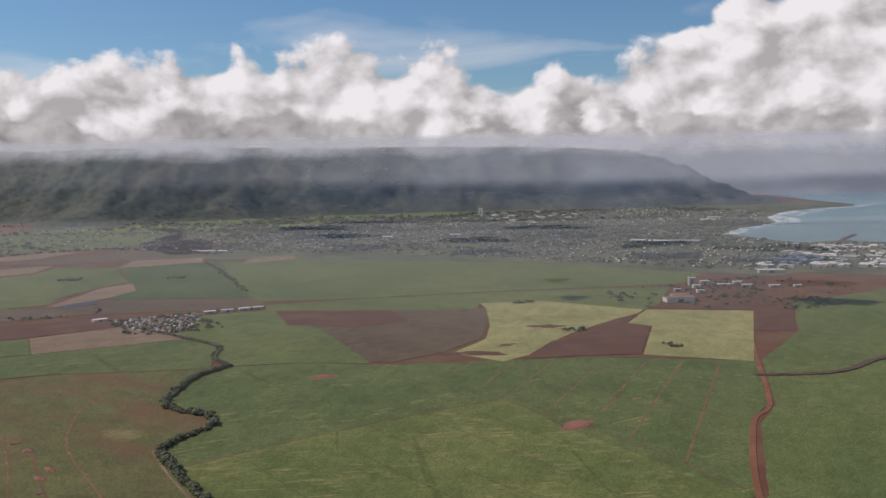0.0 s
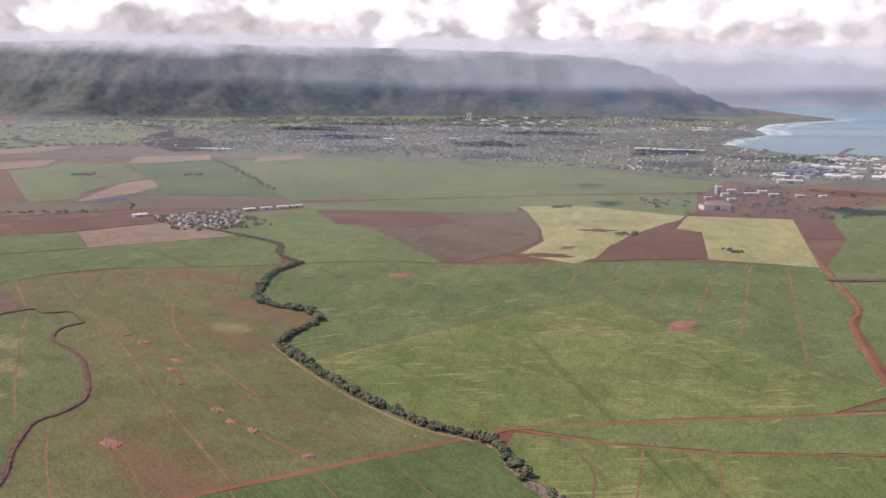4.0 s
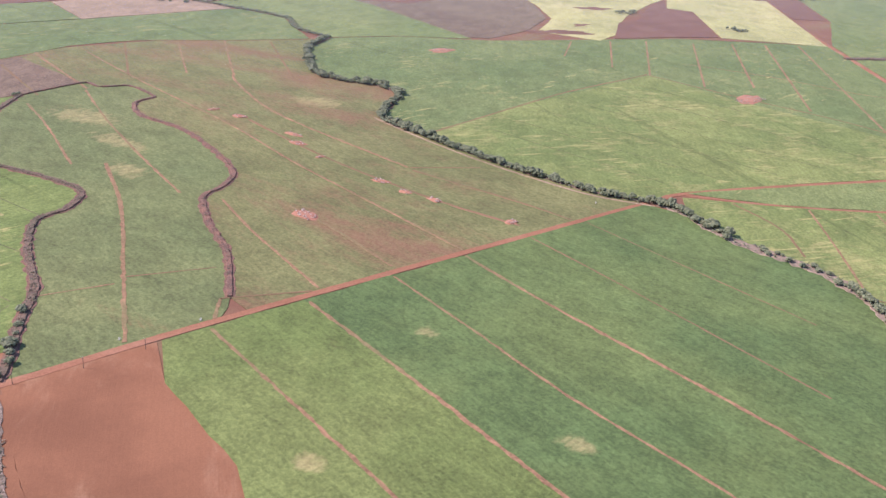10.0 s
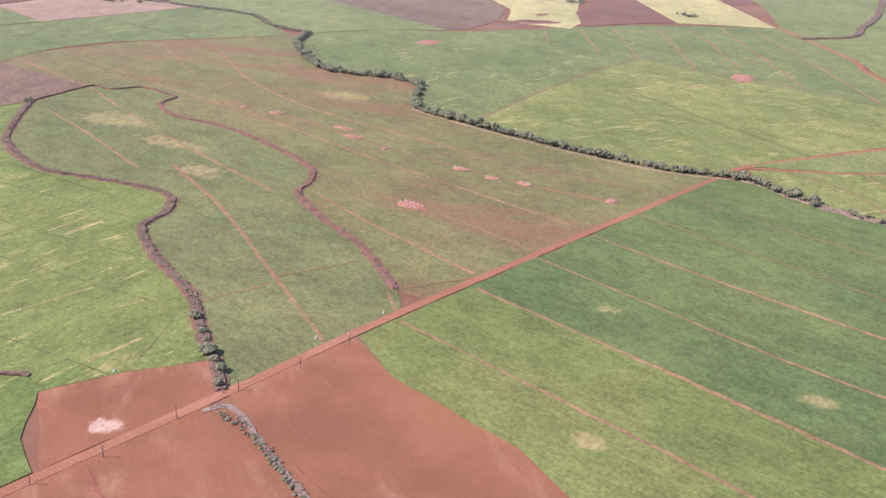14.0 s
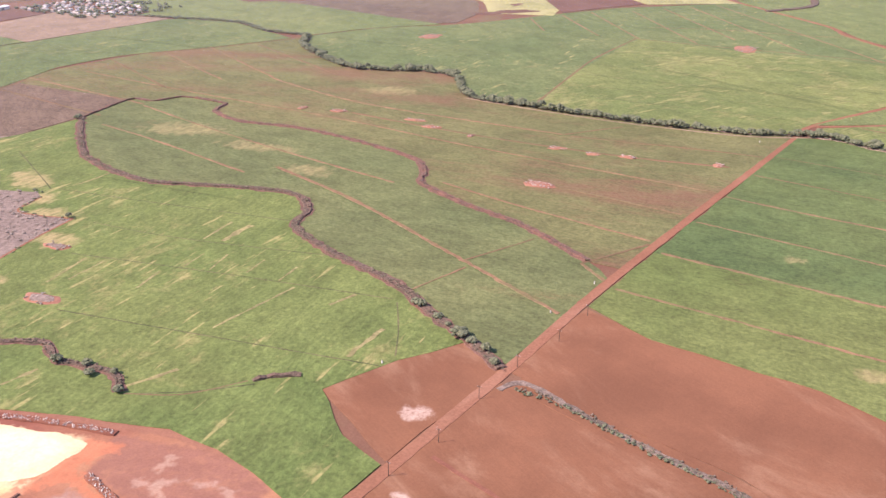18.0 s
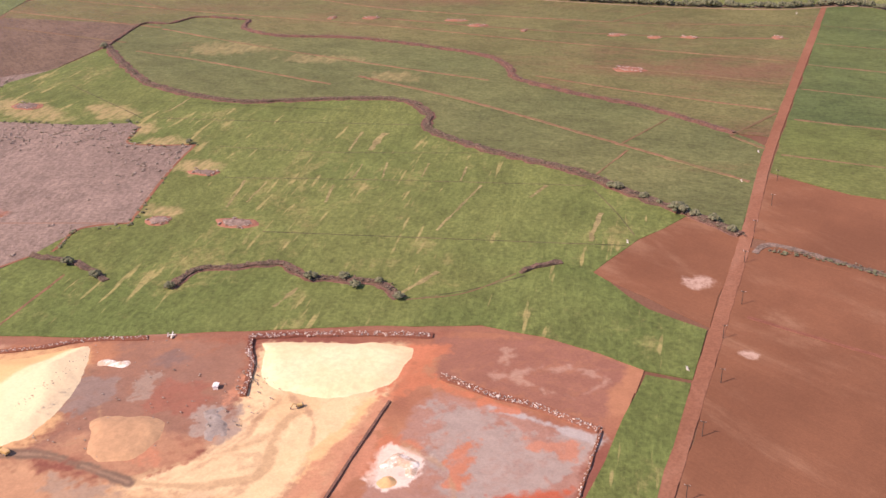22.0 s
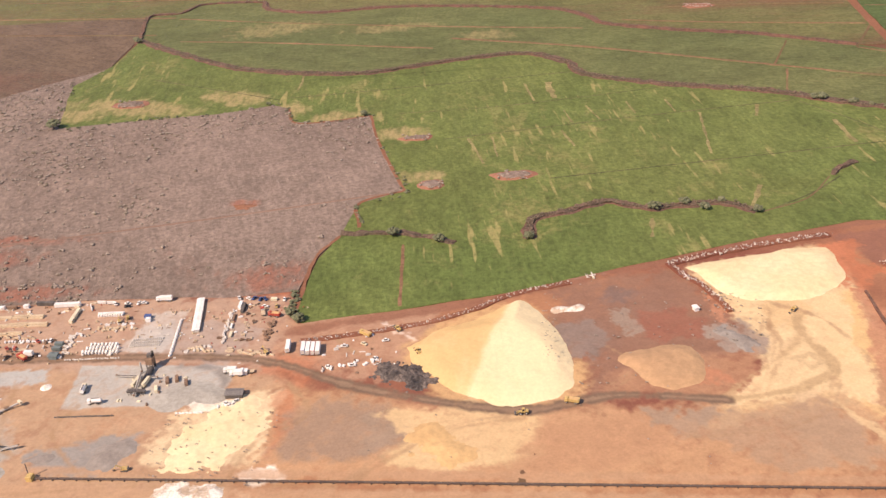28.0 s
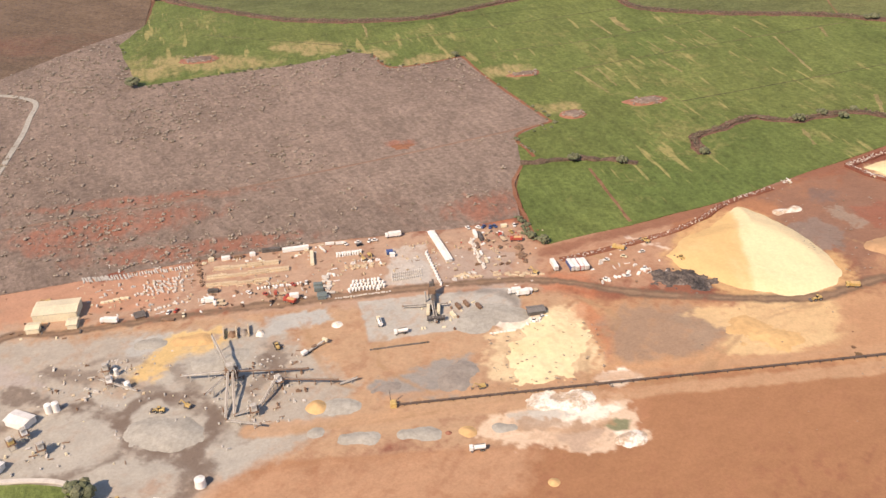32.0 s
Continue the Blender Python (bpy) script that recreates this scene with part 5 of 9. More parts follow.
def quarry_ground():
    xs, ys = np.arange(QX0, QX1, QS), np.arange(QY0, QY1, QS)
    X, Y = np.meshgrid(xs, ys, indexing="ij")
    n1, n2, n3 = fbm(X, Y, 14, 6, 1, 0.6) - 0.5, fbm(X, Y, 4, 4, 2, 0.65) - 0.5, fbm(X, Y, 40, 5, 3)
    C = np.empty((*X.shape, 3))
    mix = np.clip((n3 - 0.35) / 0.3, 0, 1)[..., None]
    C[:] = np.array(SOIL_DARK) * 1.25 * (1 - mix) + np.array((0.38, 0.18, 0.10)) * mix

    n4 = fbm(X, Y, 1.5, 3, 6, 0.6) - 0.5
    wisp = fbm(X * 0.5 + Y * 0.86, (Y * 0.5 - X * 0.86) * 0.3, 2.2, 4, 8, 0.6) - 0.5      # drawn-out drifts

    def lay(pts, colour, soft, amp, power, width=None):
        reach = (width or 0) / 2 + soft * 2 + amp * 2.2 + 1
        i0, i1 = (int(np.clip((f(q[0] for q in pts) + o - QX0) / QS, 0, X.shape[0])) for f, o in ((min, -reach), (max, reach)))
        j0, j1 = (int(np.clip((f(q[1] for q in pts) + o - QY0) / QS, 0, X.shape[1])) for f, o in ((min, -reach), (max, reach)))
        if i1 <= i0 or j1 <= j0:
            return
        w = (slice(i0, i1), slice(j0, j1))
        d = poly_distance(X[w], Y[w], pts) if width is None else line_distance(X[w], Y[w], pts) - width / 2
        d = d + n1[w] * amp * 2.0 + n2[w] * amp * 1.4 + n4[w] * min(amp, 2.5) * 1.2 + wisp[w] * min(amp, 3.0) * 1.3
        m = np.clip(0.5 - d / (1.1 * soft), 0, 1)[..., None] * power
        m = m * (1 - 0.35 * np.clip((wisp[w] + n4[w]) * 3, 0, 1)[..., None])
        C[w] = C[w] * (1 - m) + np.array(colour) * m

    def area(pts, colour, soft=2.0, amp=4.0, power=1.0):
        lay(pts, colour, soft, amp, power)

    def path(pts, width, colour, soft=1.0, amp=1.5, power=1.0):
        lay([tuple(p) for p in curve_points(pts, 4)], colour, soft, amp, power, width)

    SAND, TAN, GREY, RED, CHALK, DARK = (0.64, 0.47, 0.27), (0.55, 0.34, 0.17), (0.42, 0.395, 0.345), (0.47, 0.17, 0.09), (0.82, 0.75, 0.63), (0.19, 0.145, 0.115)
    area([(-404, 900), (-404, 722), (-345, 722), (-338, 900)], (0.45, 0.29, 0.18), 6, 8)
    area([(-345, 900), (-345, 724), (-309, 727), (-312, 790), (-330, 900)], (0.43, 0.285, 0.20), 4, 4)
    area([(-346, 728), (-347, 690), (-320, 684), (-312, 690), (-322, 728)], (0.45, 0.27, 0.175), 2.5, 5, 0.85)
    area([(-341, 870), (-338, 826), (-318, 824), (-322, 870)], (0.46, 0.24, 0.155), 2, 5, 0.8)
    area([(-319, 768), (-317, 757), (-336, 755), (-337, 767)], (0.50, 0.44, 0.37), 0.8, 1.5, 0.8)
    area([(-412, 560), (-412, 722), (-372, 722), (-372, 560)], (0.38, 0.19, 0.105), 6, 6)
    area([(-386, 500), (-386, 712), (-404, 718), (-402, 760), (-400, 803), (-410, 900), (-428, 900), (-428, 500)], (0.345, 0.172, 0.092), 1.2, 1.2)
    area([(-347, 870), (-349, 822), (-352, 796), (-364, 788), (-378, 776), (-390, 782), (-399, 794), (-412, 808), (-424, 900)], (0.39, 0.345, 0.285), 4, 5, 1.0)
    area([(-402, 740), (-402, 806), (-416, 815), (-416, 745)], (0.46, 0.27, 0.165), 5, 4, 0.8)
    area([(-262, 540), (-266, 516), (-296, 517), (-290, 562), (-272, 572)], (0.27, 0.125, 0.085), 2, 2)
    path([(-285, 548.5), (-279, 540), (-274, 527), (-279, 520), (-287, 527), (-286, 537)], 2.4, (0.40, 0.25, 0.18), 1.6, 3, 0.7)
    path([(-272, 550), (-282, 545), (-288, 532)], 1.6, (0.42, 0.27, 0.19), 1.4, 3, 0.6)
    area([(-296, 660), (-294, 622), (-312, 606), (-350, 612), (-352, 645), (-322, 652)], (0.28, 0.15, 0.10), 4, 5)
    area([(-325.7, 653.8), (-319.4, 649), (-319.7, 641.4), (-326.2, 638.1), (-332.8, 638), (-337.7, 645.3), (-333.4, 650.6)], (0.21, 0.15, 0.12), 2, 3)
    area([(-304, 640), (-304, 625), (-316, 622), (-322, 632), (-314, 642)], (0.22, 0.14, 0.11), 3, 4)
    area([(-292, 616), (-279, 577), (-288, 572), (-304, 572), (-326, 572), (-344, 570), (-362, 569), (-363, 584), (-354, 592), (-354, 604), (-341, 606), (-328, 604), (-318, 608), (-305, 612)], SAND, 2, 2.5)
    area([(-310, 584), (-303, 573), (-326, 573), (-360, 570), (-361, 582), (-350, 588)], (0.64, 0.42, 0.205), 2, 2)
    area([(-320, 606), (-330, 601), (-336, 603), (-334, 610), (-326, 614)], (0.33, 0.25, 0.19), 1.5, 3)
    area([(-333.4, 633.2), (-331.7, 630.4), (-332.1, 619.5), (-337.3, 617.4), (-347.1, 620.3), (-346.8, 625.5), (-341.5, 629), (-338.4, 632.7)], (0.56, 0.33, 0.17), 2, 2)
    area([(-296, 562), (-298, 535), (-301, 517), (-360, 516), (-368, 560), (-305, 563)], (0.34, 0.195, 0.145), 2, 2)
    area([(-300.8, 560.4), (-304, 536.1), (-303, 518), (-327.4, 526.6), (-333.7, 542.8), (-325.9, 553.2), (-311.2, 553.9)], (0.33, 0.265, 0.22), 2, 8)
    path([(-298, 545), (-299.2, 537.3), (-302.1, 516.9)], 2.6, (0.37, 0.335, 0.30), 0.8, 1.0)
    area([(-279, 577), (-275.7, 566), (-289, 568), (-294, 563.8), (-304, 572)], RED, 1.5, 3, 0.85)
    path([(-294, 562), (-297.8, 538.9)], 2.6, RED, 1.0, 3, 0.85)
    area([(-317.3, 566), (-319.4, 556), (-329.5, 559), (-331.5, 565)], RED, 1.5, 4, 0.8)
    area([(-313.4, 548), (-312.9, 543), (-329.9, 542), (-329, 547)], RED, 1.2, 4, 0.85)
    area([(-306, 534), (-305, 522), (-310, 521), (-311, 532)], RED, 1.2, 3, 0.7)
    area([(-329.5, 533), (-322, 518), (-350, 517), (-346, 526), (-340, 530)], (0.42, 0.105, 0.055), 1.5, 3, 0.95)
    path([(-333, 552), (-340, 546), (-350, 548)], 2.0, CHALK, 1.5, 4, 0.35)
    area([(-322, 563), (-322, 553), (-334, 552), (-334, 563)], CHALK, 1.0, 3, 0.6)
    area([(-333, 694), (-319, 682), (-310, 664), (-318, 655), (-345, 646), (-354, 650), (-362, 662), (-358, 680), (-345, 692)], TAN, 3, 3)
    area([(-352, 722), (-356, 690), (-360, 660), (-356, 630), (-352, 616), (-350, 588), (-372, 580), (-384, 600), (-384, 722), (-366, 730)], (0.47, 0.27, 0.150), 5, 4)
    area([(-358, 716), (-357, 640), (-366, 632), (-384, 640), (-384, 712)], (0.50, 0.295, 0.165), 4, 6, 0.7)
    area([(-359, 741), (-356, 730), (-353, 721), (-364, 720), (-373, 719), (-380, 724), (-382, 732), (-381, 747), (-372, 748), (-363, 744)], (0.66, 0.50, 0.31), 2, 3)
    area([(-353, 720), (-357, 717), (-367, 714), (-376, 718), (-366, 720.5), (-354, 722)], RED, 1.5, 2.5, 0.6)
    area([(-362, 717), (-357, 709), (-358, 695), (-365, 687), (-372, 686), (-377, 698), (-378, 711), (-375, 717)], (0.315, 0.215, 0.150), 3.5, 4, 0.9)
    area([(-361, 693), (-364, 683), (-371, 681), (-375, 670), (-373, 660), (-379, 667), (-378, 684), (-375, 692), (-370, 686)], (0.62, 0.44, 0.24), 2.5, 4)
    area([(-352, 614), (-350, 600), (-349, 589), (-356, 589), (-360, 596), (-361, 608), (-367, 620), (-363, 623)], (0.60, 0.42, 0.23), 2.5, 5, 0.9)
    area([(-361, 632), (-355, 621), (-365, 621), (-369, 628)], (0.34, 0.24, 0.17), 2.5, 4, 0.8)
    area([(-360, 604), (-352, 590), (-360, 590), (-371, 585), (-376, 588), (-377, 600)], (0.40, 0.29, 0.19), 3, 5, 0.8)
    area([(-334, 626), (-334, 606), (-344, 598), (-355, 606), (-356, 642), (-344, 640)], (0.42, 0.225, 0.13), 4, 5, 0.85)
    for i in range(9):
        path([(-352 - 2.2 * i, 590 + 3 * (i % 2)), (-356 - 2.1 * i, 600), (-361 - 2.0 * i, 612 - i)], 0.8, (0.33, 0.22, 0.14), 0.8, 1.6, 0.6)
    area([(-344, 776), (-343, 757), (-343, 737), (-351, 734.5), (-358, 736.5), (-360, 754), (-362, 774)], GREY, 0.5, 0.6)
    path([(-343.5, 750), (-344.5, 739), (-350, 736), (-355, 736), (-358.5, 742)], 2.0, (0.24, 0.215, 0.19), 1.4, 0.8, 0.85)
    area([(-377, 776), (-376, 767), (-372, 756), (-370, 749), (-382, 750), (-386, 758), (-384, 772)], (0.30, 0.27, 0.235), 1.2, 2.5)
    area([(-347, 800), (-346, 785), (-351, 783), (-356, 800)], (0.41, 0.40, 0.36), 1.2, 1.8)
    area([(-353, 835), (-350, 822), (-359, 821), (-360, 832)], (0.41, 0.40, 0.36), 1.2, 1.8)
    area([(-351, 823), (-350, 811), (-360, 810), (-362, 818), (-372, 822), (-370, 831), (-360, 828)], (0.60, 0.42, 0.20), 1.5, 3)
    area([(-362, 822), (-360, 800), (-366, 796), (-404, 800), (-404, 850), (-372, 850), (-372, 826)], (0.395, 0.365, 0.31), 3, 6)
    area([(-352, 868), (-358, 862), (-368, 850), (-360, 900), (-350, 900)], (0.40, 0.345, 0.30), 1, 1.5)
    path([(-404, 812), (-396, 812), (-393, 825), (-382, 830), (-377, 843), (-370, 856)], 4.0, DARK, 1.6, 2.5, 0.85)
    path([(-396, 812), (-388, 806), (-380, 814), (-372, 826), (-366, 840), (-362, 850)], 3.5, DARK, 1.6, 2.5, 0.7)
    path([(-390, 800), (-376, 800), (-366, 794), (-360, 798)], 3.0, DARK, 1.5, 3, 0.7)
    area([(-394, 750), (-389, 738), (-388, 721), (-392, 718), (-406, 717), (-406, 727), (-403, 742), (-398, 752)], (0.66, 0.50, 0.36), 1.2, 4.0, 0.9)
    area([(-391, 740), (-389, 726), (-394, 720), (-398, 728), (-396, 738)], CHALK, 1.0, 4.0, 0.9)
    area([(-401, 736), (-398, 727), (-402, 724), (-405, 732)], (0.42, 0.30, 0.22), 1.0, 3.0, 0.8)
    area([(-401, 723), (-401, 718), (-406, 718), (-406, 722)], CHALK, 0.7, 1.5, 1.0)
    area([(-399, 725), (-397, 722), (-398, 719), (-401, 720), (-401, 723)], (0.22, 0.22, 0.13), 0.5, 0.6, 1.0)
    area([(-393, 745), (-391, 738), (-394, 733), (-398, 738)], (0.40, 0.38, 0.33), 1.0, 3, 0.7)
    path([(-396, 741), (-399, 732), (-398, 724)], 1.6, (0.40, 0.24, 0.14), 1.0, 3, 0.7)
    path([(-384, 829), (-377, 827), (-376, 814), (-385, 808), (-395, 811), (-391, 824), (-384, 829)], 2.4, DARK, 1.2, 1.6, 0.95)
    path([(-395, 811), (-404, 808), (-414, 818)], 3.4, DARK, 1.4, 2.0, 0.9)
    path([(-384, 829), (-376, 838), (-380, 852), (-392, 862)], 2.4, DARK, 1.4, 2.0, 0.85)
    path([(-385, 808), (-382, 798), (-372, 794), (-364, 800)], 2.2, DARK, 1.4, 2.2, 0.8)
    path([(-391, 824), (-398, 832), (-402, 846)], 2.4, DARK, 1.4, 2.0, 0.8)
    path([(-376, 814), (-366, 820), (-360, 836), (-364, 850)], 2.2, DARK, 1.6, 2.5, 0.6)
    area([(-383, 723), (-387, 719), (-384, 713), (-381, 716)], CHALK, 0.8, 2)
    area([(-355, 745), (-357, 730), (-362, 728), (-362, 742)], CHALK, 1.0, 2.5, 0.8)
    area([(-322, 744), (-326, 733), (-343, 738), (-337, 762), (-322, 760)], (0.36, 0.33, 0.30), 1, 2, 0.4)
    area([(-326, 757), (-324, 766), (-336, 769), (-338, 757)], (0.48, 0.45, 0.40), 1, 1.5, 0.6)
    area([(-336, 727), (-340, 712), (-350, 716), (-346, 728)], RED, 2, 4, 0.6)
    area([(-296, 742), (-298, 730), (-308, 731), (-308, 745)], RED, 2, 3, 0.7)
    for a in ((-323, 700, -331, 690), (-300, 655, -296, 640)):
        path([(a[0], a[1]), (a[2], a[3])], 2, CHALK, 1, 2, 0.5)
    area([(-318, 659), (-311, 649), (-312, 635), (-294, 627), (-298, 620), (-310, 613), (-319, 610), (-324, 606), (-334, 608), (-334, 616), (-340, 620), (-342, 640), (-333, 644), (-339, 650), (-336, 654)], (0.27, 0.145, 0.098), 1.5, 3, 0.9)
    area([(-323, 657), (-321, 644), (-329, 641), (-338, 646), (-336, 652)], (0.25, 0.185, 0.15), 1.2, 3, 0.9)
    area([(-317, 633), (-314, 622), (-320, 615), (-328, 618), (-330, 629)], (0.3, 0.12, 0.08), 1.5, 4, 0.8)
    area([(-315, 640), (-316, 635), (-325, 632), (-327, 635), (-322, 639)], (0.33, 0.26, 0.2), 1.0, 3, 0.7)
    area([(-323, 615), (-323, 608), (-330, 606), (-335, 610), (-332, 615)], (0.33, 0.255, 0.2), 1.0, 3, 0.95)
    area([(-339, 626), (-342, 613), (-347, 612), (-347, 630)], (0.46, 0.2, 0.115), 1.5, 4, 0.8)
    area([(-305, 614), (-309, 594), (-306, 577), (-334, 579), (-358, 574), (-354, 582), (-350, 592), (-354, 601), (-356, 615), (-349, 612), (-329, 596), (-320, 603)], (0.67, 0.485, 0.275), 1.2, 2.5, 0.95)
    area([(-311, 602), (-307, 594), (-312, 588), (-323, 592), (-322, 599)], (0.6, 0.4, 0.21), 1.2, 3, 0.7)
    area([(-282, 581), (-277, 570), (-304, 574), (-302, 577), (-290, 576)], (0.5, 0.185, 0.1), 1.0, 3, 0.85)
    area([(-304, 573), (-330, 565), (-376, 578), (-374, 582), (-363, 581), (-334, 578)], (0.46, 0.215, 0.13), 1.5, 3, 0.85)
    area([(-300, 614), (-307, 611), (-316, 608), (-319, 611), (-313, 614)], (0.52, 0.24, 0.14), 1.0, 3, 0.7)
    area([(-363, 699), (-364, 686), (-370, 688), (-375, 696)], (0.33, 0.235, 0.165), 2, 4, 0.9)
    area([(-362, 694), (-356, 675), (-363, 657), (-373, 660), (-379, 672), (-378, 690), (-370, 687)], (0.62, 0.43, 0.235), 1.8, 4, 0.9)
    area([(-363, 657), (-358, 630), (-369, 629), (-379, 644), (-381, 664)], (0.44, 0.245, 0.14), 2.5, 4, 0.85)
    area([(-358, 636), (-357, 615), (-351, 593), (-358, 590), (-374, 584), (-378, 606), (-371, 620), (-363, 630)], (0.385, 0.25, 0.16), 2.0, 5, 0.8)
    area([(-357, 636), (-356, 624), (-358, 615), (-364, 619), (-363, 631)], (0.33, 0.235, 0.165), 1.5, 4, 0.8)
    path([(-350, 593), (-359, 588), (-366, 584), (-376, 581)], 1.2, (0.62, 0.44, 0.25), 0.8, 2, 0.8)
    path([(-356, 615), (-355, 603), (-350, 593)], 1.2, (0.64, 0.46, 0.27), 0.8, 2, 0.7)
    path([(-354, 615), (-350, 600), (-342, 588), (-334, 589), (-326, 592), (-314, 591)], 2.2, (0.44, 0.3, 0.165), 0.8, 1.2, 0.85)
    path([(-353, 615), (-344, 607), (-335, 598), (-326, 592)], 1.8, (0.46, 0.31, 0.17), 0.8, 1.2, 0.8)
    path([(-337, 597), (-335, 592), (-338, 590), (-341, 593), (-338, 595)], 0.8, (0.47, 0.33, 0.19), 0.6, 1.2, 0.7)
    path([(-420, 905), (-352, 870), (-347, 850), (-343, 815), (-340.5, 779), (-339.5, 738), (-343.5, 720), (-350, 706), (-355, 688), (-357, 680), (-359, 660), (-353, 640), (-354, 615)], 3.2, (0.185, 0.122, 0.084), 1.0, 0.9, 1.0)
    path([(-420, 905), (-352, 870), (-347, 850), (-343, 815), (-340.5, 779), (-339.5, 738), (-343.5, 720), (-350, 706), (-355, 688), (-357, 680), (-359, 660), (-353, 640), (-354, 615)], 0.8, (0.33, 0.215, 0.14), 0.5, 0.8, 0.6)
    path([(-390.5, 800), (-390, 763), (-389, 700), (-388, 640), (-386, 520)], 4, (0.47, 0.29, 0.175), 1.0, 0.8, 0.85)
    path([(-383.5, 770), (-382.5, 700), (-381, 640), (-379, 520)], 2.6, (0.45, 0.27, 0.16), 1.0, 0.8, 0.8)
    path([(-262, 540), (-264, 562), (-278, 600), (-293, 635), (-308, 668), (-319, 700), (-327, 724)], 5, (0.27, 0.125, 0.08), 1.5, 1.5, 0.9)
    for pts in ([(-318, 600), (-330, 598), (-342, 602), (-352, 606)], [(-312, 596), (-318, 586), (-330, 580), (-345, 578), (-358, 580)], [(-346, 588), (-356, 592), (-364, 604), (-368, 625)], [(-350, 720), (-362, 712), (-372, 722), (-388, 726)],
                [(-388, 700), (-376, 690), (-366, 676), (-362, 662)], [(-320, 560), (-326, 546), (-340, 540), (-352, 548)], [(-380, 776), (-376, 782), (-366, 786), (-352, 790)], [(-392, 790), (-391, 770), (-388, 745), (-386, 700)],
                [(-334, 640), (-342, 634), (-350, 640)], [(-302, 605), (-312, 598), (-324, 600)], [(-360, 770), (-370, 772), (-380, 764), (-390, 752)], [(-330, 712), (-338, 704), (-341, 692)]):
        path(pts, 0.9, (0.36, 0.22, 0.125), 0.7, 0.9, 0.55)
        path([(x + 1.3, y + 1.1) for x, y in pts], 0.7, (0.40, 0.25, 0.145), 0.7, 0.9, 0.5)
    calm = np.clip((-X - 384) / 4, 0, 1) * np.clip((806 - Y) / 8, 0, 1)          # the graded field lies smooth
    Z = 0.22 + (0.5 * n1 + 0.25 * n2) * (1 - 0.85 * calm)
    # keep clear of the surrounding fields
    n, m = X.shape
    idx = np.arange(n * m).reshape(n, m)
    edge = [(-431, 517), (-330, 516), (-309, 514), (-269, 513), (-265, 525), (-262, 542), (-262, 561), (-276, 598), (-291, 633), (-306, 666), (-316, 697), (-323, 724), (-317, 727), (-306, 729), (-310, 749), (-311, 782), (-317, 825), (-326, 873), (-340, 940), (-341, 960), (-431, 960)]
    keep = (poly_distance(X, Y, edge) < 1.5)
    q = np.stack([idx[:-1, :-1], idx[1:, :-1], idx[1:, 1:], idx[:-1, 1:]], -1).reshape(-1, 4)
    q = q[keep.ravel()[q].all(1)]
    used, inv = np.unique(q, return_inverse=True)
    P = np.stack([X, Y, Z], -1).reshape(-1, 3)[used]
    me = bpy.data.meshes.new("quarry_ground")
    me.from_pydata(P.tolist(), [], inv.reshape(-1, 4).tolist())
    me.shade_smooth()
    col = me.color_attributes.new("soil", "FLOAT_COLOR", "POINT")
    col.data.foreach_set("color", np.concatenate([C.reshape(-1, 3)[used], np.ones((len(used), 1))], 1).ravel().astype(np.float32))
    k = Net("quarry_soil")
    g, b = k.noise(1.6, 5, 0.7, shift=2), k.noise(0.25, 5, 0.65, (1, 0.5, 1), 20, 0.5, 4)
    c = k.scale(k.scale(k.attr("soil"), k.step(g, 0.3, 0.7, 0.91, 1.09)), k.step(b, 0.3, 0.7, 0.94, 1.06))
    me.materials.append(k.done(c, 0.95, k.math("ADD", g, b), 0.07, spec=0.1))
    tagged(part("quarry_ground", me), "quarry floor of red soil, pale sand and grey gravel", "ground", "", "structure")


quarry_ground()

# ---- quarry: heaps and walls ----
M["sand"] = plain("pale_sand", (0.76, 0.62, 0.38), (0.72, 0.56, 0.32), 6, 0.95, grain=0.10, height=0.12)
M["tan_sand"] = plain("orange_sand", (0.62, 0.40, 0.19), (0.56, 0.35, 0.165), 6, 0.95, grain=0.12, height=0.12)
M["dull_sand"] = plain("dull_orange_sand", (0.50, 0.305, 0.165), (0.44, 0.265, 0.145), 6, 0.95, grain=0.12, height=0.12)
k = Net("white_crushed_coral")
c = k.mix(k.step(k.noise(0.3, 6, 0.7, shift=1), 0.42, 0.58), (0.80, 0.75, 0.65), (0.50, 0.37, 0.26))
c = k.mix(k.step(k.noise(0.5, 5, 0.7, shift=5), 0.58, 0.7, 0, 0.8), c, (0.40, 0.38, 0.34))
M["chalk"] = k.done(k.scale(c, k.step(k.noise(2.0, 4, 0.7, shift=3), 0.3, 0.7, 0.8, 1.2)), 0.95, k.noise(1.5, 4, 0.7, shift=3), 0.15)
M["gravel"] = plain("grey_gravel", (0.40, 0.375, 0.32), (0.34, 0.315, 0.265), 4, 0.95, grain=0.15, height=0.1)
M["dark_gravel"] = plain("dark_gravel", (0.26, 0.22, 0.185), (0.31, 0.275, 0.235), 4, 0.95, grain=0.15, height=0.1)
M["asphalt_heap"] = plain("black_broken_asphalt", (0.055, 0.048, 0.045), (0.19, 0.15, 0.125), 2.5, 0.9, grain=0.5, height=0.3)
M["red_heap"] = plain("red_clay", (0.29, 0.12, 0.078), (0.34, 0.16, 0.10), 3, 0.95, grain=0.2, height=0.1)
M["stone"] = pick("broken_stone", [(0.52, 0.44, 0.36), (0.40, 0.33, 0.28), (0.60, 0.53, 0.45), (0.27, 0.22, 0.19)], 0.9, False, 0.3)
M["steel"] = plain("dusty_steel", (0.50, 0.47, 0.42), (0.38, 0.35, 0.30), 1, 0.7, 0.0)
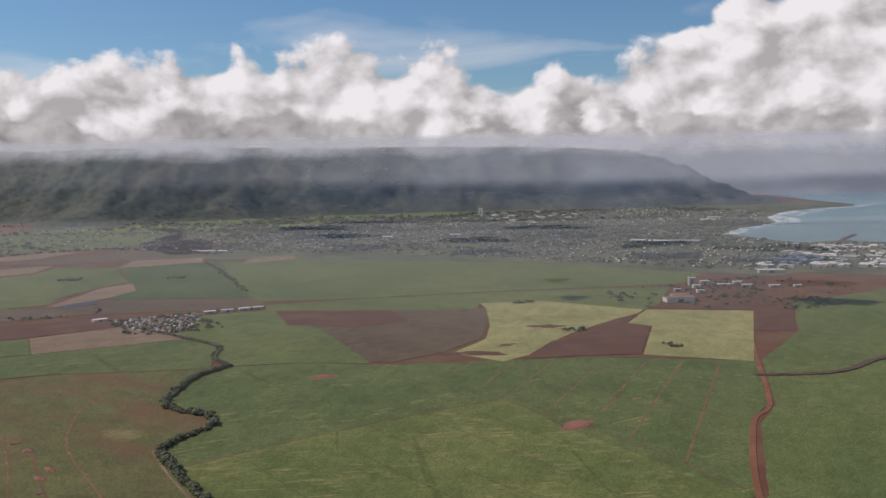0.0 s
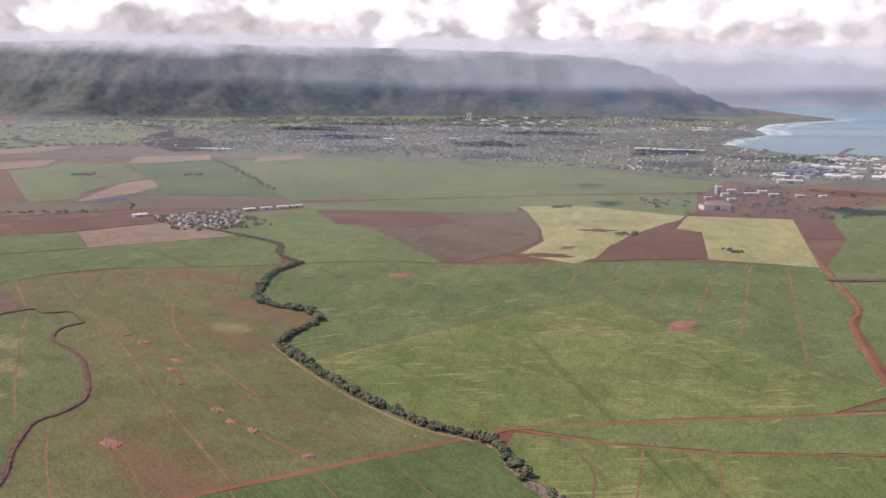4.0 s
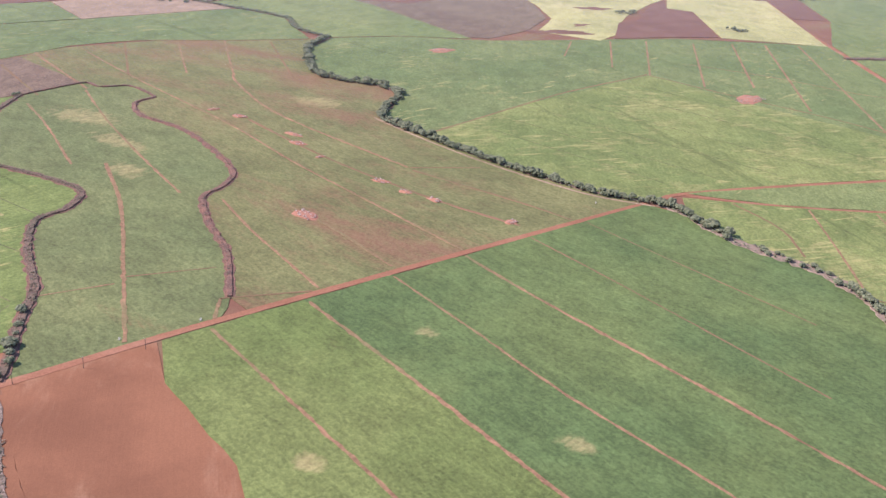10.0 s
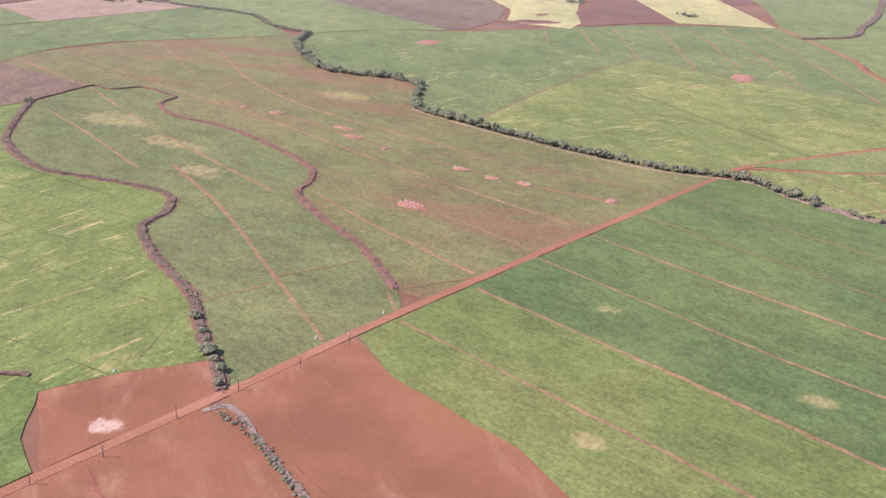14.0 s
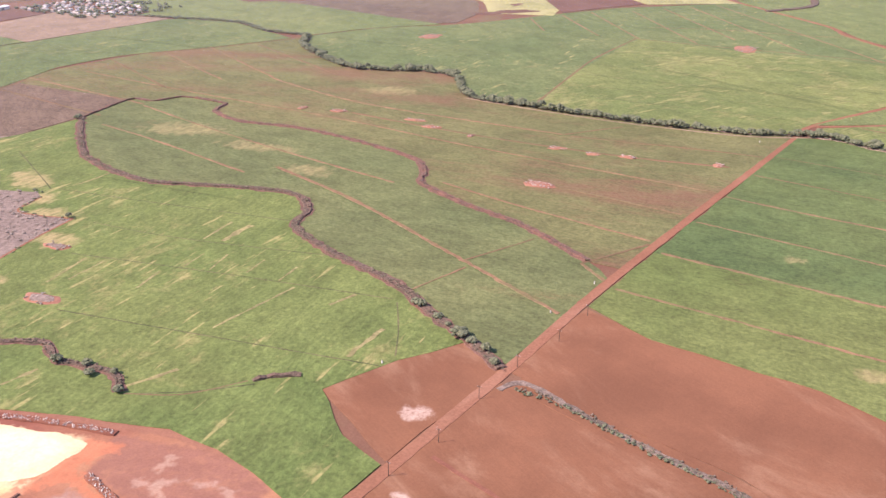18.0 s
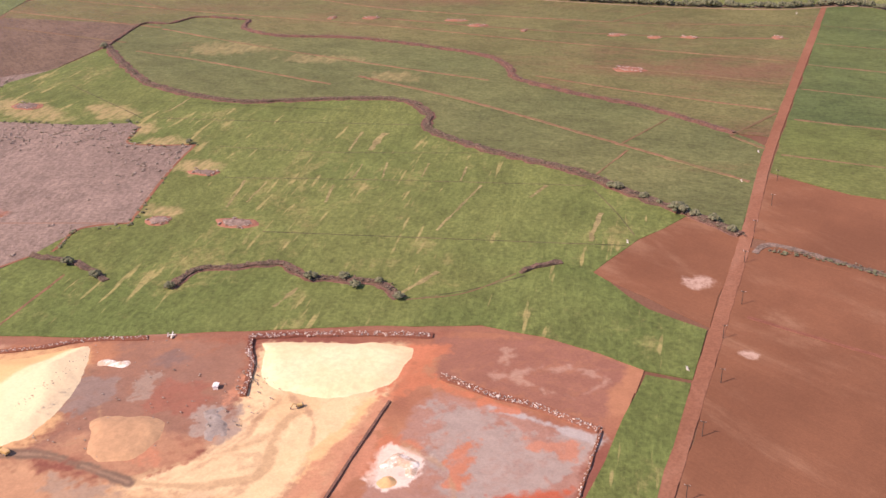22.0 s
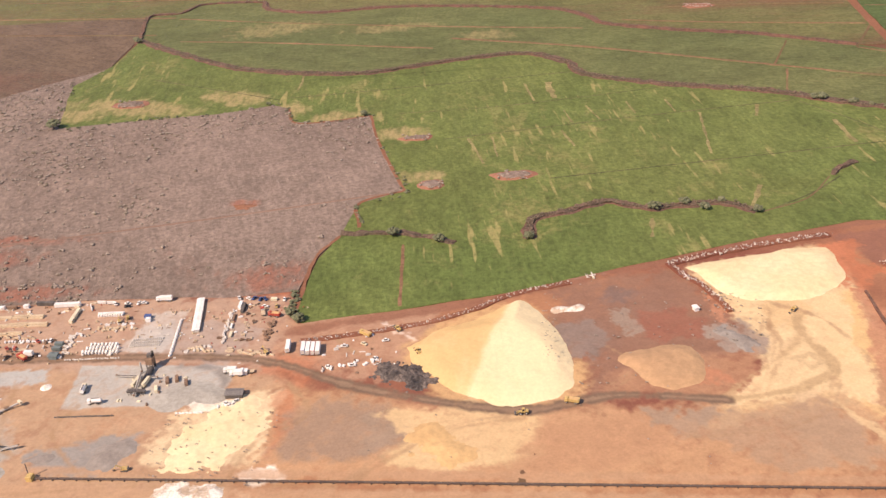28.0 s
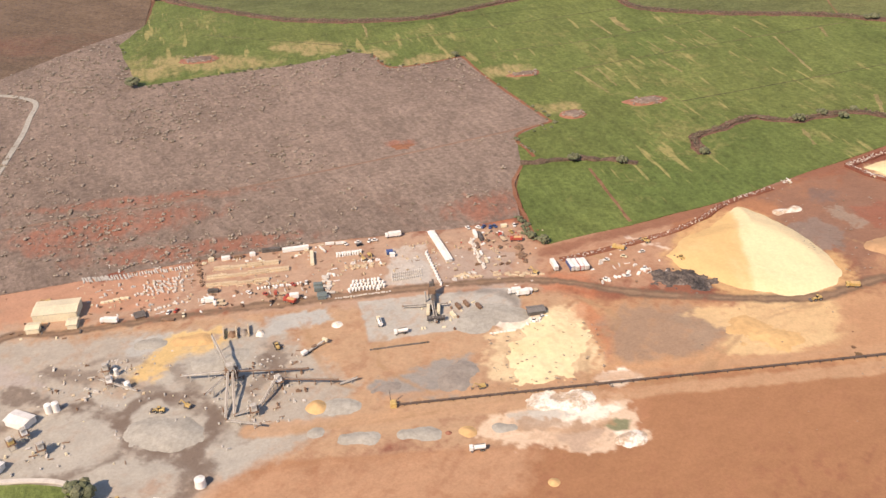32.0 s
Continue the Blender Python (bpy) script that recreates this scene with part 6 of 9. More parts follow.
M["dark_steel"] = plain("dark_dusty_steel", (0.15, 0.13, 0.115), (0.09, 0.08, 0.07), 1, 0.7, 0.0)
M["rust"] = plain("rusty_steel", (0.27, 0.17, 0.11), (0.18, 0.11, 0.075), 1, 0.8, 0.1)
M["dark_rust"] = plain("dark_rusty_steel", (0.14, 0.095, 0.072), (0.10, 0.07, 0.055), 1, 0.8)
M["white"] = plain("chalky_white_paint", (0.80, 0.78, 0.73), (0.70, 0.67, 0.61), 1, 0.6, grain=0.08)
M["cream"] = plain("cream_sheet_metal", (0.72, 0.64, 0.45), (0.64, 0.56, 0.40), 2, 0.55, grain=0.08)
M["concrete"] = plain("pale_concrete", (0.62, 0.58, 0.51), (0.52, 0.47, 0.41), 1, 0.9, grain=0.15)
M["timber"] = plain("pale_timber", (0.58, 0.46, 0.31), (0.48, 0.36, 0.24), 1, 0.9, grain=0.2)
M["black"] = plain("black_rubber", (0.03, 0.03, 0.03), (0.045, 0.04, 0.038), 1, 0.8)
M["glass"] = plain("dark_glass", (0.03, 0.035, 0.04), (0.02, 0.025, 0.03), 1, 0.1)
M["yellow"] = plain("machine_yellow", (0.56, 0.39, 0.15), (0.44, 0.30, 0.12), 1, 0.5)
M["red"] = plain("faded_red_paint", (0.45, 0.07, 0.05), (0.38, 0.09, 0.06), 1, 0.5)
M["blue"] = plain("deep_blue_paint", (0.06, 0.11, 0.28), (0.05, 0.09, 0.2), 1, 0.5)
M["teal"] = plain("grey_green_sheet", (0.17, 0.21, 0.20), (0.13, 0.16, 0.15), 1, 0.6)
M["grey_roof"] = plain("grey_roof_sheet", (0.22, 0.20, 0.18), (0.17, 0.155, 0.14), 1, 0.6)


def ridge_heap(name, crest, slope, mat, label, category="heap", grid=0.6, rough=0.35, flat=None, seed=0, z=0.1):
    """A heap tipped along a crest (x, y, height): slopes at rest, slumped and uneven; flat cuts its top level."""
    xs, ys, hs = (np.array([c[i] for c in crest], float) for i in range(3))
    if name == "gravel_heap":          # spread and driven over
        hs, slope, flat = hs * 0.6, slope * 0.6, flat and flat * 0.6
    reach = max(hs) / slope + 2
    X, Y = np.meshgrid(np.arange(xs.min() - reach, xs.max() + reach, grid), np.arange(ys.min() - reach, ys.max() + reach, grid), indexing="ij")
    Z = np.full(X.shape, -9.0)
    pts = [(xs[0], ys[0], hs[0])]
    for i in range(len(xs) - 1):
        k = max(2, int(math.hypot(xs[i + 1] - xs[i], ys[i + 1] - ys[i]) / 0.7))
        pts += [(xs[i] + (xs[i + 1] - xs[i]) * j / k, ys[i] + (ys[i + 1] - ys[i]) * j / k, hs[i] + (hs[i + 1] - hs[i]) * j / k) for j in range(1, k + 1)]
    warp = 1 + 0.7 * (fbm(X, Y, 6, 5, seed, 0.6) - 0.5)
    for x, y, h in pts:
        Z = np.maximum(Z, h - slope * warp * np.hypot(X - x, Y - y))
    if flat:
        Z = np.where(Z > flat, flat + (Z - flat) * 0.12, Z)
    Z = Z + rough * (fbm(X, Y, 2.6, 4, seed + 3) - 0.5) + rough * 1.2 * (fbm(X, Y, 7.0, 3, seed + 5) - 0.5)
    keep = Z > -0.5
    n, m = X.shape
    idx = np.arange(n * m).reshape(n, m)
    q = np.stack([idx[:-1, :-1], idx[1:, :-1], idx[1:, 1:], idx[:-1, 1:]], -1).reshape(-1, 4)
    q = q[keep.ravel()[q].all(1)]
    used, inv = np.unique(q, return_inverse=True)
    me = mesh_from(name, np.stack([X, Y, Z + z], -1).reshape(-1, 3)[used], inv.reshape(-1, 4).tolist(), mat, True)
    return tagged(centred(part(name, me)), label, category)


def tipped_heap(name, outline, peak, lean, slope, mat, label, category="heap", grid=0.5, rough=0.3, seed=0, z=0.1, ragged=0.1):
    """A heap within an outline: from its peak (x, y, height) it falls off by lean towards the rim, and ends in a slope at rest."""
    rim = [tuple(q) for q in curve_points([*outline, outline[0]], 2.0)]
    xs, ys = [p[0] for p in rim], [p[1] for p in rim]
    X, Y = np.meshgrid(np.arange(min(xs) - 3, max(xs) + 3, grid), np.arange(min(ys) - 3, max(ys) + 3, grid), indexing="ij")
    d = -poly_distance(X, Y, rim) + 3.0 * (fbm(X, Y, 9, 4, seed) - 0.5)
    far = np.hypot(X - peak[0], Y - peak[1])
    reach = max(math.hypot(x - peak[0], y - peak[1]) for x, y in outline)
    body = peak[2] * (1 - lean * far / reach)
    body = body + rough * (fbm(X, Y, 6, 4, seed + 3) - 0.5) * 1.6
    edge = slope * d
    Z = 0.5 * (body + edge) - np.sqrt(0.25 * (body - edge) ** 2 + 0.06)          # the top rounds into the slope
    Z = Z + ragged * (fbm(X, Y, 1.6, 3, seed + 5, 0.7) - 0.5)
    keep = Z > -0.5
    n, m = X.shape
    idx = np.arange(n * m).reshape(n, m)
    q = np.stack([idx[:-1, :-1], idx[1:, :-1], idx[1:, 1:], idx[:-1, 1:]], -1).reshape(-1, 4)
    q = q[keep.ravel()[q].all(1)]
    used, inv = np.unique(q, return_inverse=True)
    me = mesh_from(name, np.stack([X, Y, Z + z], -1).reshape(-1, 3)[used], inv.reshape(-1, 4).tolist(), mat, True)
    return tagged(centred(part(name, me)), label, category)


k = Net("two_tone_sand")
lean = k.n.new("ShaderNodeVectorMath")
lean.operation = "DOT_PRODUCT"
lean.inputs[1].default_value = (0.20, 0.98, 0)
k.l.new(k.geo.outputs["Position"], lean.inputs[0])
line = k.math("ADD", lean.outputs["Value"], k.math("MULTIPLY", k.noise(0.09, 5, 0.6, (0.4, 1, 1), 0, 0.4, 3), 9.0))
c = k.mix(k.step(line, 594.2, 597.2), (0.77, 0.63, 0.385), (0.65, 0.435, 0.205))
c = k.mix(k.step(k.noise(0.12, 5, 0.6, (0.35, 1, 1), 15, 0.5, 5), 0.5, 0.7, 0, 0.5), c, (0.70, 0.53, 0.29))
c = k.scale(c, k.step(k.noise(1.2, 4, 0.7, shift=6), 0.3, 0.7, 0.94, 1.06))
M["two_sand"] = k.done(c, 0.95, k.noise(1.5, 4, 0.7, shift=2), 0.08, spec=0.1)
tipped_heap("sand_pile", [(-334, 694), (-326, 686), (-318, 673), (-310, 664), (-319, 657), (-329, 652.5), (-341, 649.5), (-351, 651), (-356.5, 657), (-357, 668), (-353, 679), (-344, 688)], (-316, 664, 3.4), 0.74, 0.34, M["two_sand"], "large sand pile, pale yellow with one orange flank", "sand pile")
tipped_heap("sand_pile", [(-339, 640), (-335, 637), (-331, 622), (-338, 618), (-348, 620), (-349, 631)], (-336, 628, 1.5), 0.3, 0.35, M["dull_sand"], "low flat-topped orange sand pile", "sand pile", seed=3)
tipped_heap("sand_terrace", [(-291.5, 618), (-285.5, 601), (-278.5, 578), (-282, 573.5), (-296, 573), (-303, 577), (-309, 586), (-311, 600), (-309, 607), (-300, 613)], (-287, 595, 1.3), 0.1, 0.3, M["sand"], "flat terrace of pale yellow sand", "sand terrace", rough=0.12, seed=4)
tipped_heap("asphalt_heap", [(-352, 695), (-345, 701), (-340, 697), (-342, 688), (-348, 683), (-353, 685)], (-345, 691, 1.0), 0.5, 0.3, M["asphalt_heap"], "black heap of broken asphalt", "heap", 0.3, 1.2, seed=5, ragged=1.6)
ridge_heap("coral_heap", [(-328, 561, 0.8), (-325, 559, 1.1), (-326, 555, 0.9), (-329, 554, 0.7)], 0.5, M["chalk"], "white ring of crushed coral on red soil", "heap", 0.35, 0.4, seed=6)
ridge_heap("earth_heap", [(-333, 558, 1.1)], 0.5, M["tan_sand"], "small brown heap inside the white ring", "heap", 0.35, 0.3, seed=7)
ridge_heap("coral_heap", [(-315.5, 654, 0.7), (-314.5, 648, 0.7)], 0.35, M["chalk"], "flat white heap of crushed coral", "heap", 0.35, 0.4, seed=8)
ridge_heap("earth_heap", [(-342, 538, 0.9), (-343, 534, 0.9)], 0.3, M["tan_sand"], "low pale brown earth heap", "heap", 0.4, 0.3, seed=9)
ridge_heap("gravel_heap", [(-326, 610, 1.0), (-330, 606, 1.2)], 0.3, M["dark_gravel"], "grey heap of coarse quarry gravel", "heap", 0.4, 0.8, seed=10)
ridge_heap("gravel_heap", [(-387, 823, 1.6), (-389, 816, 1.8)], 0.30, M["gravel"], "broad grey gravel heap with a slumped edge", "heap", 0.4, 0.25, 1.2, 11)
ridge_heap("gravel_heap", [(-380, 755, 1.5), (-376, 752, 1.3)], 0.27, M["dark_gravel"], "dark grey gravel heap", "heap", 0.4, 0.25, 1.0, 12)
ridge_heap("gravel_heap", [(-380, 769, 0.9), (-381, 773, 0.7)], 0.26, M["dark_gravel"], "low dark grey gravel heap", "heap", 0.4, 0.25, 0.7, 13)
ridge_heap("gravel_heap", [(-385, 782, 1.1), (-385, 779, 1.1)], 0.34, M["gravel"], "round grey gravel heap", "heap", 0.4, 0.2, 0.8, 14)
ridge_heap("sand_pile", [(-384.5, 786, 1.3)], 0.5, M["tan_sand"], "small yellow sand pile", "sand pile", 0.35, 0.2, seed=15)
ridge_heap("gravel_heap", [(-393, 786, 0.8)], 0.35, M["gravel"], "small blue-grey gravel heap", "heap", 0.35, 0.2, seed=16)
ridge_heap("gravel_heap", [(-396, 779, 1.0), (-396, 774, 1.0)], 0.33, M["gravel"], "flat grey gravel heap", "heap", 0.4, 0.25, 0.8, 17)
ridge_heap("gravel_heap", [(-396, 767, 0.8), (-396.5, 761, 0.8)], 0.3, M["gravel"], "flat grey-brown gravel heap", "heap", 0.4, 0.25, 0.7, 18)
ridge_heap("sand_pile", [(-397, 753.5, 0.8)], 0.36, M["tan_sand"], "small orange sand pile", "sand pile", 0.35, 0.2, seed=19)
ridge_heap("red_heap", [(-396.8, 757.8, 0.6)], 0.6, M["red_heap"], "small dark red clay heap", "heap", 0.3, 0.2, seed=20)
ridge_heap("gravel_heap", [(-397, 747, 0.7), (-397, 744, 0.6)], 0.3, M["gravel"], "small pale grey gravel heap", "heap", 0.35, 0.2, seed=21)
ridge_heap("coral_heap", [(-390.5, 738, 0.5), (-390.5, 728, 0.7)], 0.2, M["chalk"], "white heap of coral rubble with grey streaks", "heap", 0.35, 0.8, seed=22)
ridge_heap("coral_heap", [(-403.5, 721.5, 0.7), (-403.5, 719, 0.7)], 0.3, M["chalk"], "bright white coral heap at the field corner", "heap", 0.3, 0.5, seed=32)
ridge_heap("coral_heap", [(-353.3, 781.7, 0.8)], 0.45, M["chalk"], "small white heap beside the yard", "heap", 0.3, 0.2, seed=23)
ridge_heap("gravel_heap", [(-355, 826, 1.0), (-355, 829, 0.9)], 0.33, M["gravel"], "flat grey gravel heap beside the haul road", "heap", 0.4, 0.2, 0.8, 24)
ridge_heap("sand_pile", [(-355, 815, 1.0), (-355, 820, 0.8)], 0.3, M["tan_sand"], "yellow sand heap behind a timber bay", "sand pile", 0.4, 0.2, 0.8, 25)
ridge_heap("gravel_heap", [(-366, 812, 1.2), (-363, 806, 1.0)], 0.27, M["gravel"], "wide blue-grey gravel heap", "heap", 0.4, 0.2, 0.9, 26)
ridge_heap("sand_pile", [(-414, 738.5, 0.7)], 0.5, M["tan_sand"], "small pale sand pile on bare soil", "sand pile", 0.3, 0.15, seed=27)
ridge_heap("sand_bank", [(-360, 728, 0.6), (-368, 730, 0.9), (-376, 735, 0.8)], 0.10, M["sand"], "broad sloping bank of pale sand", "sand pile", 0.5, 0.5, seed=28)
ridge_heap("sand_bank", [(-369, 683, 0.55), (-375, 676, 0.6)], 0.11, M["tan_sand"], "low drift of orange sand", "sand pile", 0.5, 0.5, seed=29)
ridge_heap("gravel_heap", [(-357, 748, 0.9), (-354, 742, 0.9), (-356, 737, 0.7)], 0.16, M["gravel"], "smooth grey gravel heap on the plant yard", "heap", 0.4, 0.12, 0.8, 30)

STONES = []
for i in range(6):
    bm = bmesh.new()
    bmesh.ops.create_icosphere(bm, subdivisions=1, radius=0.5)
    for v in bm.verts:
        v.co *= 0.75 + 0.5 * random.Random(i * 50 + v.index).random()
        v.co.z *= 0.75
    me = bpy.data.meshes.new("stone")
    bm.to_mesh(me)
    bm.free()
    me.materials.append(M["stone"])
    STONES.append(me)


def stone_wall(pts, width, height, label, per_metre, seed, lo=0.5, hi=1.1, smooth=True):
    """A bank of earth with broken stones heaped along it."""
    r = random.Random(seed)
    wall = strip("rock_wall", pts, width, height, M["soil"], label, "rock wall", 0.2, 1.5, 0.3, True)
    base = wall.location
    line = curve_points(pts, 1.0 / per_metre)
    for p in line:
        s = r.uniform(lo, hi)
        o = part("stone", STONES[r.randrange(6)], None, wall)
        o.matrix_basis = Matrix.LocRotScale((p.x - base.x + r.uniform(-0.4, 0.4) * width, p.y - base.y + r.uniform(-0.4, 0.4) * width, height - base.z + 0.1 + r.uniform(-0.1, 0.15)), Euler((r.random() * 3, r.random() * 3, r.random() * 3)), (s, s * r.uniform(0.6, 1.0), s))
    return wall


stone_wall([(-290, 621), (-285, 609.9), (-279.4, 595.2), (-275.4, 583.3), (-272, 572)], 2.8, 0.7, "long bank of pale broken stone above the sand terrace", 5.0, 1, 0.3, 0.7)
stone_wall([(-290, 562), (-293.5, 547.4), (-294.6, 534.1), (-298.5, 517)], 2.6, 0.7, "long bank of grey broken stone below bare soil", 5.4, 2, 0.3, 0.7)
stone_wall([(-290, 621.5), (-297, 618), (-302.7, 613.5), (-316, 608)], 1.8, 0.9, "dark bank of rock beside the sand", 4.0, 3, 0.3, 0.7)
stone_wall([(-298.5, 516.5), (-314, 516), (-328, 515.6), (-350, 515)], 0.9, 0.6, "thin line of stones along the cane strip", 1.6, 4, 0.3, 0.7)
stone_wall([(-332, 721), (-328, 706), (-322.5, 689), (-315.6, 676.7), (-307, 665), (-301, 650)], 2.2, 0.5, "low bank of rubble below the cane field", 3.6, 5, 0.25, 0.65)
strip("trench_bank", [(-305, 570.6), (-328, 569.8), (-359, 568.2), (-385, 567)], 0.8, 0.6, M["gully_soil"], "straight dark earth bank between sand and clay", "bank", 0.1, 1.5, 0.2)


# ---- quarry: machines, vehicles and buildings ----
def wheel_set(parent, xs, y, r, w=0.16):
    for x in xs:
        for s in (-1, 1):
            m = Matrix.Translation((x, s * y, r)) @ Matrix.Rotation(radians(90), 4, "X") @ Matrix.Translation((0, 0, -w / 2))
            wheel = tube("wheel", r, w, M["black"], parent, m, 10)
            tube("rim", r * 0.5, w + 0.03, M["steel"], wheel, m @ Matrix.Translation((0, 0, -0.015)), 8)


def trailer(x, y, turn, length=5.2, paint="white", label="long white box trailer parked on the yard", group="parked trailers"):
    t = empty("box_trailer", label, "trailer", pose(x, y, 0.25, 0, 0, turn), group)
    box("box", (length, 1.15, 1.25), M[paint], t, (0, 0, 0.52), bevel=0.04)
    box("roof", (length - 0.1, 1.05, 0.05), M["white"], t, (0, 0, 1.77), label="pale roof sheet")
    box("chassis", (length * 0.96, 0.5, 0.16), M["dark_steel"], t, (0, 0, 0.36))
    box("door", (0.04, 1.0, 1.1), M["steel"], t, (-length / 2 - 0.02, 0, 0.58))
    box("landing_leg", (0.1, 0.7, 0.4), M["dark_steel"], t, (length * 0.3, 0, 0))
    wheel_set(t, (-length * 0.38, -length * 0.26), 0.5, 0.22)
    return t


def truck(x, y, turn, kind="box", paint="white", label="white truck with a box body parked on the yard", length=3.6):
    t = empty("truck", label, "truck", pose(x, y, 0.25, 0, 0, turn), "trucks in the quarry")
    cab = box("cab", (0.85, 1.05, 1.05), M[paint], t, (length / 2 - 0.45, 0, 0.35), bevel=0.1)
    box("windscreen", (0.04, 0.85, 0.4), M["glass"], cab, (length / 2 - 0.01, 0, 0.85))
    box("chassis", (length, 0.45, 0.15), M["dark_steel"], t, (0, 0, 0.3))
    if kind == "box":
        box("body", (length - 1.0, 1.15, 1.15), M["white"], t, (-0.5, 0, 0.45), bevel=0.03)
    elif kind == "tank":
        m = Matrix.Translation((-length / 2, 0, 1.0)) @ Matrix.Rotation(radians(90), 4, "Y")
        tube("tank", 0.55, length - 1.05, M["white"], t, m, 14)
        box("walkway", (length - 1.2, 0.25, 0.06), M["dark_steel"], t, (-0.5, 0, 1.54))
    elif kind == "flat":
        box("bed", (length - 1.0, 1.1, 0.12), M["timber"], t, (-0.5, 0, 0.45))
        box("headboard", (0.08, 1.1, 0.5), M["steel"], t, (length / 2 - 0.95, 0, 0.5))
    else:
        bed = bmesh.new()
        v = box_bm(bed, (length - 1.0, 1.2, 0.75), (-0.5, 0, 0.5))
        for q in v:
            if q.co.z > 1.0:
                q.co.x *= 1.08
                q.co.y *= 1.12
        part("tipper_body", bed, M[paint], t)
        box("load", (length - 1.25, 1.0, 0.1), M["tan_sand"], t, (-0.5, 0, 1.22))
    wheel_set(t, (length / 2 - 0.5, -length * 0.22, -length * 0.36), 0.5, 0.24)
    return t


def car(x, y, turn, paint="white", label="small white pickup parked on red soil"):
    t = empty("car", label, "car", pose(x, y, 0.25, 0, 0, turn), "cars in the yard")
    bm = bmesh.new()
    box_bm(bm, (1.9, 0.8, 0.34), (0, 0, 0.2))
    bmesh.ops.bevel(bm, geom=bm.edges[:], offset=0.08, segments=2, affect="EDGES")
    part("body", bm, M[paint], t)
    bm = bmesh.new()
    for q in box_bm(bm, (0.95, 0.72, 0.3), (0.1, 0, 0.52)):
        if q.co.z > 0.7:
            q.co.x = 0.1 + (q.co.x - 0.1) * 0.7
            q.co.y *= 0.85
    part("cabin", bm, M["glass"], t)
    box("roof", (0.64, 0.58, 0.03), M[paint], t, (0.1, 0, 0.82))
    wheel_set(t, (-0.6, 0.6), 0.36, 0.16, 0.12)
    return t


def container(x, y, turn, paint, size=(2.7, 1.1, 1.15), label="steel shipping container standing on the yard"):
    t = empty("container", label, "container", pose(x, y, 0.2, 0, 0, turn), "containers on the yard")
    box("body", size, M[paint], t, (0, 0, 0.06), bevel=0.02)
    box("base_frame", (size[0] + 0.02, size[1] + 0.02, 0.08), M["dark_steel"], t)
    for s in (-1, 1):
        box("door", (0.03, size[1] * 0.46, size[2] * 0.85), M["steel"], t, (size[0] / 2 + 0.015, s * size[1] * 0.24, 0.14))
    bm = bmesh.new()
    n = int(size[0] / 0.22)
    for i in range(n):
        for s in (-1, 1):
            box_bm(bm, (0.09, 0.03, size[2] * 0.86), (-size[0] / 2 + 0.15 + i * 0.22, s * (size[1] / 2 + 0.012), 0.14))
    part("wall_ribs", bm, M[paint], t)
    return t


def excavator(x, y, turn, arm=35, label="yellow tracked excavator at work on the quarry floor", scale=1.0, paint="yellow"):
    t = empty("excavator", label, "excavator", pose(x, y, 0.3, 0, 0, turn), "quarry machines")
    t.scale = (scale,) * 3
    for s in (-1, 1):
        bm = bmesh.new()
        box_bm(bm, (1.9, 0.32, 0.4), (0, s * 0.5, 0))
        bmesh.ops.bevel(bm, geom=[e for e in bm.edges if abs(e.verts[0].co.y - e.verts[1].co.y) > 0.1], offset=0.16, segments=3, affect="EDGES")
        part("track", bm, M["dark_steel"], t)
    box("upper_body", (1.5, 1.1, 0.55), M[paint], t, (-0.25, 0, 0.5), bevel=0.06)
    cab = box("cab", (0.6, 0.45, 0.62), M[paint], t, (0.35, 0.3, 0.6), bevel=0.05)
    box("cab_window", (0.5, 0.47, 0.3), M["glass"], cab, (0.38, 0.3, 0.85))
    box("counterweight", (0.35, 1.05, 0.5), M["dark_steel"], t, (-1.05, 0, 0.5))
    box("boom", (2.1, 0.2, 0.24), M[paint], t, (1.1, -0.1, 1.25), 0, -arm)
    box("stick", (1.3, 0.16, 0.18), M[paint], t, (2.25, -0.1, 1.05), 0, arm + 25)
    box("bucket", (0.4, 0.5, 0.4), M["dark_steel"], t, (2.65, -0.1, 0.25), 0, 20)
    return t


def loader(x, y, turn, label="yellow wheel loader on the haul road"):
    t = empty("wheel_loader", label, "wheel loader", pose(x, y, 0.3, 0, 0, turn), "quarry machines")
    box("rear_body", (1.2, 0.8, 0.6), M["yellow"], t, (-0.7, 0, 0.4), bevel=0.06)
    box("front_frame", (0.8, 0.6, 0.4), M["yellow"], t, (0.5, 0, 0.35), bevel=0.04)
    cab = box("cab", (0.6, 0.65, 0.55), M["glass"], t, (-0.1, 0, 0.85))
    box("cab_roof", (0.66, 0.7, 0.06), M["yellow"], cab, (-0.1, 0, 1.4))
    for s in (-1, 1):
        box("lift_arm", (1.2, 0.1, 0.14), M["yellow"], t, (1.1, s * 0.28, 0.5), 0, 12)
    box("bucket", (0.5, 1.2, 0.45), M["dark_steel"], t, (1.75, 0, 0.12), bevel=0.05)
    wheel_set(t, (-0.75, 0.65), 0.48, 0.36, 0.26)
    return t


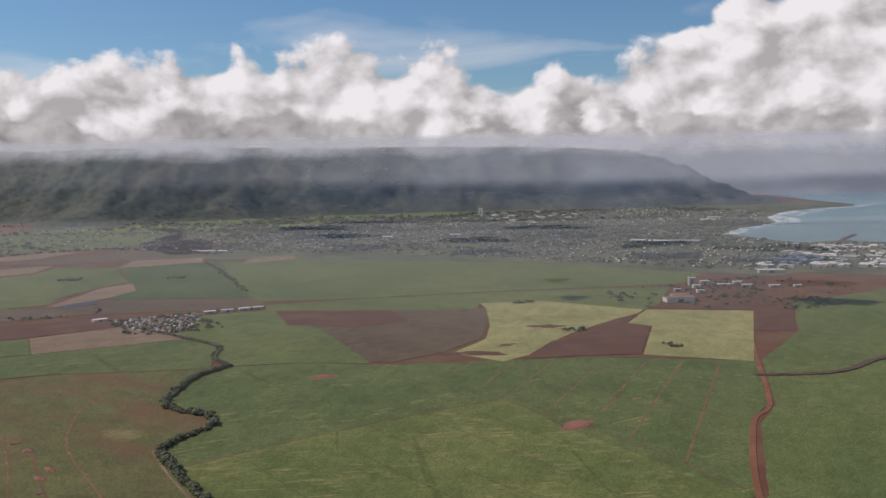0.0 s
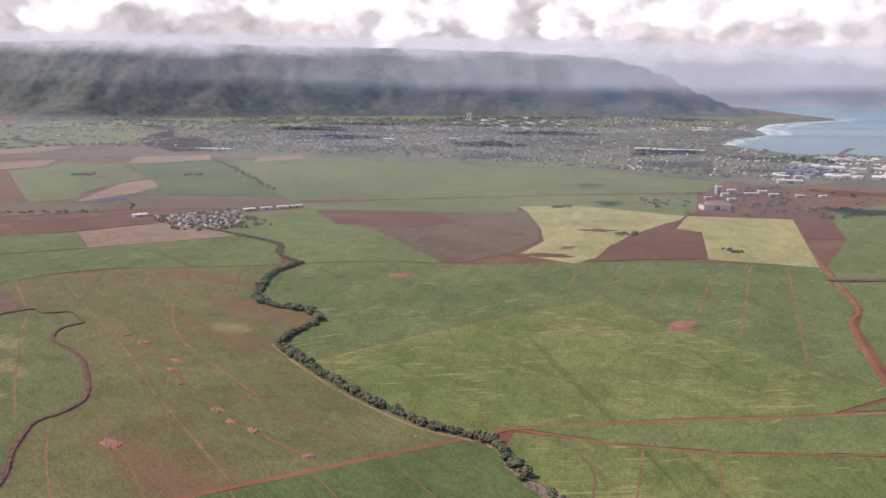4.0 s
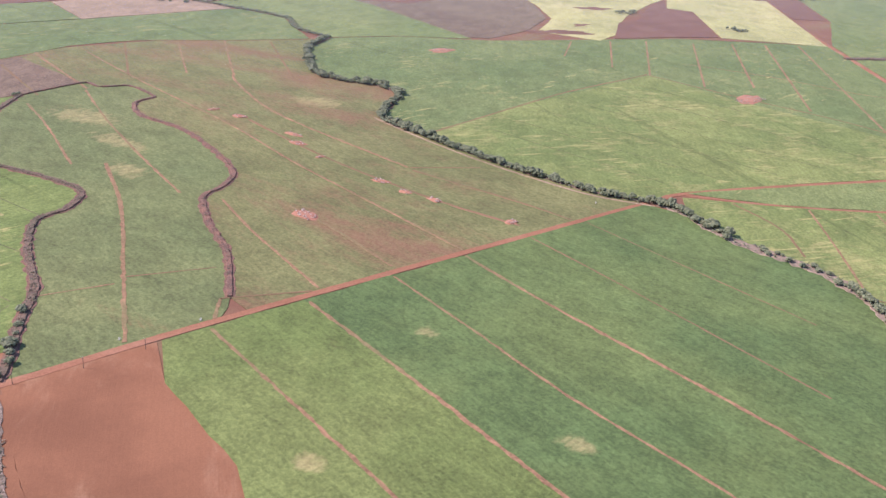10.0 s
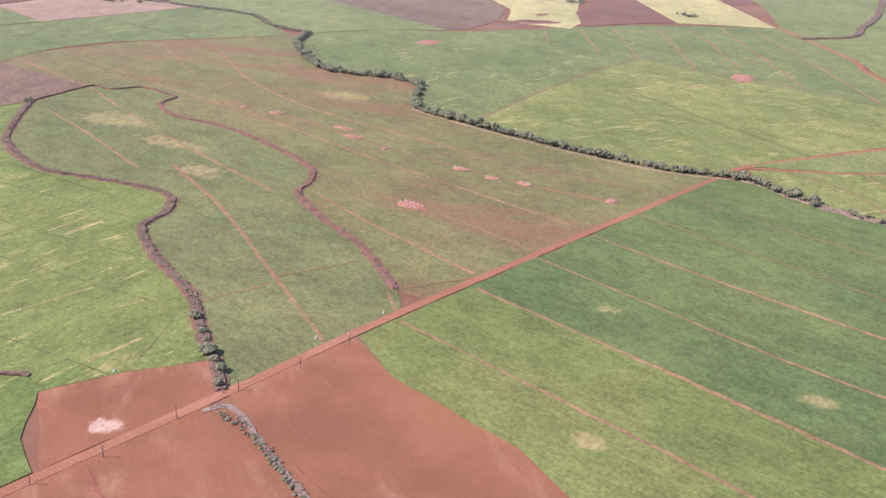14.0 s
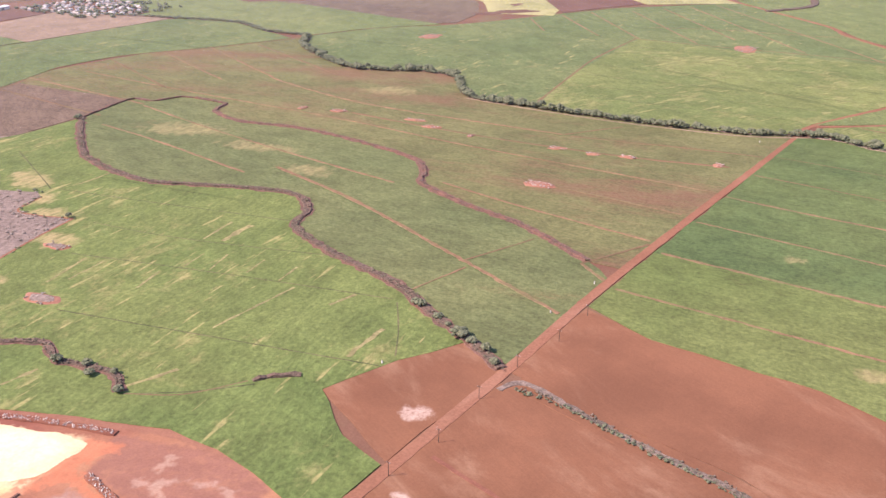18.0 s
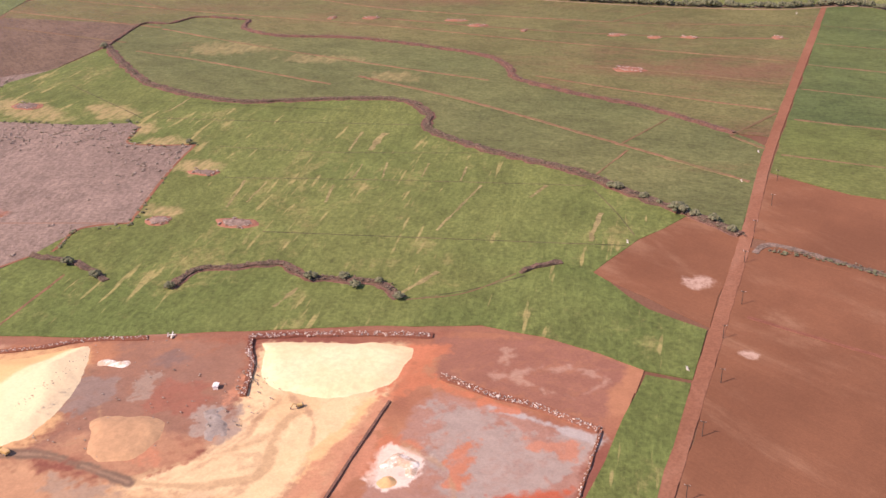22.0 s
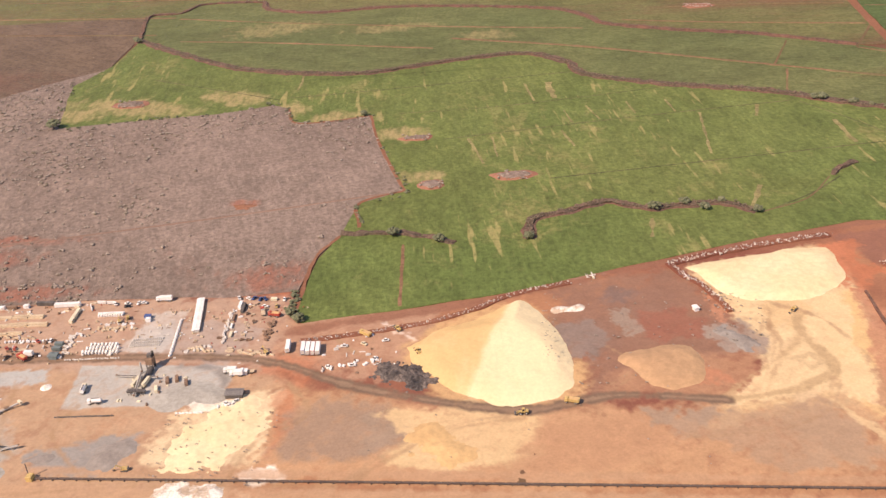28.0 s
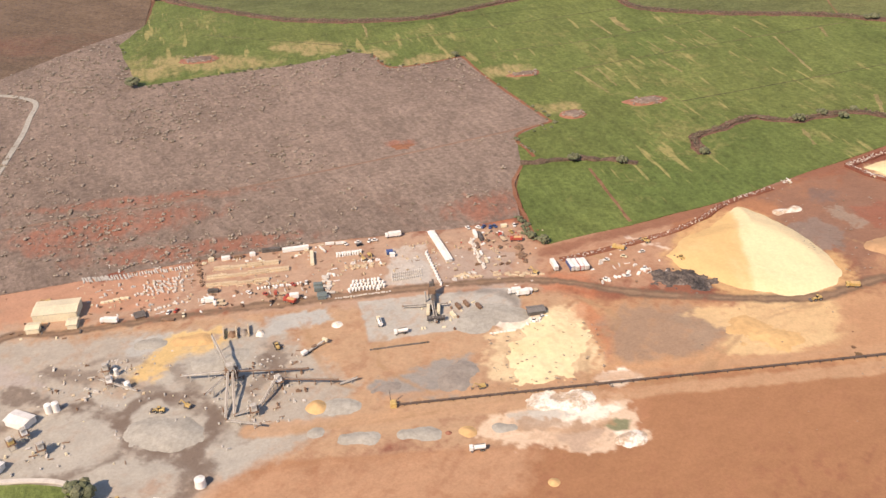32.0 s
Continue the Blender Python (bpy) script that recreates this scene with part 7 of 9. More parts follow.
def conveyor(a, b, label="inclined steel belt conveyor on trestles", width=0.42, paint="steel", load="dark_steel"):
    """A belt conveyor between two points (x, y, z), on trestle legs."""
    a, b = Vector(a), Vector(b)
    d = b - a
    length, turn, tilt = d.length, math.degrees(math.atan2(d.y, d.x)), math.degrees(math.asin(d.z / d.length))
    t = empty("belt_conveyor", label, "conveyor", Matrix.Translation((a.x, a.y, 0.2)) @ Matrix.Rotation(radians(turn), 4, "Z"), "conveyors of the crushing plant")
    incl = Matrix.Translation((0, 0, a.z)) @ Matrix.Rotation(radians(-tilt), 4, "Y")

    def beam(name, size, at, mat, parent=t):
        bm = bmesh.new()
        box_bm(bm, size, at)
        bm.transform(incl)
        return part(name, bm, mat, parent)

    for s in (-1, 1):
        beam("side_truss", (length, 0.08, 0.28), (length / 2, s * width / 2, -0.1), M[paint])
    beam("belt", (length * 0.99, width * 0.8, 0.05), (length / 2, 0, 0.12), M[load])
    beam("head_drum", (0.35, width * 1.05, 0.35), (length - 0.12, 0, -0.05), M["rust"])
    beam("tail_drum", (0.35, width * 1.05, 0.35), (0.12, 0, -0.05), M["rust"])
    beam("walkway", (length * 0.9, 0.16, 0.05), (length / 2, width / 2 + 0.14, 0.0), M[paint])
    n = max(1, int(length / 4))
    for i in range(n):
        x = length * (i + 0.9) / (n + 0.4)
        px, pz = x * math.cos(radians(tilt)), a.z + x * math.sin(radians(tilt))
        if pz > 0.3:
            for s in (-1, 1):
                box("leg", (0.1, 0.1, pz + 0.05), M[paint], t, (px, s * (width / 2 + 0.06), -0.15), 0, 0)
            box("cross_brace", (0.06, width + 0.1, 0.08), M[paint], t, (px, 0, pz * 0.5))
    return t


def shed(name, x, y, turn, size, roof, wall, label, category="building", open_front=False, pitch=0.18, doors=1):
    """A metal shed: posts or walls, and a low gable roof with overhang and ribs."""
    L, W, H = size
    t = empty(name, label, category, pose(x, y, 0.2, 0, 0, turn))
    if open_front:
        box("back_wall", (L, 0.08, H), M[wall], t, (0, W / 2, 0))
        for s in (-1, 1):
            box("end_wall", (0.08, W, H), M[wall], t, (s * L / 2, 0, 0))
        n = max(2, int(L / 1.8))
        for i in range(n + 1):
            box("post", (0.1, 0.1, H), M["dark_steel"], t, (-L / 2 + L * i / n, -W / 2, 0))
    else:
        box("wall", (L, W, H), M[wall], t)
        for i in range(doors):
            box("door", (0.7, 0.05, min(0.95, H * 0.8)), M["dark_steel"], t, (-L / 2 + L * (i + 0.5) / doors, -W / 2 - 0.02, 0))
    for s in (-1, 1):
        bm = bmesh.new()
        v = box_bm(bm, (L + 0.4, W / 2 + 0.25, 0.06), (0, s * (W / 4 + 0.1), H))
        for q in v:
            q.co.z += (W / 2 - abs(q.co.y)) * pitch + 0.03
        sheet = part("roof", bm, M[roof], t)
        bm = bmesh.new()
        for i in range(int(L / 0.6)):
            for q in box_bm(bm, (0.05, W / 2 + 0.2, 0.04), (-L / 2 + 0.3 + i * 0.6, s * (W / 4 + 0.1), H + 0.06)):
                q.co.z += (W / 2 - abs(q.co.y)) * pitch + 0.03
        part("roof_ribs", bm, M[roof], sheet)
    box("ridge_cap", (L + 0.4, 0.2, 0.06), M[roof], t, (0, 0, H + W / 2 * pitch + 0.06))
    return t


def block_row(name, x0, y0, x1, y1, n, size, mat, label, category, group, turn=0.0, jitter=0.1, seed=0, shape="box"):
    """A row of loose pieces, each a thing of its own on one shared mesh."""
    r = random.Random(seed)
    bm = bmesh.new()
    if shape == "pipe":
        bmesh.ops.create_cone(bm, cap_ends=True, segments=10, radius1=size[1] / 2, radius2=size[1] / 2, depth=size[0], matrix=Matrix.Translation((0, 0, size[1] / 2)) @ Matrix.Rotation(radians(90), 4, "Y"))
    else:
        box_bm(bm, size)
        bmesh.ops.bevel(bm, geom=bm.edges[:], offset=min(size) * 0.12, segments=1, affect="EDGES")
        if shape == "barrier":
            for v in bm.verts:
                if v.co.z > size[2] * 0.5:
                    v.co.y *= 0.5
        if shape == "slab":
            box_bm(bm, (size[0] * 0.3, size[1] * 1.3, size[2] * 0.5), (0, 0, size[2]))
    me = bpy.data.meshes.new(name)
    bm.to_mesh(me)
    bm.free()
    me.materials.append(mat)
    for i in range(n):
        f = i / max(1, n - 1)
        o = new(name, me)
        o.matrix_basis = pose(x0 + (x1 - x0) * f + r.uniform(-jitter, jitter), y0 + (y1 - y0) * f + r.uniform(-jitter, jitter), 0.2, 0, 0, turn + r.uniform(-25, 25) * jitter)
        tagged(o, label, category, group)


def scatter(name, n, area, sizes, mats, label, category, group, seed):
    """Loose pieces of several sizes lying about a patch (x0, x1, y0, y1), each a thing of its own."""
    r = random.Random(seed)
    meshes = []
    for i, sz in enumerate(sizes):
        bm = bmesh.new()
        box_bm(bm, sz)
        bmesh.ops.bevel(bm, geom=bm.edges[:], offset=min(sz) * 0.12, segments=1, affect="EDGES")
        if i % 2:
            box_bm(bm, (sz[0] * 0.5, sz[1] * 0.7, sz[2] * 0.5), (sz[0] * 0.15, 0, sz[2]), 20)
        me = bpy.data.meshes.new(name)
        bm.to_mesh(me)
        bm.free()
        me.materials.append(M[mats[i % len(mats)]])
        meshes.append(me)
    for _ in range(n):
        o = new(name, meshes[r.randrange(len(meshes))])
        o.matrix_basis = pose(r.uniform(area[0], area[1]), r.uniform(area[2], area[3]), 0.2, 0, 0, r.choice((5, 95, 20, 110)) + r.uniform(-12, 12))
        tagged(o, label, category, group)

# trailers, trucks and cars on the upper yard
for x, y, paint, lab in ((-335.5, 723.5, "white", "long white box trailer parked on red soil"), (-336.3, 719.3, "blue", "blue box trailer with a pale roof"), (-336.4, 718.0, "white", "white box trailer parked in a row"), (-336.4, 716.7, "red", "dark red box trailer parked in a row"), (-336.3, 715.4, "white", "white box trailer at the end of a row")):
    trailer(x, y, 8, 4.4, paint, lab)
for x, y, turn, kind, paint, lab in ((-346, 736, 95, "box", "white", "white truck with a box body beside the yard"), (-347.2, 734, 95, "box", "white", "white box truck parked beside another"), (-346, 731.5, 100, "flat", "white", "white flat-bed truck beside the road"),
                                     (-359.5, 766, 98, "tank", "white", "white tank truck on grey gravel"), (-354.6, 771, 10, "tank", "cream", "cream tank trailer on grey gravel"), (-402.9, 752.4, 92, "tank", "white", "white water truck on bare soil"), (-356, 650.7, 80, "tip", "yellow", "yellow dump truck on the haul road"),
                                     (-343.9, 839.5, 80, "box", "white", "long white truck parked beside the road"), (-337.6, 796.5, 90, "flat", "red", "red flat-bed truck on the yard"), (-339.8, 793.3, 90, "box", "red", "red truck with a pale box"), (-341.4, 794, 60, "tip", "red", "red tipper truck on the yard"), (-338.5, 815.3, 90, "box", "white", "white truck on the yard"),
                                     (-338.5, 813, 85, "flat", "white", "white flat-bed truck on the yard"), (-340.1, 812, 90, "flat", "white", "white flat-bed truck with no load"), (-311.6, 765.8, 95, "box", "white", "long white truck at the yard's edge"), (-328.6, 704.3, 60, "tip", "yellow", "yellow tipper truck below the rubble bank"),
                                     (-318, 735, 20, "flat", "red", "red truck among scrap"), (-319.5, 731.4, 80, "tip", "red", "red truck beside the cane field")):
    truck(x, y, turn, kind, paint, lab, 4.6 if "long" in lab else 3.4)
rnd = random.Random(5)
for x, y, p in ((-314, 779.6, "white"), (-313.7, 776, "white"), (-315.2, 775.5, "glass"), (-313.4, 772.7, "white"), (-313.2, 771.3, "white"), (-341.4, 823, "red"), (-343.7, 820.9, "cream"), (-341.8, 825, "white"), (-340.9, 798.8, "rust"), (-310.7, 741, "white"), (-310.5, 739.5, "blue"), (-310.8, 736.3, "blue"), (-311, 737.6, "blue"), (-314.8, 735.3, "white"),
                (-314.6, 732, "yellow"), (-310.4, 744, "white"), (-311, 730.6, "white"), (-343.4, 711.2, "white"), (-342.6, 705.3, "white"), (-339.6, 700, "white"), (-334, 709, "white"), (-333, 703.9, "cream"), (-331.3, 698.5, "white"), (-333.4, 793.5, "red"), (-335.5, 805, "white"), (-337, 800.5, "red"), (-333, 790, "white"), (-358, 731, "white"), (-359, 733, "white")):
    car(x, y, rnd.uniform(0, 360), p, {"white": "small white pickup parked on the yard", "red": "small red car on the yard", "blue": "small blue car at the yard's edge", "glass": "small black car on the yard", "cream": "small cream van on the yard", "rust": "small brown pickup on the yard", "yellow": "small yellow van on the yard"}[p])
for x, y, turn, p, sz in ((-320.6, 788.8, 4, "cream", (7, 1.0, 0.9)), (-314.8, 793.6, 96, "white", (7.4, 1.1, 1.1)), (-314.2, 800.5, 92, "dark_steel", (5.2, 1.0, 1.0)), (-333.6, 814.5, 85, "dark_steel", (2.8, 1.0, 1.0)), (-345.2, 824.6, 85, "rust", (3.2, 0.9, 0.5)), (-334.7, 786.8, 90, "teal", (2.4, 1.1, 1.0)), (-336.9, 786.5, 90, "teal", (2.4, 1.1, 1.0)),
                          (-320.9, 767.2, 95, "blue", (1.8, 1.2, 1.1)), (-322.5, 766.5, 95, "white", (1.4, 1.0, 1.1)), (-316.7, 813, 95, "white", (2.4, 1.0, 0.9)), (-316.5, 809.5, 95, "rust", (2.6, 1.0, 0.9)), (-315.8, 805.6, 93, "white", (1.6, 1.0, 1.0)), (-317, 817, 95, "cream", (1.6, 0.9, 0.9)), (-314.6, 742.4, 5, "white", (3.6, 0.9, 1.0)), (-316, 741.2, 5, "dark_steel", (4.4, 0.8, 0.9)),
                          (-313.2, 784, 90, "white", (2.6, 0.4, 0.8)), (-313.4, 781, 90, "white", (2.6, 0.4, 0.8)), (-316, 786, 30, "white", (3.4, 0.3, 0.6)), (-311, 733.6, 90, "cream", (1.8, 1.0, 0.8)), (-329, 741, 6, "cream", (2.4, 0.7, 0.5)), (-325, 742, 6, "white", (2.2, 0.6, 0.5)), (-320.5, 742.6, 6, "rust", (3, 0.7, 0.5))):
    container(x, y, turn, p, sz, {"cream": "long cream steel container on the yard", "white": "white steel container on the yard", "dark_steel": "dark steel container on the yard", "rust": "rusty brown container on the yard", "teal": "grey-green container on the yard", "blue": "blue container beside a concrete pad"}[p])

# long stacks of precast beams and rows of blocks
for x0, y0, x1, y1, lab in ((-322, 815.8, -321, 797.9, "long pale stack of concrete beams"), (-326.5, 817.2, -324.8, 794.9, "longest pale stack of concrete beams"), (-330.1, 816.9, -329.3, 800, "uneven pale stack of concrete beams")):
    t = empty("beam_stack", lab, "beam stack", pose((x0 + x1) / 2, (y0 + y1) / 2, 0.2, 0, 0, math.degrees(math.atan2(y1 - y0, x1 - x0))), "beam stacks")
    L = math.hypot(x1 - x0, y1 - y0)
    for i in range(4):
        for j in range(2 if "uneven" in lab else 3):
            box("beam", (L / 4 - 0.06, 0.48, 0.4), M["timber"], t, (-L / 2 + L * (i + 0.5) / 4, (j - 1) * 0.52, 0), bevel=0.03)
            if (i + j) % 3:
                box("beam", (L / 4 - 0.1, 0.46, 0.36), M["timber"], t, (-L / 2 + L * (i + 0.5) / 4, (j - 1) * 0.5, 0.41), bevel=0.03)
block_row("concrete_block", -333.6, 802.6, -332.9, 791.4, 13, (0.9, 0.45, 0.5), M["white"], "white concrete block in a row", "block", "rows of white blocks", 20, 0.2, 1)
block_row("manhole_ring", -319.8, 781.8, -319.2, 775.3, 10, (1.7, 0.5, 0.7), M["white"], "white precast channel in a row", "precast unit", "precast units", 0, 0.06, 2, "slab")
for k, (x, a, b, n) in enumerate(((-338.4, 778.4, 769.2, 11), (-336.7, 778.0, 769.6, 10), (-335.0, 777.4, 770.6, 8))):
    block_row("precast_unit", x, a, x + 0.6, b, n, (1.1, 0.45, 0.7), M["white"], "white precast unit in a block of rows", "precast unit", "precast units", -20, 0.12, 3 + k, "slab")
for k, x in enumerate((-335.0, -333.6, -332.2)):
    block_row("concrete_slab", x, 767, x + 1.0, 759.2, 15, (1.0, 0.3, 0.45), M["concrete"], "pale concrete slab stacked on edge", "slab", "slabs on the pad", 5, 0.05, 7 + k)
block_row("barrier", -341.5, 782, -340.3, 768, 22, (0.5, 0.35, 0.35), M["concrete"], "pale concrete barrier along the road", "barrier", "barriers along the yard", 90, 0.15, 11, "barrier")
block_row("barrier", -362.8, 744.2, -362.3, 738.3, 8, (0.7, 0.4, 0.45), M["white"], "white barrier in a line", "barrier", "barriers at the plant", 90, 0.05, 12, "barrier")
block_row("barrier", -365.2, 773.4, -364.1, 759.8, 18, (0.75, 0.3, 0.4), M["dark_steel"], "dark barrier along the plant yard", "barrier", "barriers at the plant", 90, 0.05, 13, "barrier")
block_row("pad_wall", -322.5, 757.1, -339, 754.3, 12, (1.4, 0.5, 0.6), M["white"], "white concrete block along the pad", "block", "pad edge", -10, 0.04, 14)
block_row("pipe", -322.3, 851.3, -321.9, 838.6, 26, (2.6, 0.42, 0.42), M["steel"], "grey steel pipe lying in a long row", "pipe", "row of pipes", 25, 0.25, 15, "pipe")
block_row("pipe", -321.2, 838, -319.4, 822.3, 26, (1.7, 0.34, 0.34), M["concrete"], "short pale pipe lying in a long row", "pipe", "row of pipes", 20, 0.35, 16, "pipe")
for k in range(5):
    block_row("stacked_block", -332.5 + k * 1.5, 835 - k * 0.6, -331 + k * 1.5, 823.5, 12, (0.9, 0.42, 0.5), M["concrete"], "pale concrete piece among many on red soil", "block", "scattered blocks", 30, 0.6, 20 + k)
block_row("crate", -334.6, 843.4, -333, 837, 9, (1.2, 0.6, 0.6), M["cream"], "cream crate in a stacked row", "crate", "crates", 80, 0.3, 26)
block_row("stacked_block", -340, 830, -337, 822, 9, (0.8, 0.5, 0.5), M["concrete"], "pale concrete piece on the yard", "block", "scattered blocks", 40, 0.5, 27)
block_row("stacked_block", -335.5, 750.6, -336.5, 744, 12, (1.2, 0.5, 0.5), M["timber"], "pale timber pallet in a heap", "pallet", "pallets", 50, 0.7, 28)
block_row("stacked_block", -337.5, 751, -334.5, 745, 10, (1.1, 0.6, 0.4), M["concrete"], "pale slab in a heap", "slab", "pallets", 20, 0.7, 29)
block_row("scrap_piece", -317, 744, -333, 742, 26, (1.1, 0.5, 0.5), M["concrete"], "pale piece of scrap in a long line", "scrap", "line of scrap", 30, 0.6, 30)
block_row("scrap_piece", -322, 731.5, -331, 731, 16, (1.3, 0.6, 0.5), M["rust"], "rusty piece of scrap by the cane field", "scrap", "line of scrap", 60, 1.0, 31)
block_row("scrap_piece", -336, 740, -338.5, 728, 18, (1.4, 0.5, 0.4), M["timber"], "pale timber offcut heap beside the road", "scrap", "line of scrap", 90, 0.9, 32)
block_row("scrap_piece", -344, 711, -340, 700, 14, (0.8, 0.6, 0.5), M["white"], "white bag or block by the haul road", "scrap", "white debris", 30, 1.2, 33)
block_row("scrap_piece", -327, 779, -326, 769, 22, (1.0, 0.5, 0.4), M["timber"], "pale timber piece between precast rows", "scrap", "timber debris", 60, 1.0, 34)
block_row("scrap_piece", -330.5, 785, -340, 783.4, 22, (1.1, 0.6, 0.5), M["concrete"], "pale concrete debris along the yard fence", "scrap", "concrete debris", 80, 0.8, 35)
block_row("scrap_piece", -331, 815, -331.5, 796, 20, (1.0, 0.4, 0.35), M["timber"], "pale offcut below the beam stacks", "scrap", "timber debris", 80, 0.5, 36)
block_row("scrap_piece", -316, 821, -330, 818, 24, (0.7, 0.5, 0.5), M["rust"], "grey-brown debris along the yard's edge", "scrap", "debris along the fence", 45, 0.6, 37)
block_row("scrap_piece", -360, 735, -357.5, 730, 10, (0.6, 0.4, 0.4), M["white"], "white debris beside the plant yard", "scrap", "white debris", 45, 0.8, 38)

# sheds
shed("long_shed", -319.7, 753.0, 13, (17, 1.7, 0.8), "white", "concrete", "long narrow shed with a bright white roof", pitch=0.12, doors=4)
shed("open_shed", -338, 853.8, 92, (11, 6.4, 2.4), "cream", "cream", "large open shed with a cream metal roof", open_front=True, pitch=0.10)
shed("lean_to", -344.5, 858.2, 92, (3.2, 3.0, 1.4), "cream", "cream", "small cream lean-to beside the large shed", doors=1)
shed("lean_to", -343.8, 848.6, 92, (2.4, 3.2, 1.4), "cream", "cream", "small cream shed at the end of the yard", doors=1)
shed("grey_shed", -355.5, 732, 94, (4.2, 2.4, 1.2), "grey_roof", "dark_steel", "dark grey shed beside the plant yard", doors=2)
shed("green_shed", -340.4, 785.6, 90, (2.2, 1.9, 1.1), "teal", "teal", "small grey-green shed by the road", doors=1)
shed("office_hut", -346.4, 733.0, 95, (3.0, 1.1, 1.1), "white", "white", "white hut beside parked trucks", doors=2)
shed("white_building", -381, 851, 62, (5.5, 3.6, 1.6), "white", "white", "white building with a grey pit beside it", doors=2)
shed("white_building", -395.5, 852, 70, (3.0, 2.4, 1.4), "white", "white", "small white building by the crusher", doors=1)
shed("white_building", -410, 815.6, 75, (3.6, 1.2, 1.0), "white", "white", "low white building among dark bushes", doors=2)
shed("scale_hut", -315, 617, 20, (1.6, 1.2, 1.0), "white", "white", "small white hut beside the sand terrace", doors=1)
shed("frame_shelter", -342.5, 832.1, 20, (2.6, 2.4, 0.9), "dark_steel", "rust", "dark open frame beside the road", open_front=True, pitch=0.02)

# asphalt plant
plant = empty("asphalt_plant", "grey asphalt plant with a dark tower and cold bins", "asphalt plant", pose(-344.6, 757.2, 0.25))
for dx, dy in ((-0.9, -0.9), (0.9, -0.9), (-0.9, 0.9), (0.9, 0.9)):
    box("tower_leg", (0.22, 0.22, 3.2), M["dark_steel"], plant, (dx, dy, 0))
box("tower", (2.2, 2.0, 2.6), M["rust"], plant, (0, 0, 2.2), bevel=0.05)
box("tower_head", (1.3, 1.2, 1.2), M["dark_steel"], plant, (0.3, 0, 4.8))
box("elevator", (0.5, 0.6, 6.4), M["dark_steel"], plant, (1.3, -0.5, 0))
tube("drum", 0.75, 6.0, M["dark_steel"], plant, Matrix.Translation((-1.0, -0.4, 1.3)) @ Matrix.Rotation(radians(-94), 4, "Y"), 16)
tube("stack", 0.28, 4.4, M["steel"], plant, Matrix.Translation((-2.2, 2.0, 0)), 12)
for dy, L in ((1.6, 4.2), (-1.3, 4.0)):
    box("storage_bin", (L, 0.9, 1.3), M["cream"], plant, (-7.6, dy, 0.6), -6, bevel=0.05)
    box("bin_frame", (L, 0.7, 0.6), M["dark_steel"], plant, (-7.6, dy, 0), -6)
for i in range(6):
    b = bmesh.new()
    for q in box_bm(b, (1.4, 0.75, 1.0), (-12.1, -2.4 + i * 0.86, 0.7)):
        if q.co.z < 1.0:
            q.co.x = -12.1 + (q.co.x + 12.1) * 0.5
    part("cold_bin", b, M["dark_steel"], plant)
    box("bin_leg", (0.12, 0.12, 0.8), M["dark_steel"], plant, (-12.7, -2.4 + i * 0.86, 0))
plant.scale = (0.9, 0.9, 0.72)
conveyor((-348.6, 765.0, 0.5), (-349.6, 753.6, 0.9), "low steel collecting conveyor at the plant", 0.45)
conveyor((-357, 757, 0.6), (-349.5, 757.4, 2.6), "inclined feed conveyor to the plant tower", 0.5)
for x, y in ((-353.8, 752.6), (-350.2, 751.0), (-349.4, 748.8), (-351, 745.8)):
    container(x, y, 20, "cream" if x < -351 else "rust", (2.4, 0.8, 0.8), "cream plant cabin on grey gravel" if x < -351 else "rusty plant cabin on grey gravel")

# crushing plant: a hub with conveyors fanning out
hub = empty("crusher_tower", "tall grey steel crusher and screen tower", "crusher", pose(-372.1, 805.6, 0.25), "crushing plant")
for dx, dy in ((-1.2, -1.2), (1.2, -1.2), (-1.2, 1.2), (1.2, 1.2)):
    box("leg", (0.25, 0.25, 3.6), M["steel"], hub, (dx, dy, 0))
for z in (1.4, 2.8):
    box("platform", (3.0, 3.0, 0.12), M["rust"], hub, (0, 0, z))
box("screen", (2.2, 1.5, 0.9), M["steel"], hub, (0, 0, 3.1), 20, 12)
box("crusher", (1.3, 1.3, 1.3), M["rust"], hub, (0.1, 0.3, 1.5))
box("hopper", (1.5, 1.5, 0.7), M["steel"], hub, (-0.3, 0, 4.1), 10)
for a, b, lab in (((-371, 806.3, 3.2), (-359.5, 811.2, 4.6), "tall grey stacking conveyor raised over a gravel heap"), ((-371.8, 807, 2.6), (-370.8, 817.5, 1.6), "grey stacking conveyor with a tail drum"), ((-373, 806.5, 2.4), (-379.4, 810.8, 2.2), "short grey stacking conveyor on legs"), ((-386.5, 805.6, 0.4), (-373, 806, 3.6), "long grey feed conveyor"),
                  ((-385.5, 803.7, 0.4), (-373, 805, 3.4), "second long grey feed conveyor"), ((-372, 804, 2.4), (-371.5, 788, 1.0), "long rusty discharge conveyor"), ((-374.8, 797, 1.6), (-377.4, 781, 1.6), "long brown stacking conveyor"), ((-385.2, 799.2, 0.6), (-376, 794.9, 2.6), "inclined grey conveyor to the screen"),
                  ((-386.9, 805.4, 0.5), (-390.6, 797.4, 1.8), "short grey stacking conveyor"), ((-385.5, 803.6, 0.8), (-385, 799.6, 1.4), "short grey conveyor linking two plants"), ((-377.6, 781, 0.4), (-376.6, 776.6, 1.2), "short stub conveyor with a head frame"), ((-373.5, 827, 0.5), (-369.8, 836.2, 2.0), "long thin conveyor at the wash plant")):
    conveyor(a, b, lab, 0.34, "rust" if "rusty" in lab or "brown" in lab else "steel", "dark_gravel")
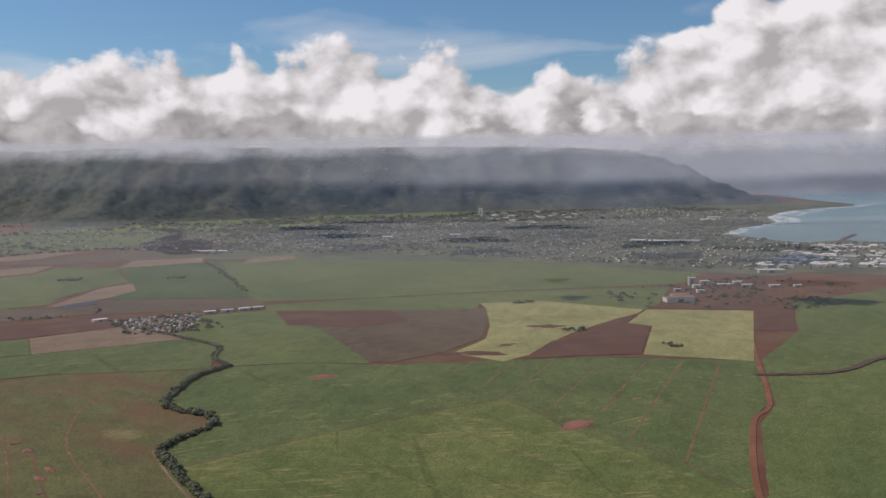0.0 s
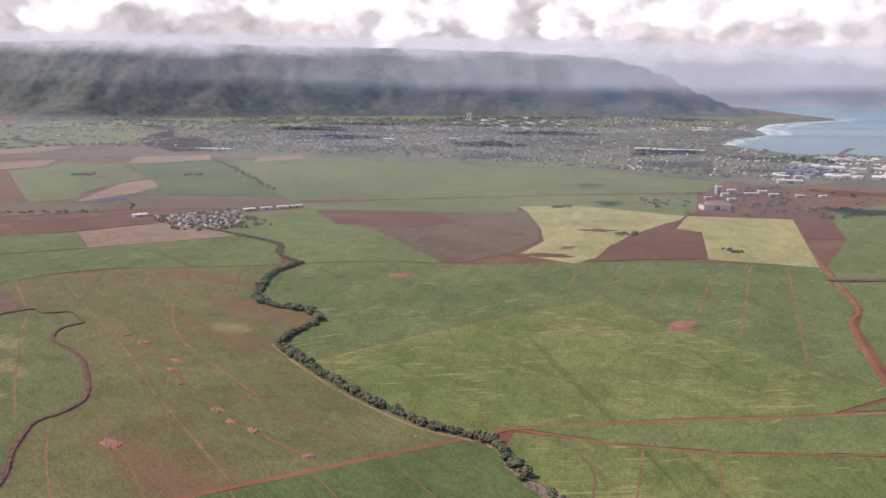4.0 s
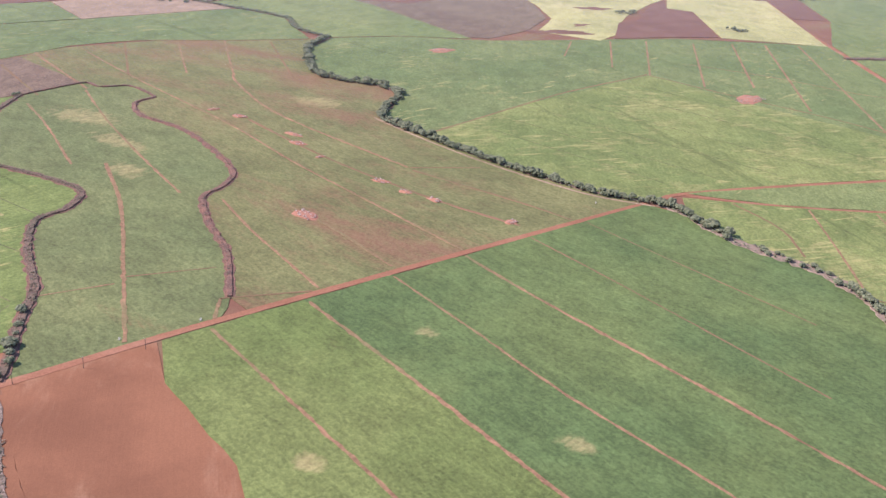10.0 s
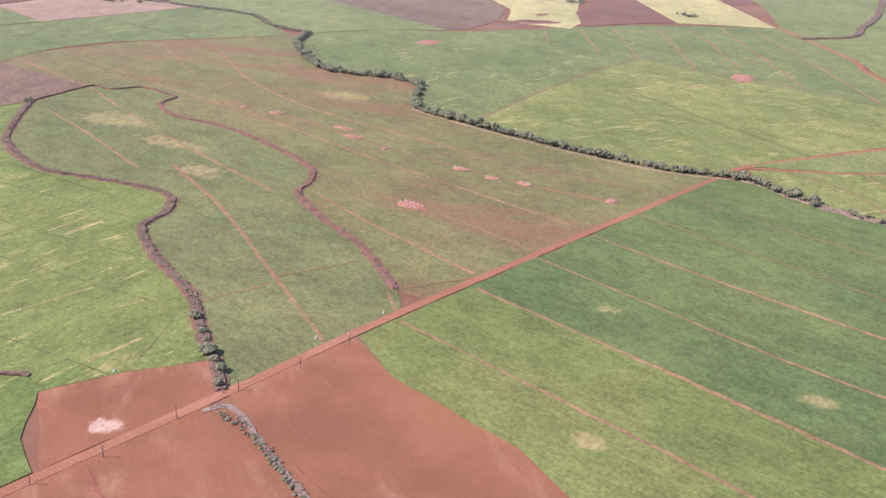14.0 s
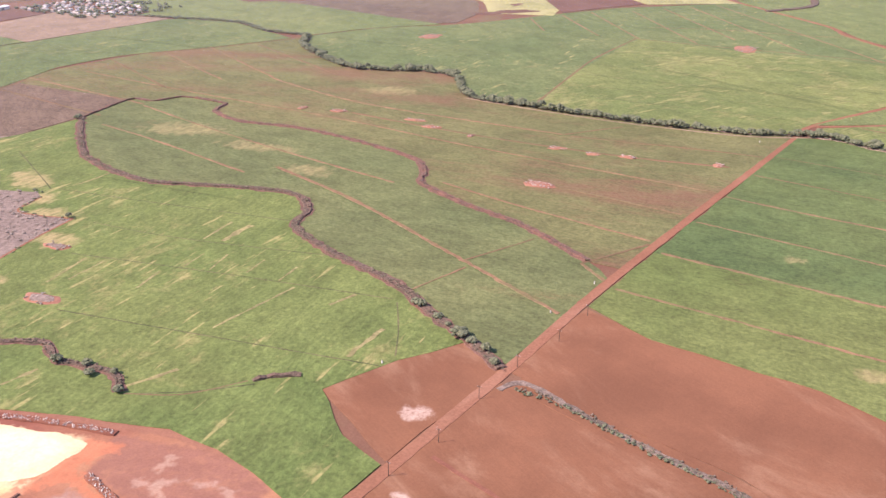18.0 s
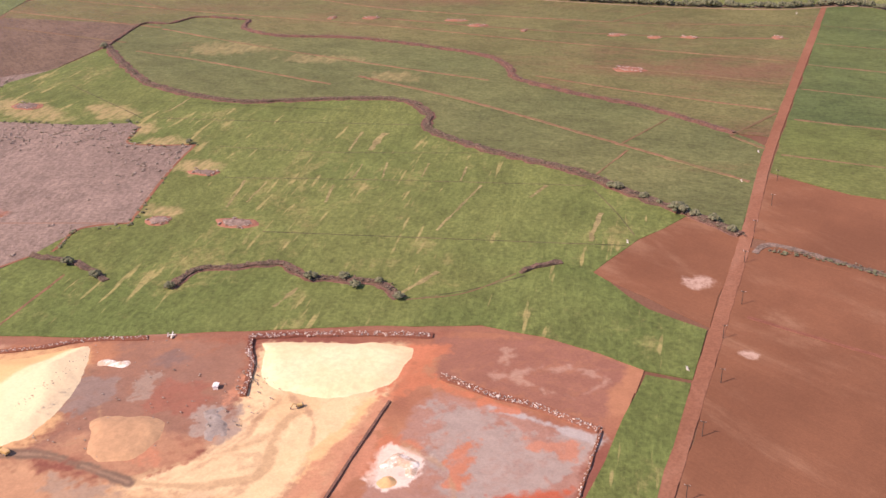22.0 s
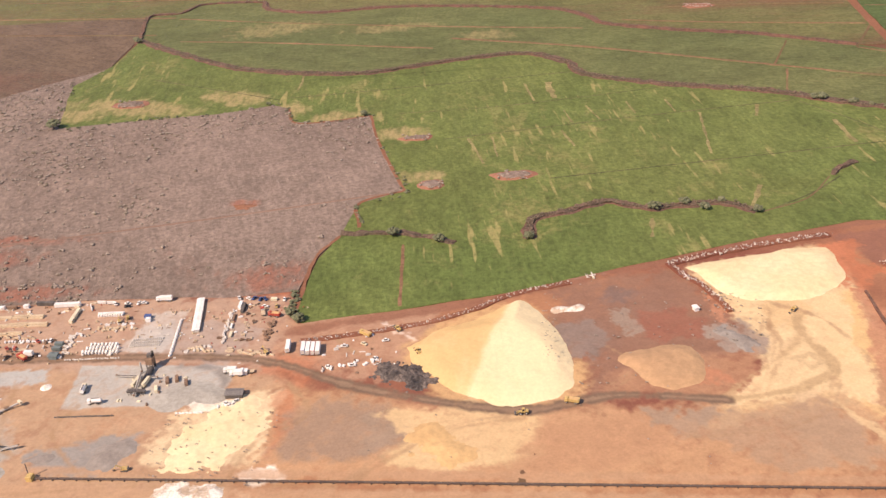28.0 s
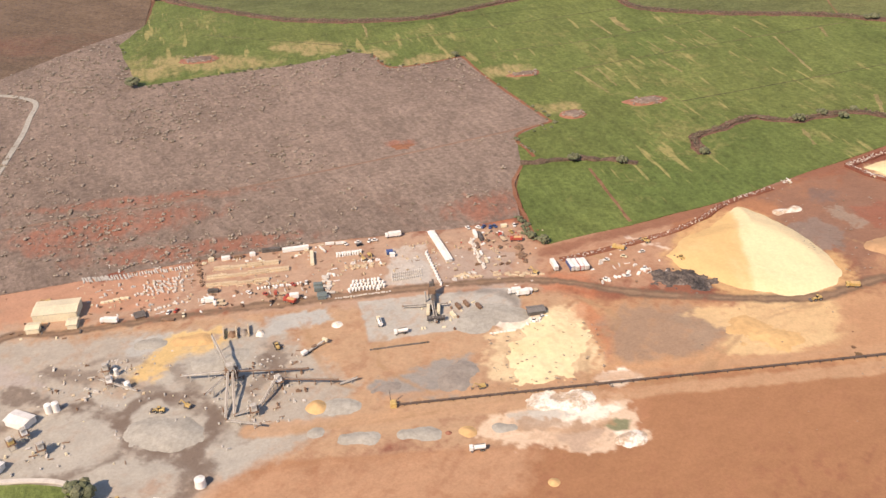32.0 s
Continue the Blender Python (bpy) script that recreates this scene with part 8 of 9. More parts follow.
for x, y, turn, lab in ((-375.6, 794.7, 25, "white screen house on steel legs"), (-385.2, 799.4, 10, "low grey crusher with walkways"), (-365.5, 835.5, 5, "grey steel wash plant tower"), (-370.5, 833.6, 8, "white wash plant with screens"), (-389, 850.5, 30, "yellow and white crusher plant"), (-386.3, 848.5, 30, "white crusher hopper on steel legs"), (-391.5, 843.5, 20, "grey crusher with conveyor frames")):
    t = empty("screen_plant", lab, "screening plant", pose(x, y, 0.25, 0, 0, turn), "crushing plant")
    main = "white" if "white" in lab else "steel"
    for dx in (-0.9, 0.9):
        for dy in (-0.7, 0.7):
            box("leg", (0.16, 0.16, 1.5), M["steel"], t, (dx, dy, 0))
    box("deck", (2.4, 1.9, 0.12), M["rust"], t, (0, 0, 1.4))
    box("housing", (1.9, 1.3, 1.1), M["yellow" if "yellow" in lab else main], t, (0, 0, 1.5), 0, 8, 0.05)
    box("hopper", (1.1, 1.1, 0.6), M["steel"], t, (-0.4, 0.1, 2.6), 15)
    box("motor", (0.5, 0.4, 0.4), M["dark_steel"], t, (1.0, 0.6, 1.5))
    for s in (-1, 1):
        box("handrail", (2.4, 0.05, 0.05), M["rust"], t, (0, s * 0.93, 2.0))
    box("ladder", (0.1, 0.35, 1.9), M["rust"], t, (1.3, 0, 0), 0, 15)
for x, y, r, h, lab in ((-378, 845.7, 0.8, 2.2, "white upright storage tank"), (-377.6, 844.2, 0.8, 2.2, "white upright storage tank"), (-405.6, 808.6, 1.1, 1.8, "large white water tank on a pale pad"), (-371.6, 829.6, 0.7, 1.6, "pale steel tank at the wash plant"), (-366.3, 833.2, 0.5, 1.8, "white silo at the wash plant")):
    t = empty("storage_tank", lab, "tank", pose(x, y, 0.25), "storage tanks")
    tube("shell", r, h, M["white"], t, None, 18)
    tube("roof", r, r * 0.3, M["white"], t, Matrix.Translation((0, 0, h)), 18, 0.06)
    tube("base", r * 1.15, 0.15, M["concrete"], t, Matrix.Translation((0, 0, -0.1)), 18)
    box("ladder", (0.08, 0.3, h), M["steel"], t, (r + 0.04, 0, 0))
for x0, y0 in ((-355.6, 809.3), (-355.7, 806.1), (-355.1, 803.2)):
    box_ob = box("bay_wall", (4.4, 0.35, 1.0), M["timber"])
    box_ob.matrix_basis = pose(x0 + 2.1, y0 + 0.4, 0.2, 0, 0, 8)
    tagged(box_ob, "timber wall of an open storage bay", "bay wall", "storage bays")
for x, y, p, lab in ((-353.6, 807.6, "rust", "brown material heap in an open bay"), (-353.3, 804.8, "dark_gravel", "dark gravel heap in an open bay"), (-354.2, 800.6, "chalk", "white crushed coral heap beside the bays")):
    mound("bay_heap", x, y, 1.7, 1.2, 0.7, 10, M[p], lab, "heap", 1.2, 0.2, 3)

# machines
for x, y, turn, lab in ((-380.6, 814.7, 60, "cream excavator with its boom out on grey gravel"), (-323.4, 774.5, 30, "yellow excavator beside precast rows"), (-321.6, 772.8, 200, "yellow excavator at the yard"), (-315, 591.6, 140, "brown dragline excavator on the sand"), (-351.3, 543.7, 190, "yellow excavator on bare clay"), (-332, 858, 120, "yellow excavator by the large shed"), (-337.5, 729, 45, "orange crane beside scrap"), (-383, 749, 100, "cream mobile screen on sand")):
    excavator(x, y, turn, 35, lab, 0.85)
for x, y, turn in ((-381.3, 820.8, 80), (-360.5, 662, 100), (-336.5, 689.3, 30), (-408.3, 824.5, 70), (-326, 696, 40), (-361, 796, 20)):
    loader(x, y, turn)
t = empty("mobile_conveyor", "line of grey and white mobile plant on bare ground", "conveyor", pose(-363, 787, 0.25, 0, 0, -50))
box("frame", (7.5, 0.5, 0.3), M["steel"], t, (0, 0, 0.5), 0, -6)
box("hopper", (1.4, 1.1, 0.7), M["white"], t, (-3.0, 0, 0.5), 0, 0, 0.05)
box("engine", (1.2, 0.8, 0.6), M["rust"], t, (0.2, 0.2, 0.4))
box("head_frame", (0.6, 1.4, 0.8), M["cream"], t, (3.4, 0, 0.7), 15)
wheel_set(t, (-2.0, -1.4), 0.5, 0.25)
for x, y, turn, lab in ((-298, 643.5, 20, "white portable conveyor frame below the cane field"), (-298.6, 617.2, 30, "white pump set on red soil")):
    t = empty("portable_frame", lab, "machine", pose(x, y, 0.3, 0, 0, turn))
    box("long_arm", (2.6, 0.2, 0.15), M["white"], t, (0, 0, 0.7), 0, -14)
    box("cross_arm", (0.2, 2.0, 0.15), M["white"], t, (0.3, 0, 0.6))
    box("engine", (0.8, 0.6, 0.6), M["cream"], t, (-0.5, 0, 0.1), 0, 0, 0.04)
    for s in (-1, 1):
        box("leg", (0.12, 0.12, 0.7), M["white"], t, (s * 0.8, 0, 0))
    wheel_set(t, (-0.5,), 0.4, 0.18)

# the long overland conveyor
lc = empty("overland_conveyor", "long dark overland belt conveyor across bare soil", "conveyor", pose(0, 0, 0.25))
A, B = Vector((-386.6, 768)), Vector((-380.5, 470))
n = 110
d = (B - A).normalized()
ang = math.degrees(math.atan2(d.y, d.x))
for i in range(n):
    p = A + (B - A) * (i + 0.5) / n
    seg = (B - A).length / n
    m = pose(p.x, p.y, 0, 0, 0, ang)
    for name, size, at, mat in (("belt_section", (seg, 0.5, 0.06), (0, 0, 0.42), "dark_steel"), ("cover", (seg * 0.9, 0.55, 0.1), (0, 0, 0.48), "dark_rust"), ("stand", (0.12, 0.7, 0.42), (0, 0, 0), "dark_steel")):
        key = "long_" + name
        if key not in bpy.data.meshes:
            bm = bmesh.new()
            box_bm(bm, size, at)
            me = bpy.data.meshes.new(key)
            bm.to_mesh(me)
            bm.free()
            me.materials.append(M[mat])
        part(name, bpy.data.meshes[key], None, lc, "", m)
box("tail_house", (1.6, 1.4, 1.3), M["yellow"], lc, (-386.6, 769, 0), 0, 0, 0.05, "yellow tail house")
box("mast", (0.16, 0.16, 4.0), M["dark_steel"], lc, (-386.0, 769.6, 0))

# poles along the farm road
pole = empty("utility_pole", "wooden utility pole with a crossarm beside the farm road", "utility pole", pose(-174, 493, 0.3), "poles along the road")
tube("shaft", 0.13, 4.6, M["bark"], pole, None, 8, 0.08)
box("crossarm", (0.12, 1.5, 0.12), M["bark"], pole, (0, 0, 4.2))
for s in (-0.6, 0, 0.6):
    tube("insulator", 0.06, 0.16, M["white"], pole, Matrix.Translation((0, s, 4.32)), 6)
for x, y in ((-198, 495.5), (-225, 494), (-246, 496), (-268, 494.5), (-292, 495), (-150, 492), (-126, 492), (-316, 495)):
    copy_thing(pole, pose(x, y - (2.6 if y < 495 else 1.8), 0.3))

# made-up valve heads for pale rubble at field corners, and stony bare spots in the crop
for x, y in ((-131, 502), (-196, 532), (-265, 501), (148, 500), (-98, 499), (-298, 645)):
    t = empty("irrigation_head", "pale block with short pipes in place of rubble at a field corner", "irrigation head", pose(x, y, 0.35, 0, 0, 30), "irrigation heads")
    box("block", (0.7, 0.5, 0.35), M["concrete"], t, (0, 0, 0), bevel=0.05)
    for s in (-1, 1):
        m = Matrix.Translation((s * 0.3, 0, 0.3)) @ Matrix.Rotation(radians(s * 80), 4, "Y")
        tube("pipe", 0.08, 1.0, M["concrete"], t, m, 8)
    tube("valve", 0.2, 0.4, M["steel"], t, Matrix.Translation((0, 0, 0.6)), 8)
for i, (x, y, rx, ry, turn) in enumerate(((2, 574, 10, 5, 100), (68, 595, 7, 3, 120), (68, 573, 5, 2.5, 120), (74, 554, 6, 3, 100), (87, 506, 4, 4, 0), (67, 682, 7, 4, 110), (67, 755, 7, 4, 110), (63, 651, 4, 2, 0), (-226, 668, 5, 8.5, 6), (-233, 697, 4.5, 5.5, 0), (-189, 708, 3.5, 8, 10), (-144, 843, 6, 10, 10), (345, 862, 14, 10, 0), (450, 593, 22, 10, 20), (60, 780, 5, 3, 0), (75, 700, 8, 3, 100))):
    mound("bare_mound", x, y, rx, ry, 0.9, turn, M["red_heap"], "low mound of red soil and stones within the crop", "mound", 2.0, 0.16, i)
    if 8 <= i <= 11:
        mound("scrub_patch", x, y, rx * 0.8, ry * 0.8, 1.0, turn, M["scrub"], "oval of dry brown scrub standing within the cane", "scrub patch", 3.0, 0.16, i)
    r = random.Random(i)
    stuff("mound_stones", [(x + r.uniform(-0.7, 0.7) * (rx if abs(math.cos(radians(turn))) > 0.7 else ry), y + r.uniform(-0.7, 0.7) * (ry if abs(math.cos(radians(turn))) > 0.7 else rx), 0.55, r.uniform(0.3, 0.8), r.uniform(0, 6)) for _ in range(int(rx * ry * 0.8) + 6)], shrub, M["rock"] if i < 8 else M["shrub"], "loose stones and dry weeds on the mound", "stones")
rr0 = random.Random(5)
for pts in ([(-163, 730), (-193, 722), (-238, 706)], [(-152, 768), (-169, 762), (-170, 751), (-163, 730)], [(-238, 706), (-248, 720), (-266, 717)], [(-318, 726), (-287, 727), (-272, 722)]):
    strip("field_margin", pts, 1.3, 0.40, M["track"], "bare red soil margin of the cane field", "bank", 0.4, 2.0)
edge = [p for a, b in ((0, 4), (4, 9), (9, 13)) for p in along(SCRUB[a + 1:b + 1], 2.2, 1.5, 0.5, 1.1, rr0, 0.3) if rr0.random() < 0.6]
stuff("hedge_brush", edge + along([(-306, 728), (-317, 727), (-323, 723)], 1.0, 1.0, 0.7, 1.3, rr0, 0.3), shrub, M["leaf"], "low green bushes along the field edge", "brush")
mound("bare_mound", -250, 760, 3.0, 4.0, 0.5, 0, M["track"], "small bare red mound in dry scrub", "mound", 2.0, 0.35, 90)
strip("access_road", [(-300, 894), (-242, 897), (-215, 898), (-198, 900), (-186, 901), (-179, 905), (-172, 917), (-168, 940)], 2.4, 0.5, M["gravel"], "pale curved gravel road through scrub", "road", 0.05, 2.0)
strip("dirt_track", [(-289, 883), (-276, 826), (-257, 762), (-239, 708)], 1.2, 0.4, M["scrub_track"], "faint dirt track through scrubland", "road", 0.3)
field("grass_field", [(-399, 870), (-400, 851), (-401, 843), (-402.5, 837), (-406, 833.5), (-412, 833), (-428, 836), (-428, 870)], 0.5, M["cane"], "green grass corner beside the quarry", "grass", 2.0, 0.3)
strip("kerb_track", [(-397.5, 870), (-399, 851.3), (-399.6, 843.7), (-401, 837.3), (-404, 833.6), (-412, 831)], 1.2, 0.45, M["concrete"], "pale track round the grass corner", "road", 0.1, 1.5)

# loose clutter of the yards
PIECES = [(1.0, 0.45, 0.35), (0.6, 0.5, 0.4), (1.7, 0.3, 0.2), (0.45, 0.4, 0.3), (0.7, 0.7, 0.25), (1.3, 0.55, 0.45)]
scatter("pallet_load", 30, (-332, -313, 735, 745), PIECES, ["timber", "white", "rust"], "pallet load of mixed goods on the yard", "pallet", "yard clutter", 1)
scatter("pallet_load", 34, (-339, -322, 769, 784), PIECES, ["concrete", "timber", "white"], "pale pallet load beside precast rows", "pallet", "yard clutter", 2)
scatter("pallet_load", 40, (-343, -331, 786, 818), PIECES, ["white", "rust", "concrete", "dark_steel"], "mixed pallet load on the beam yard", "pallet", "yard clutter", 3)
scatter("pallet_load", 46, (-342, -318, 820, 846), PIECES, ["concrete", "timber", "steel"], "pale piece of stock on red soil", "stock", "yard clutter", 4)
scatter("pallet_load", 26, (-320, -312, 786, 820), PIECES, ["white", "rust", "cream"], "goods stacked along the yard fence", "pallet", "yard clutter", 5)
scatter("plant_part", 30, (-392, -366, 786, 808), PIECES, ["steel", "concrete", "rust"], "loose steel part beside the crushing plant", "machine part", "plant clutter", 6)
scatter("plant_part", 26, (-376, -360, 824, 850), PIECES, ["steel", "timber", "concrete"], "pale steel part at the wash plant", "machine part", "plant clutter", 7)
scatter("plant_part", 26, (-398, -380, 838, 858), PIECES, ["concrete", "cream", "rust"], "pale part at the crusher plant", "machine part", "plant clutter", 8)
scatter("plant_part", 12, (-360, -347, 746, 762), PIECES, ["cream", "rust", "steel"], "small part on the asphalt yard", "machine part", "plant clutter", 9)
scatter("debris", 24, (-346, -328, 694, 714), PIECES, ["white", "rust", "concrete"], "debris between trailers and the black heap", "debris", "yard clutter", 10)
scatter("debris", 14, (-350, -340, 846, 864), PIECES, ["rust", "cream", "dark_steel"], "debris round the large shed", "debris", "yard clutter", 11)
rr = random.Random(77)
SMALL = [tuple(0.7 * q for q in p) for p in PIECES]
scatter("stock_piece", 60, (-338, -316, 746, 768), SMALL, ["concrete", "timber", "rust", "steel"], "small stacked goods on the packed yard", "stock", "yard clutter", 21)
scatter("stock_piece", 60, (-342, -316, 786, 820), SMALL, ["timber", "concrete", "rust", "dark_steel"], "small stacked goods on the beam yard", "stock", "yard clutter", 22)
scatter("stock_piece", 90, (-340, -314, 820, 852), SMALL, ["concrete", "rust", "timber", "steel"], "small pieces of stock on red soil", "stock", "yard clutter", 23)
scatter("stock_piece", 40, (-331, -310, 728, 742), SMALL, ["rust", "dark_steel", "timber", "red"], "small rusty stock by the cane field", "stock", "yard clutter", 24)
scatter("plant_part", 60, (-388, -364, 790, 812), SMALL, ["concrete", "steel", "rust"], "small pale part beside the crushing plant", "machine part", "plant clutter", 25)
scatter("plant_part", 40, (-378, -360, 824, 850), SMALL, ["concrete", "steel", "rust"], "small pale part at the wash plant", "machine part", "plant clutter", 26)
scatter("plant_part", 70, (-398, -358, 786, 866), SMALL, ["concrete", "steel", "rust", "cream"], "small pale part on the grey crusher yard", "machine part", "plant clutter", 27)
scatter("stock_piece", 50, (-344, -314, 722, 786), SMALL, ["concrete", "timber", "rust", "red"], "small goods lying about the yard", "stock", "yard clutter", 28)
stuff("sand_stones", [(rr.uniform(-387, -362), rr.uniform(718, 746), 0.6, rr.uniform(0.12, 0.34), 0) for _ in range(130)] + [(rr.uniform(-330, -300), rr.uniform(600, 614), 0.5, rr.uniform(0.15, 0.45), 0) for _ in range(70)]
      + [(rr.uniform(-345, -312), 656 + rr.uniform(-2, 2), 5.2 - abs(rr.uniform(0, 1)), rr.uniform(0.12, 0.3), 0) for _ in range(40)] + [(rr.uniform(-410, -360), rr.uniform(590, 700), 0.4, rr.uniform(0.1, 0.28), 0) for _ in range(40)]
      + [(rr.uniform(-350, -300), rr.uniform(615, 650), 0.4, rr.uniform(0.1, 0.35), 0) for _ in range(70)], shrub, M["shrub"], "stones and dry weeds strewn over the quarry floor", "stones")

# ---- the town, the village and the mill ----
M["roofs"] = pick("far_roofs", [(0.55, 0.51, 0.45), (0.36, 0.31, 0.26), (0.22, 0.19, 0.16), (0.72, 0.69, 0.63), (0.30, 0.22, 0.17), (0.33, 0.33, 0.32), (0.20, 0.17, 0.145)], 0.7, True, 0.1, 8)
M["mill_roof"] = plain("rusty_mill_roof", (0.34, 0.21, 0.155), (0.27, 0.16, 0.12), 8, 0.8)
M["pale_wall"] = pick("far_walls", [(0.58, 0.53, 0.45), (0.50, 0.46, 0.39), (0.44, 0.40, 0.34), (0.64, 0.60, 0.54)], 0.8, False, 0.1, 8)
M["pale_roof"] = pick("large_roofs", [(0.80, 0.78, 0.72), (0.72, 0.69, 0.62), (0.58, 0.55, 0.50), (0.70, 0.62, 0.50), (0.85, 0.83, 0.79)], 0.6, False, 0.1, 8)
M["village_roof"] = pick("village_roofs", [(0.42, 0.36, 0.30), (0.30, 0.22, 0.17), (0.50, 0.46, 0.40), (0.24, 0.19, 0.16), (0.36, 0.33, 0.30)], 0.7, False, 0.15, 4)
TOWN = [(600, 2180), (760, 2040), (900, 1990), (1130, 1590), (1242, 1400), (1330, 1240), (1420, 1180), (1700, 1200), (1990, 1400), (1960, 1500), (1830, 1590), (1860, 1810), (2060, 1975), (2300, 2075), (2490, 2290), (2760, 2450), (2700, 2900), (2000, 3150), (1300, 3050), (800, 2600)]


def house_piece(r):
    """A far house: walls and a gable roof with eaves, joined."""
    w, d, h = r.uniform(3.4, 6.4), r.uniform(3, 4.4), r.uniform(1.3, 1.9)
    a, b = w / 2, d / 2
    e = 0.4
    v = [(-a, -b, -0.5), (a, -b, -0.5), (a, b, -0.5), (-a, b, -0.5), (-a, -b, h), (a, -b, h), (a, b, h), (-a, b, h), (-a - e, -b - e, h - 0.1), (a + e, -b - e, h - 0.1), (a + e, b + e, h - 0.1), (-a - e, b + e, h - 0.1), (-a - e, 0, h + 1.3), (a + e, 0, h + 1.3)]
    return v, [(0, 1, 5, 4), (1, 2, 6, 5), (2, 3, 7, 6), (3, 0, 4, 7), (8, 9, 13, 12), (10, 11, 12, 13), (8, 12, 11), (9, 10, 13), (8, 11, 10, 9)]


rnd = random.Random(31)
spots, greens = [], []
while len(spots) < 3000:
    x, y = rnd.uniform(560, 2900), rnd.uniform(1150, 3200)
    if not inside(x, y, TOWN):
        continue
    dens = fbm(x, y, 260, 3, 12)
    if dens > rnd.uniform(0.36, 0.58):
        a = 0.5 + (0.6 if fbm(x, y, 500, 1, 3) > 0.5 else 0.0)
        gx, gy = round((x * math.cos(a) + y * math.sin(a)) / 14) * 14, round((-x * math.sin(a) + y * math.cos(a)) / 9) * 9
        x, y = gx * math.cos(a) - gy * math.sin(a), gx * math.sin(a) + gy * math.cos(a)
        if inside(x, y, TOWN):
            spots.append((x + rnd.uniform(-2, 2), y + rnd.uniform(-1.5, 1.5), 0.4, rnd.uniform(0.8, 1.4), a))
    else:
        greens.append((x, y, 0.3, rnd.uniform(4.0, 9.0), rnd.uniform(0, 6)))
for q in range(2800):
    u, v = rnd.uniform(2250, 3500), rnd.uniform(-1500, 560)
    x, y = uv(u, v)
    dens = fbm(x, y, 240, 3, 17)
    if dens > 0.52:
        greens.append((x, y, 0.3, rnd.uniform(4.0, 9.0) * (dens + 0.4), rnd.uniform(0, 6)))
    elif q % 2:
        spots.append((x, y, 0.4, rnd.uniform(0.8, 1.3), 0.6))
stuff("town_houses", spots, house_piece, M["roofs"], "hundreds of small pale houses of a far town", "houses")
stuff("town_trees", greens + [(x + rnd.uniform(-9, 9), y + rnd.uniform(-9, 9), 0.3, rnd.uniform(2.0, 4.0), 0.0) for x, y, *_ in spots], lambda r: clumps(7, 1.0, 1.0, r, 0.2, 0.5), M["leaf"], "dark trees between far houses", "trees")


def warehouse(x, y, turn, L, W, H, label="far warehouse with a pale flat roof", name="warehouse", category="warehouse", group="warehouses of the port", roof="pale_roof"):
    t = empty(name, label, category, pose(x, y, 0.3, 0, 0, turn), group)
    box("wall", (L, W, H), M["pale_wall"], t)
    bm = bmesh.new()
    for q in box_bm(bm, (L + 1, W + 1, 0.4), (0, 0, H)):
        pass
    v = [bm.verts.new(c) for c in ((-L / 2 - 0.5, -W / 2 - 0.5, H + 0.4), (L / 2 + 0.5, -W / 2 - 0.5, H + 0.4), (L / 2 + 0.5, W / 2 + 0.5, H + 0.4), (-L / 2 - 0.5, W / 2 + 0.5, H + 0.4), (-L / 2 - 0.5, 0, H + 0.4 + W * 0.08), (L / 2 + 0.5, 0, H + 0.4 + W * 0.08))]
    for f in ((0, 1, 5, 4), (2, 3, 4, 5), (0, 4, 3), (1, 2, 5)):
        bm.faces.new([v[i] for i in f])
    part("roof", bm, M[roof], t)
    box("loading_door", (L * 0.2, 0.3, H * 0.7), M["grey_roof"], t, (0, -W / 2 - 0.1, 0))
    return t


PORT = [(1390, 1270), (1780, 1515), (1950, 1400), (1700, 1190), (1545, 1110), (1450, 1170)]
count = 0
while count < 95:
    x, y = rnd.uniform(1380, 1960), rnd.uniform(1100, 1520)
    if inside(x, y, PORT):
        warehouse(x, y, 30 + rnd.choice((0, 90)) + rnd.uniform(-4, 4), rnd.uniform(8, 32), rnd.uniform(6, 16), rnd.uniform(2.5, 5))
        count += 1
for x, y, turn, L, W, H, lab in ((1590, 1755, -38, 60, 20, 6, "long white port shed near the harbour"), (1640, 1720, -38, 70, 16, 6, "long pale port shed near the harbour"), (1560, 1800, -38, 40, 18, 6, "white port building near the harbour"), (1338, 1190, -35, 44, 14, 6, "tan warehouse at the town's edge"), (610, 2210, -36, 26, 12, 4, "white shed beside a far junction"),
                                 (635, 2190, -36, 24, 10, 4, "white shed beside a far junction"), (590, 2230, -36, 20, 9, 4, "white shed beside a far junction"), (1850, 3010, -60, 16, 10, 26, "tall white tower block on the hillside"), (1850, 2800, -60, 30, 14, 9, "white building in the hillside town"), (1900, 2700, -60, 34, 12, 8, "white building in the hillside town"),
                                 (1830, 2880, -60, 24, 12, 9, "pale building in the hillside town"), (1960, 2620, -60, 26, 12, 7, "pale building in the hillside town"), (2250, 2250, -40, 60, 18, 5, "long pale building near the shore"), (2350, 2330, -40, 50, 16, 5, "long pale building near the shore"), (2150, 2350, -40, 40, 16, 5, "pale building near the shore"),
                                 (1490, 2050, -40, 26, 14, 5, "pale school building in the town"), (1300, 2250, -40, 30, 12, 5, "pale school building in the town"), (1120, 2300, -30, 28, 14, 5, "pale building in the town")):
    warehouse(x, y, turn, L, W, H, lab, group="large buildings of the town")
while count < 130:
    x, y = rnd.uniform(1650, 2100), rnd.uniform(2450, 3000)
    warehouse(x, y, -60 + rnd.uniform(-10, 10), rnd.uniform(10, 24), rnd.uniform(7, 12), rnd.uniform(3, 7), "white building in the hillside town", group="large buildings of the town")
    count += 1

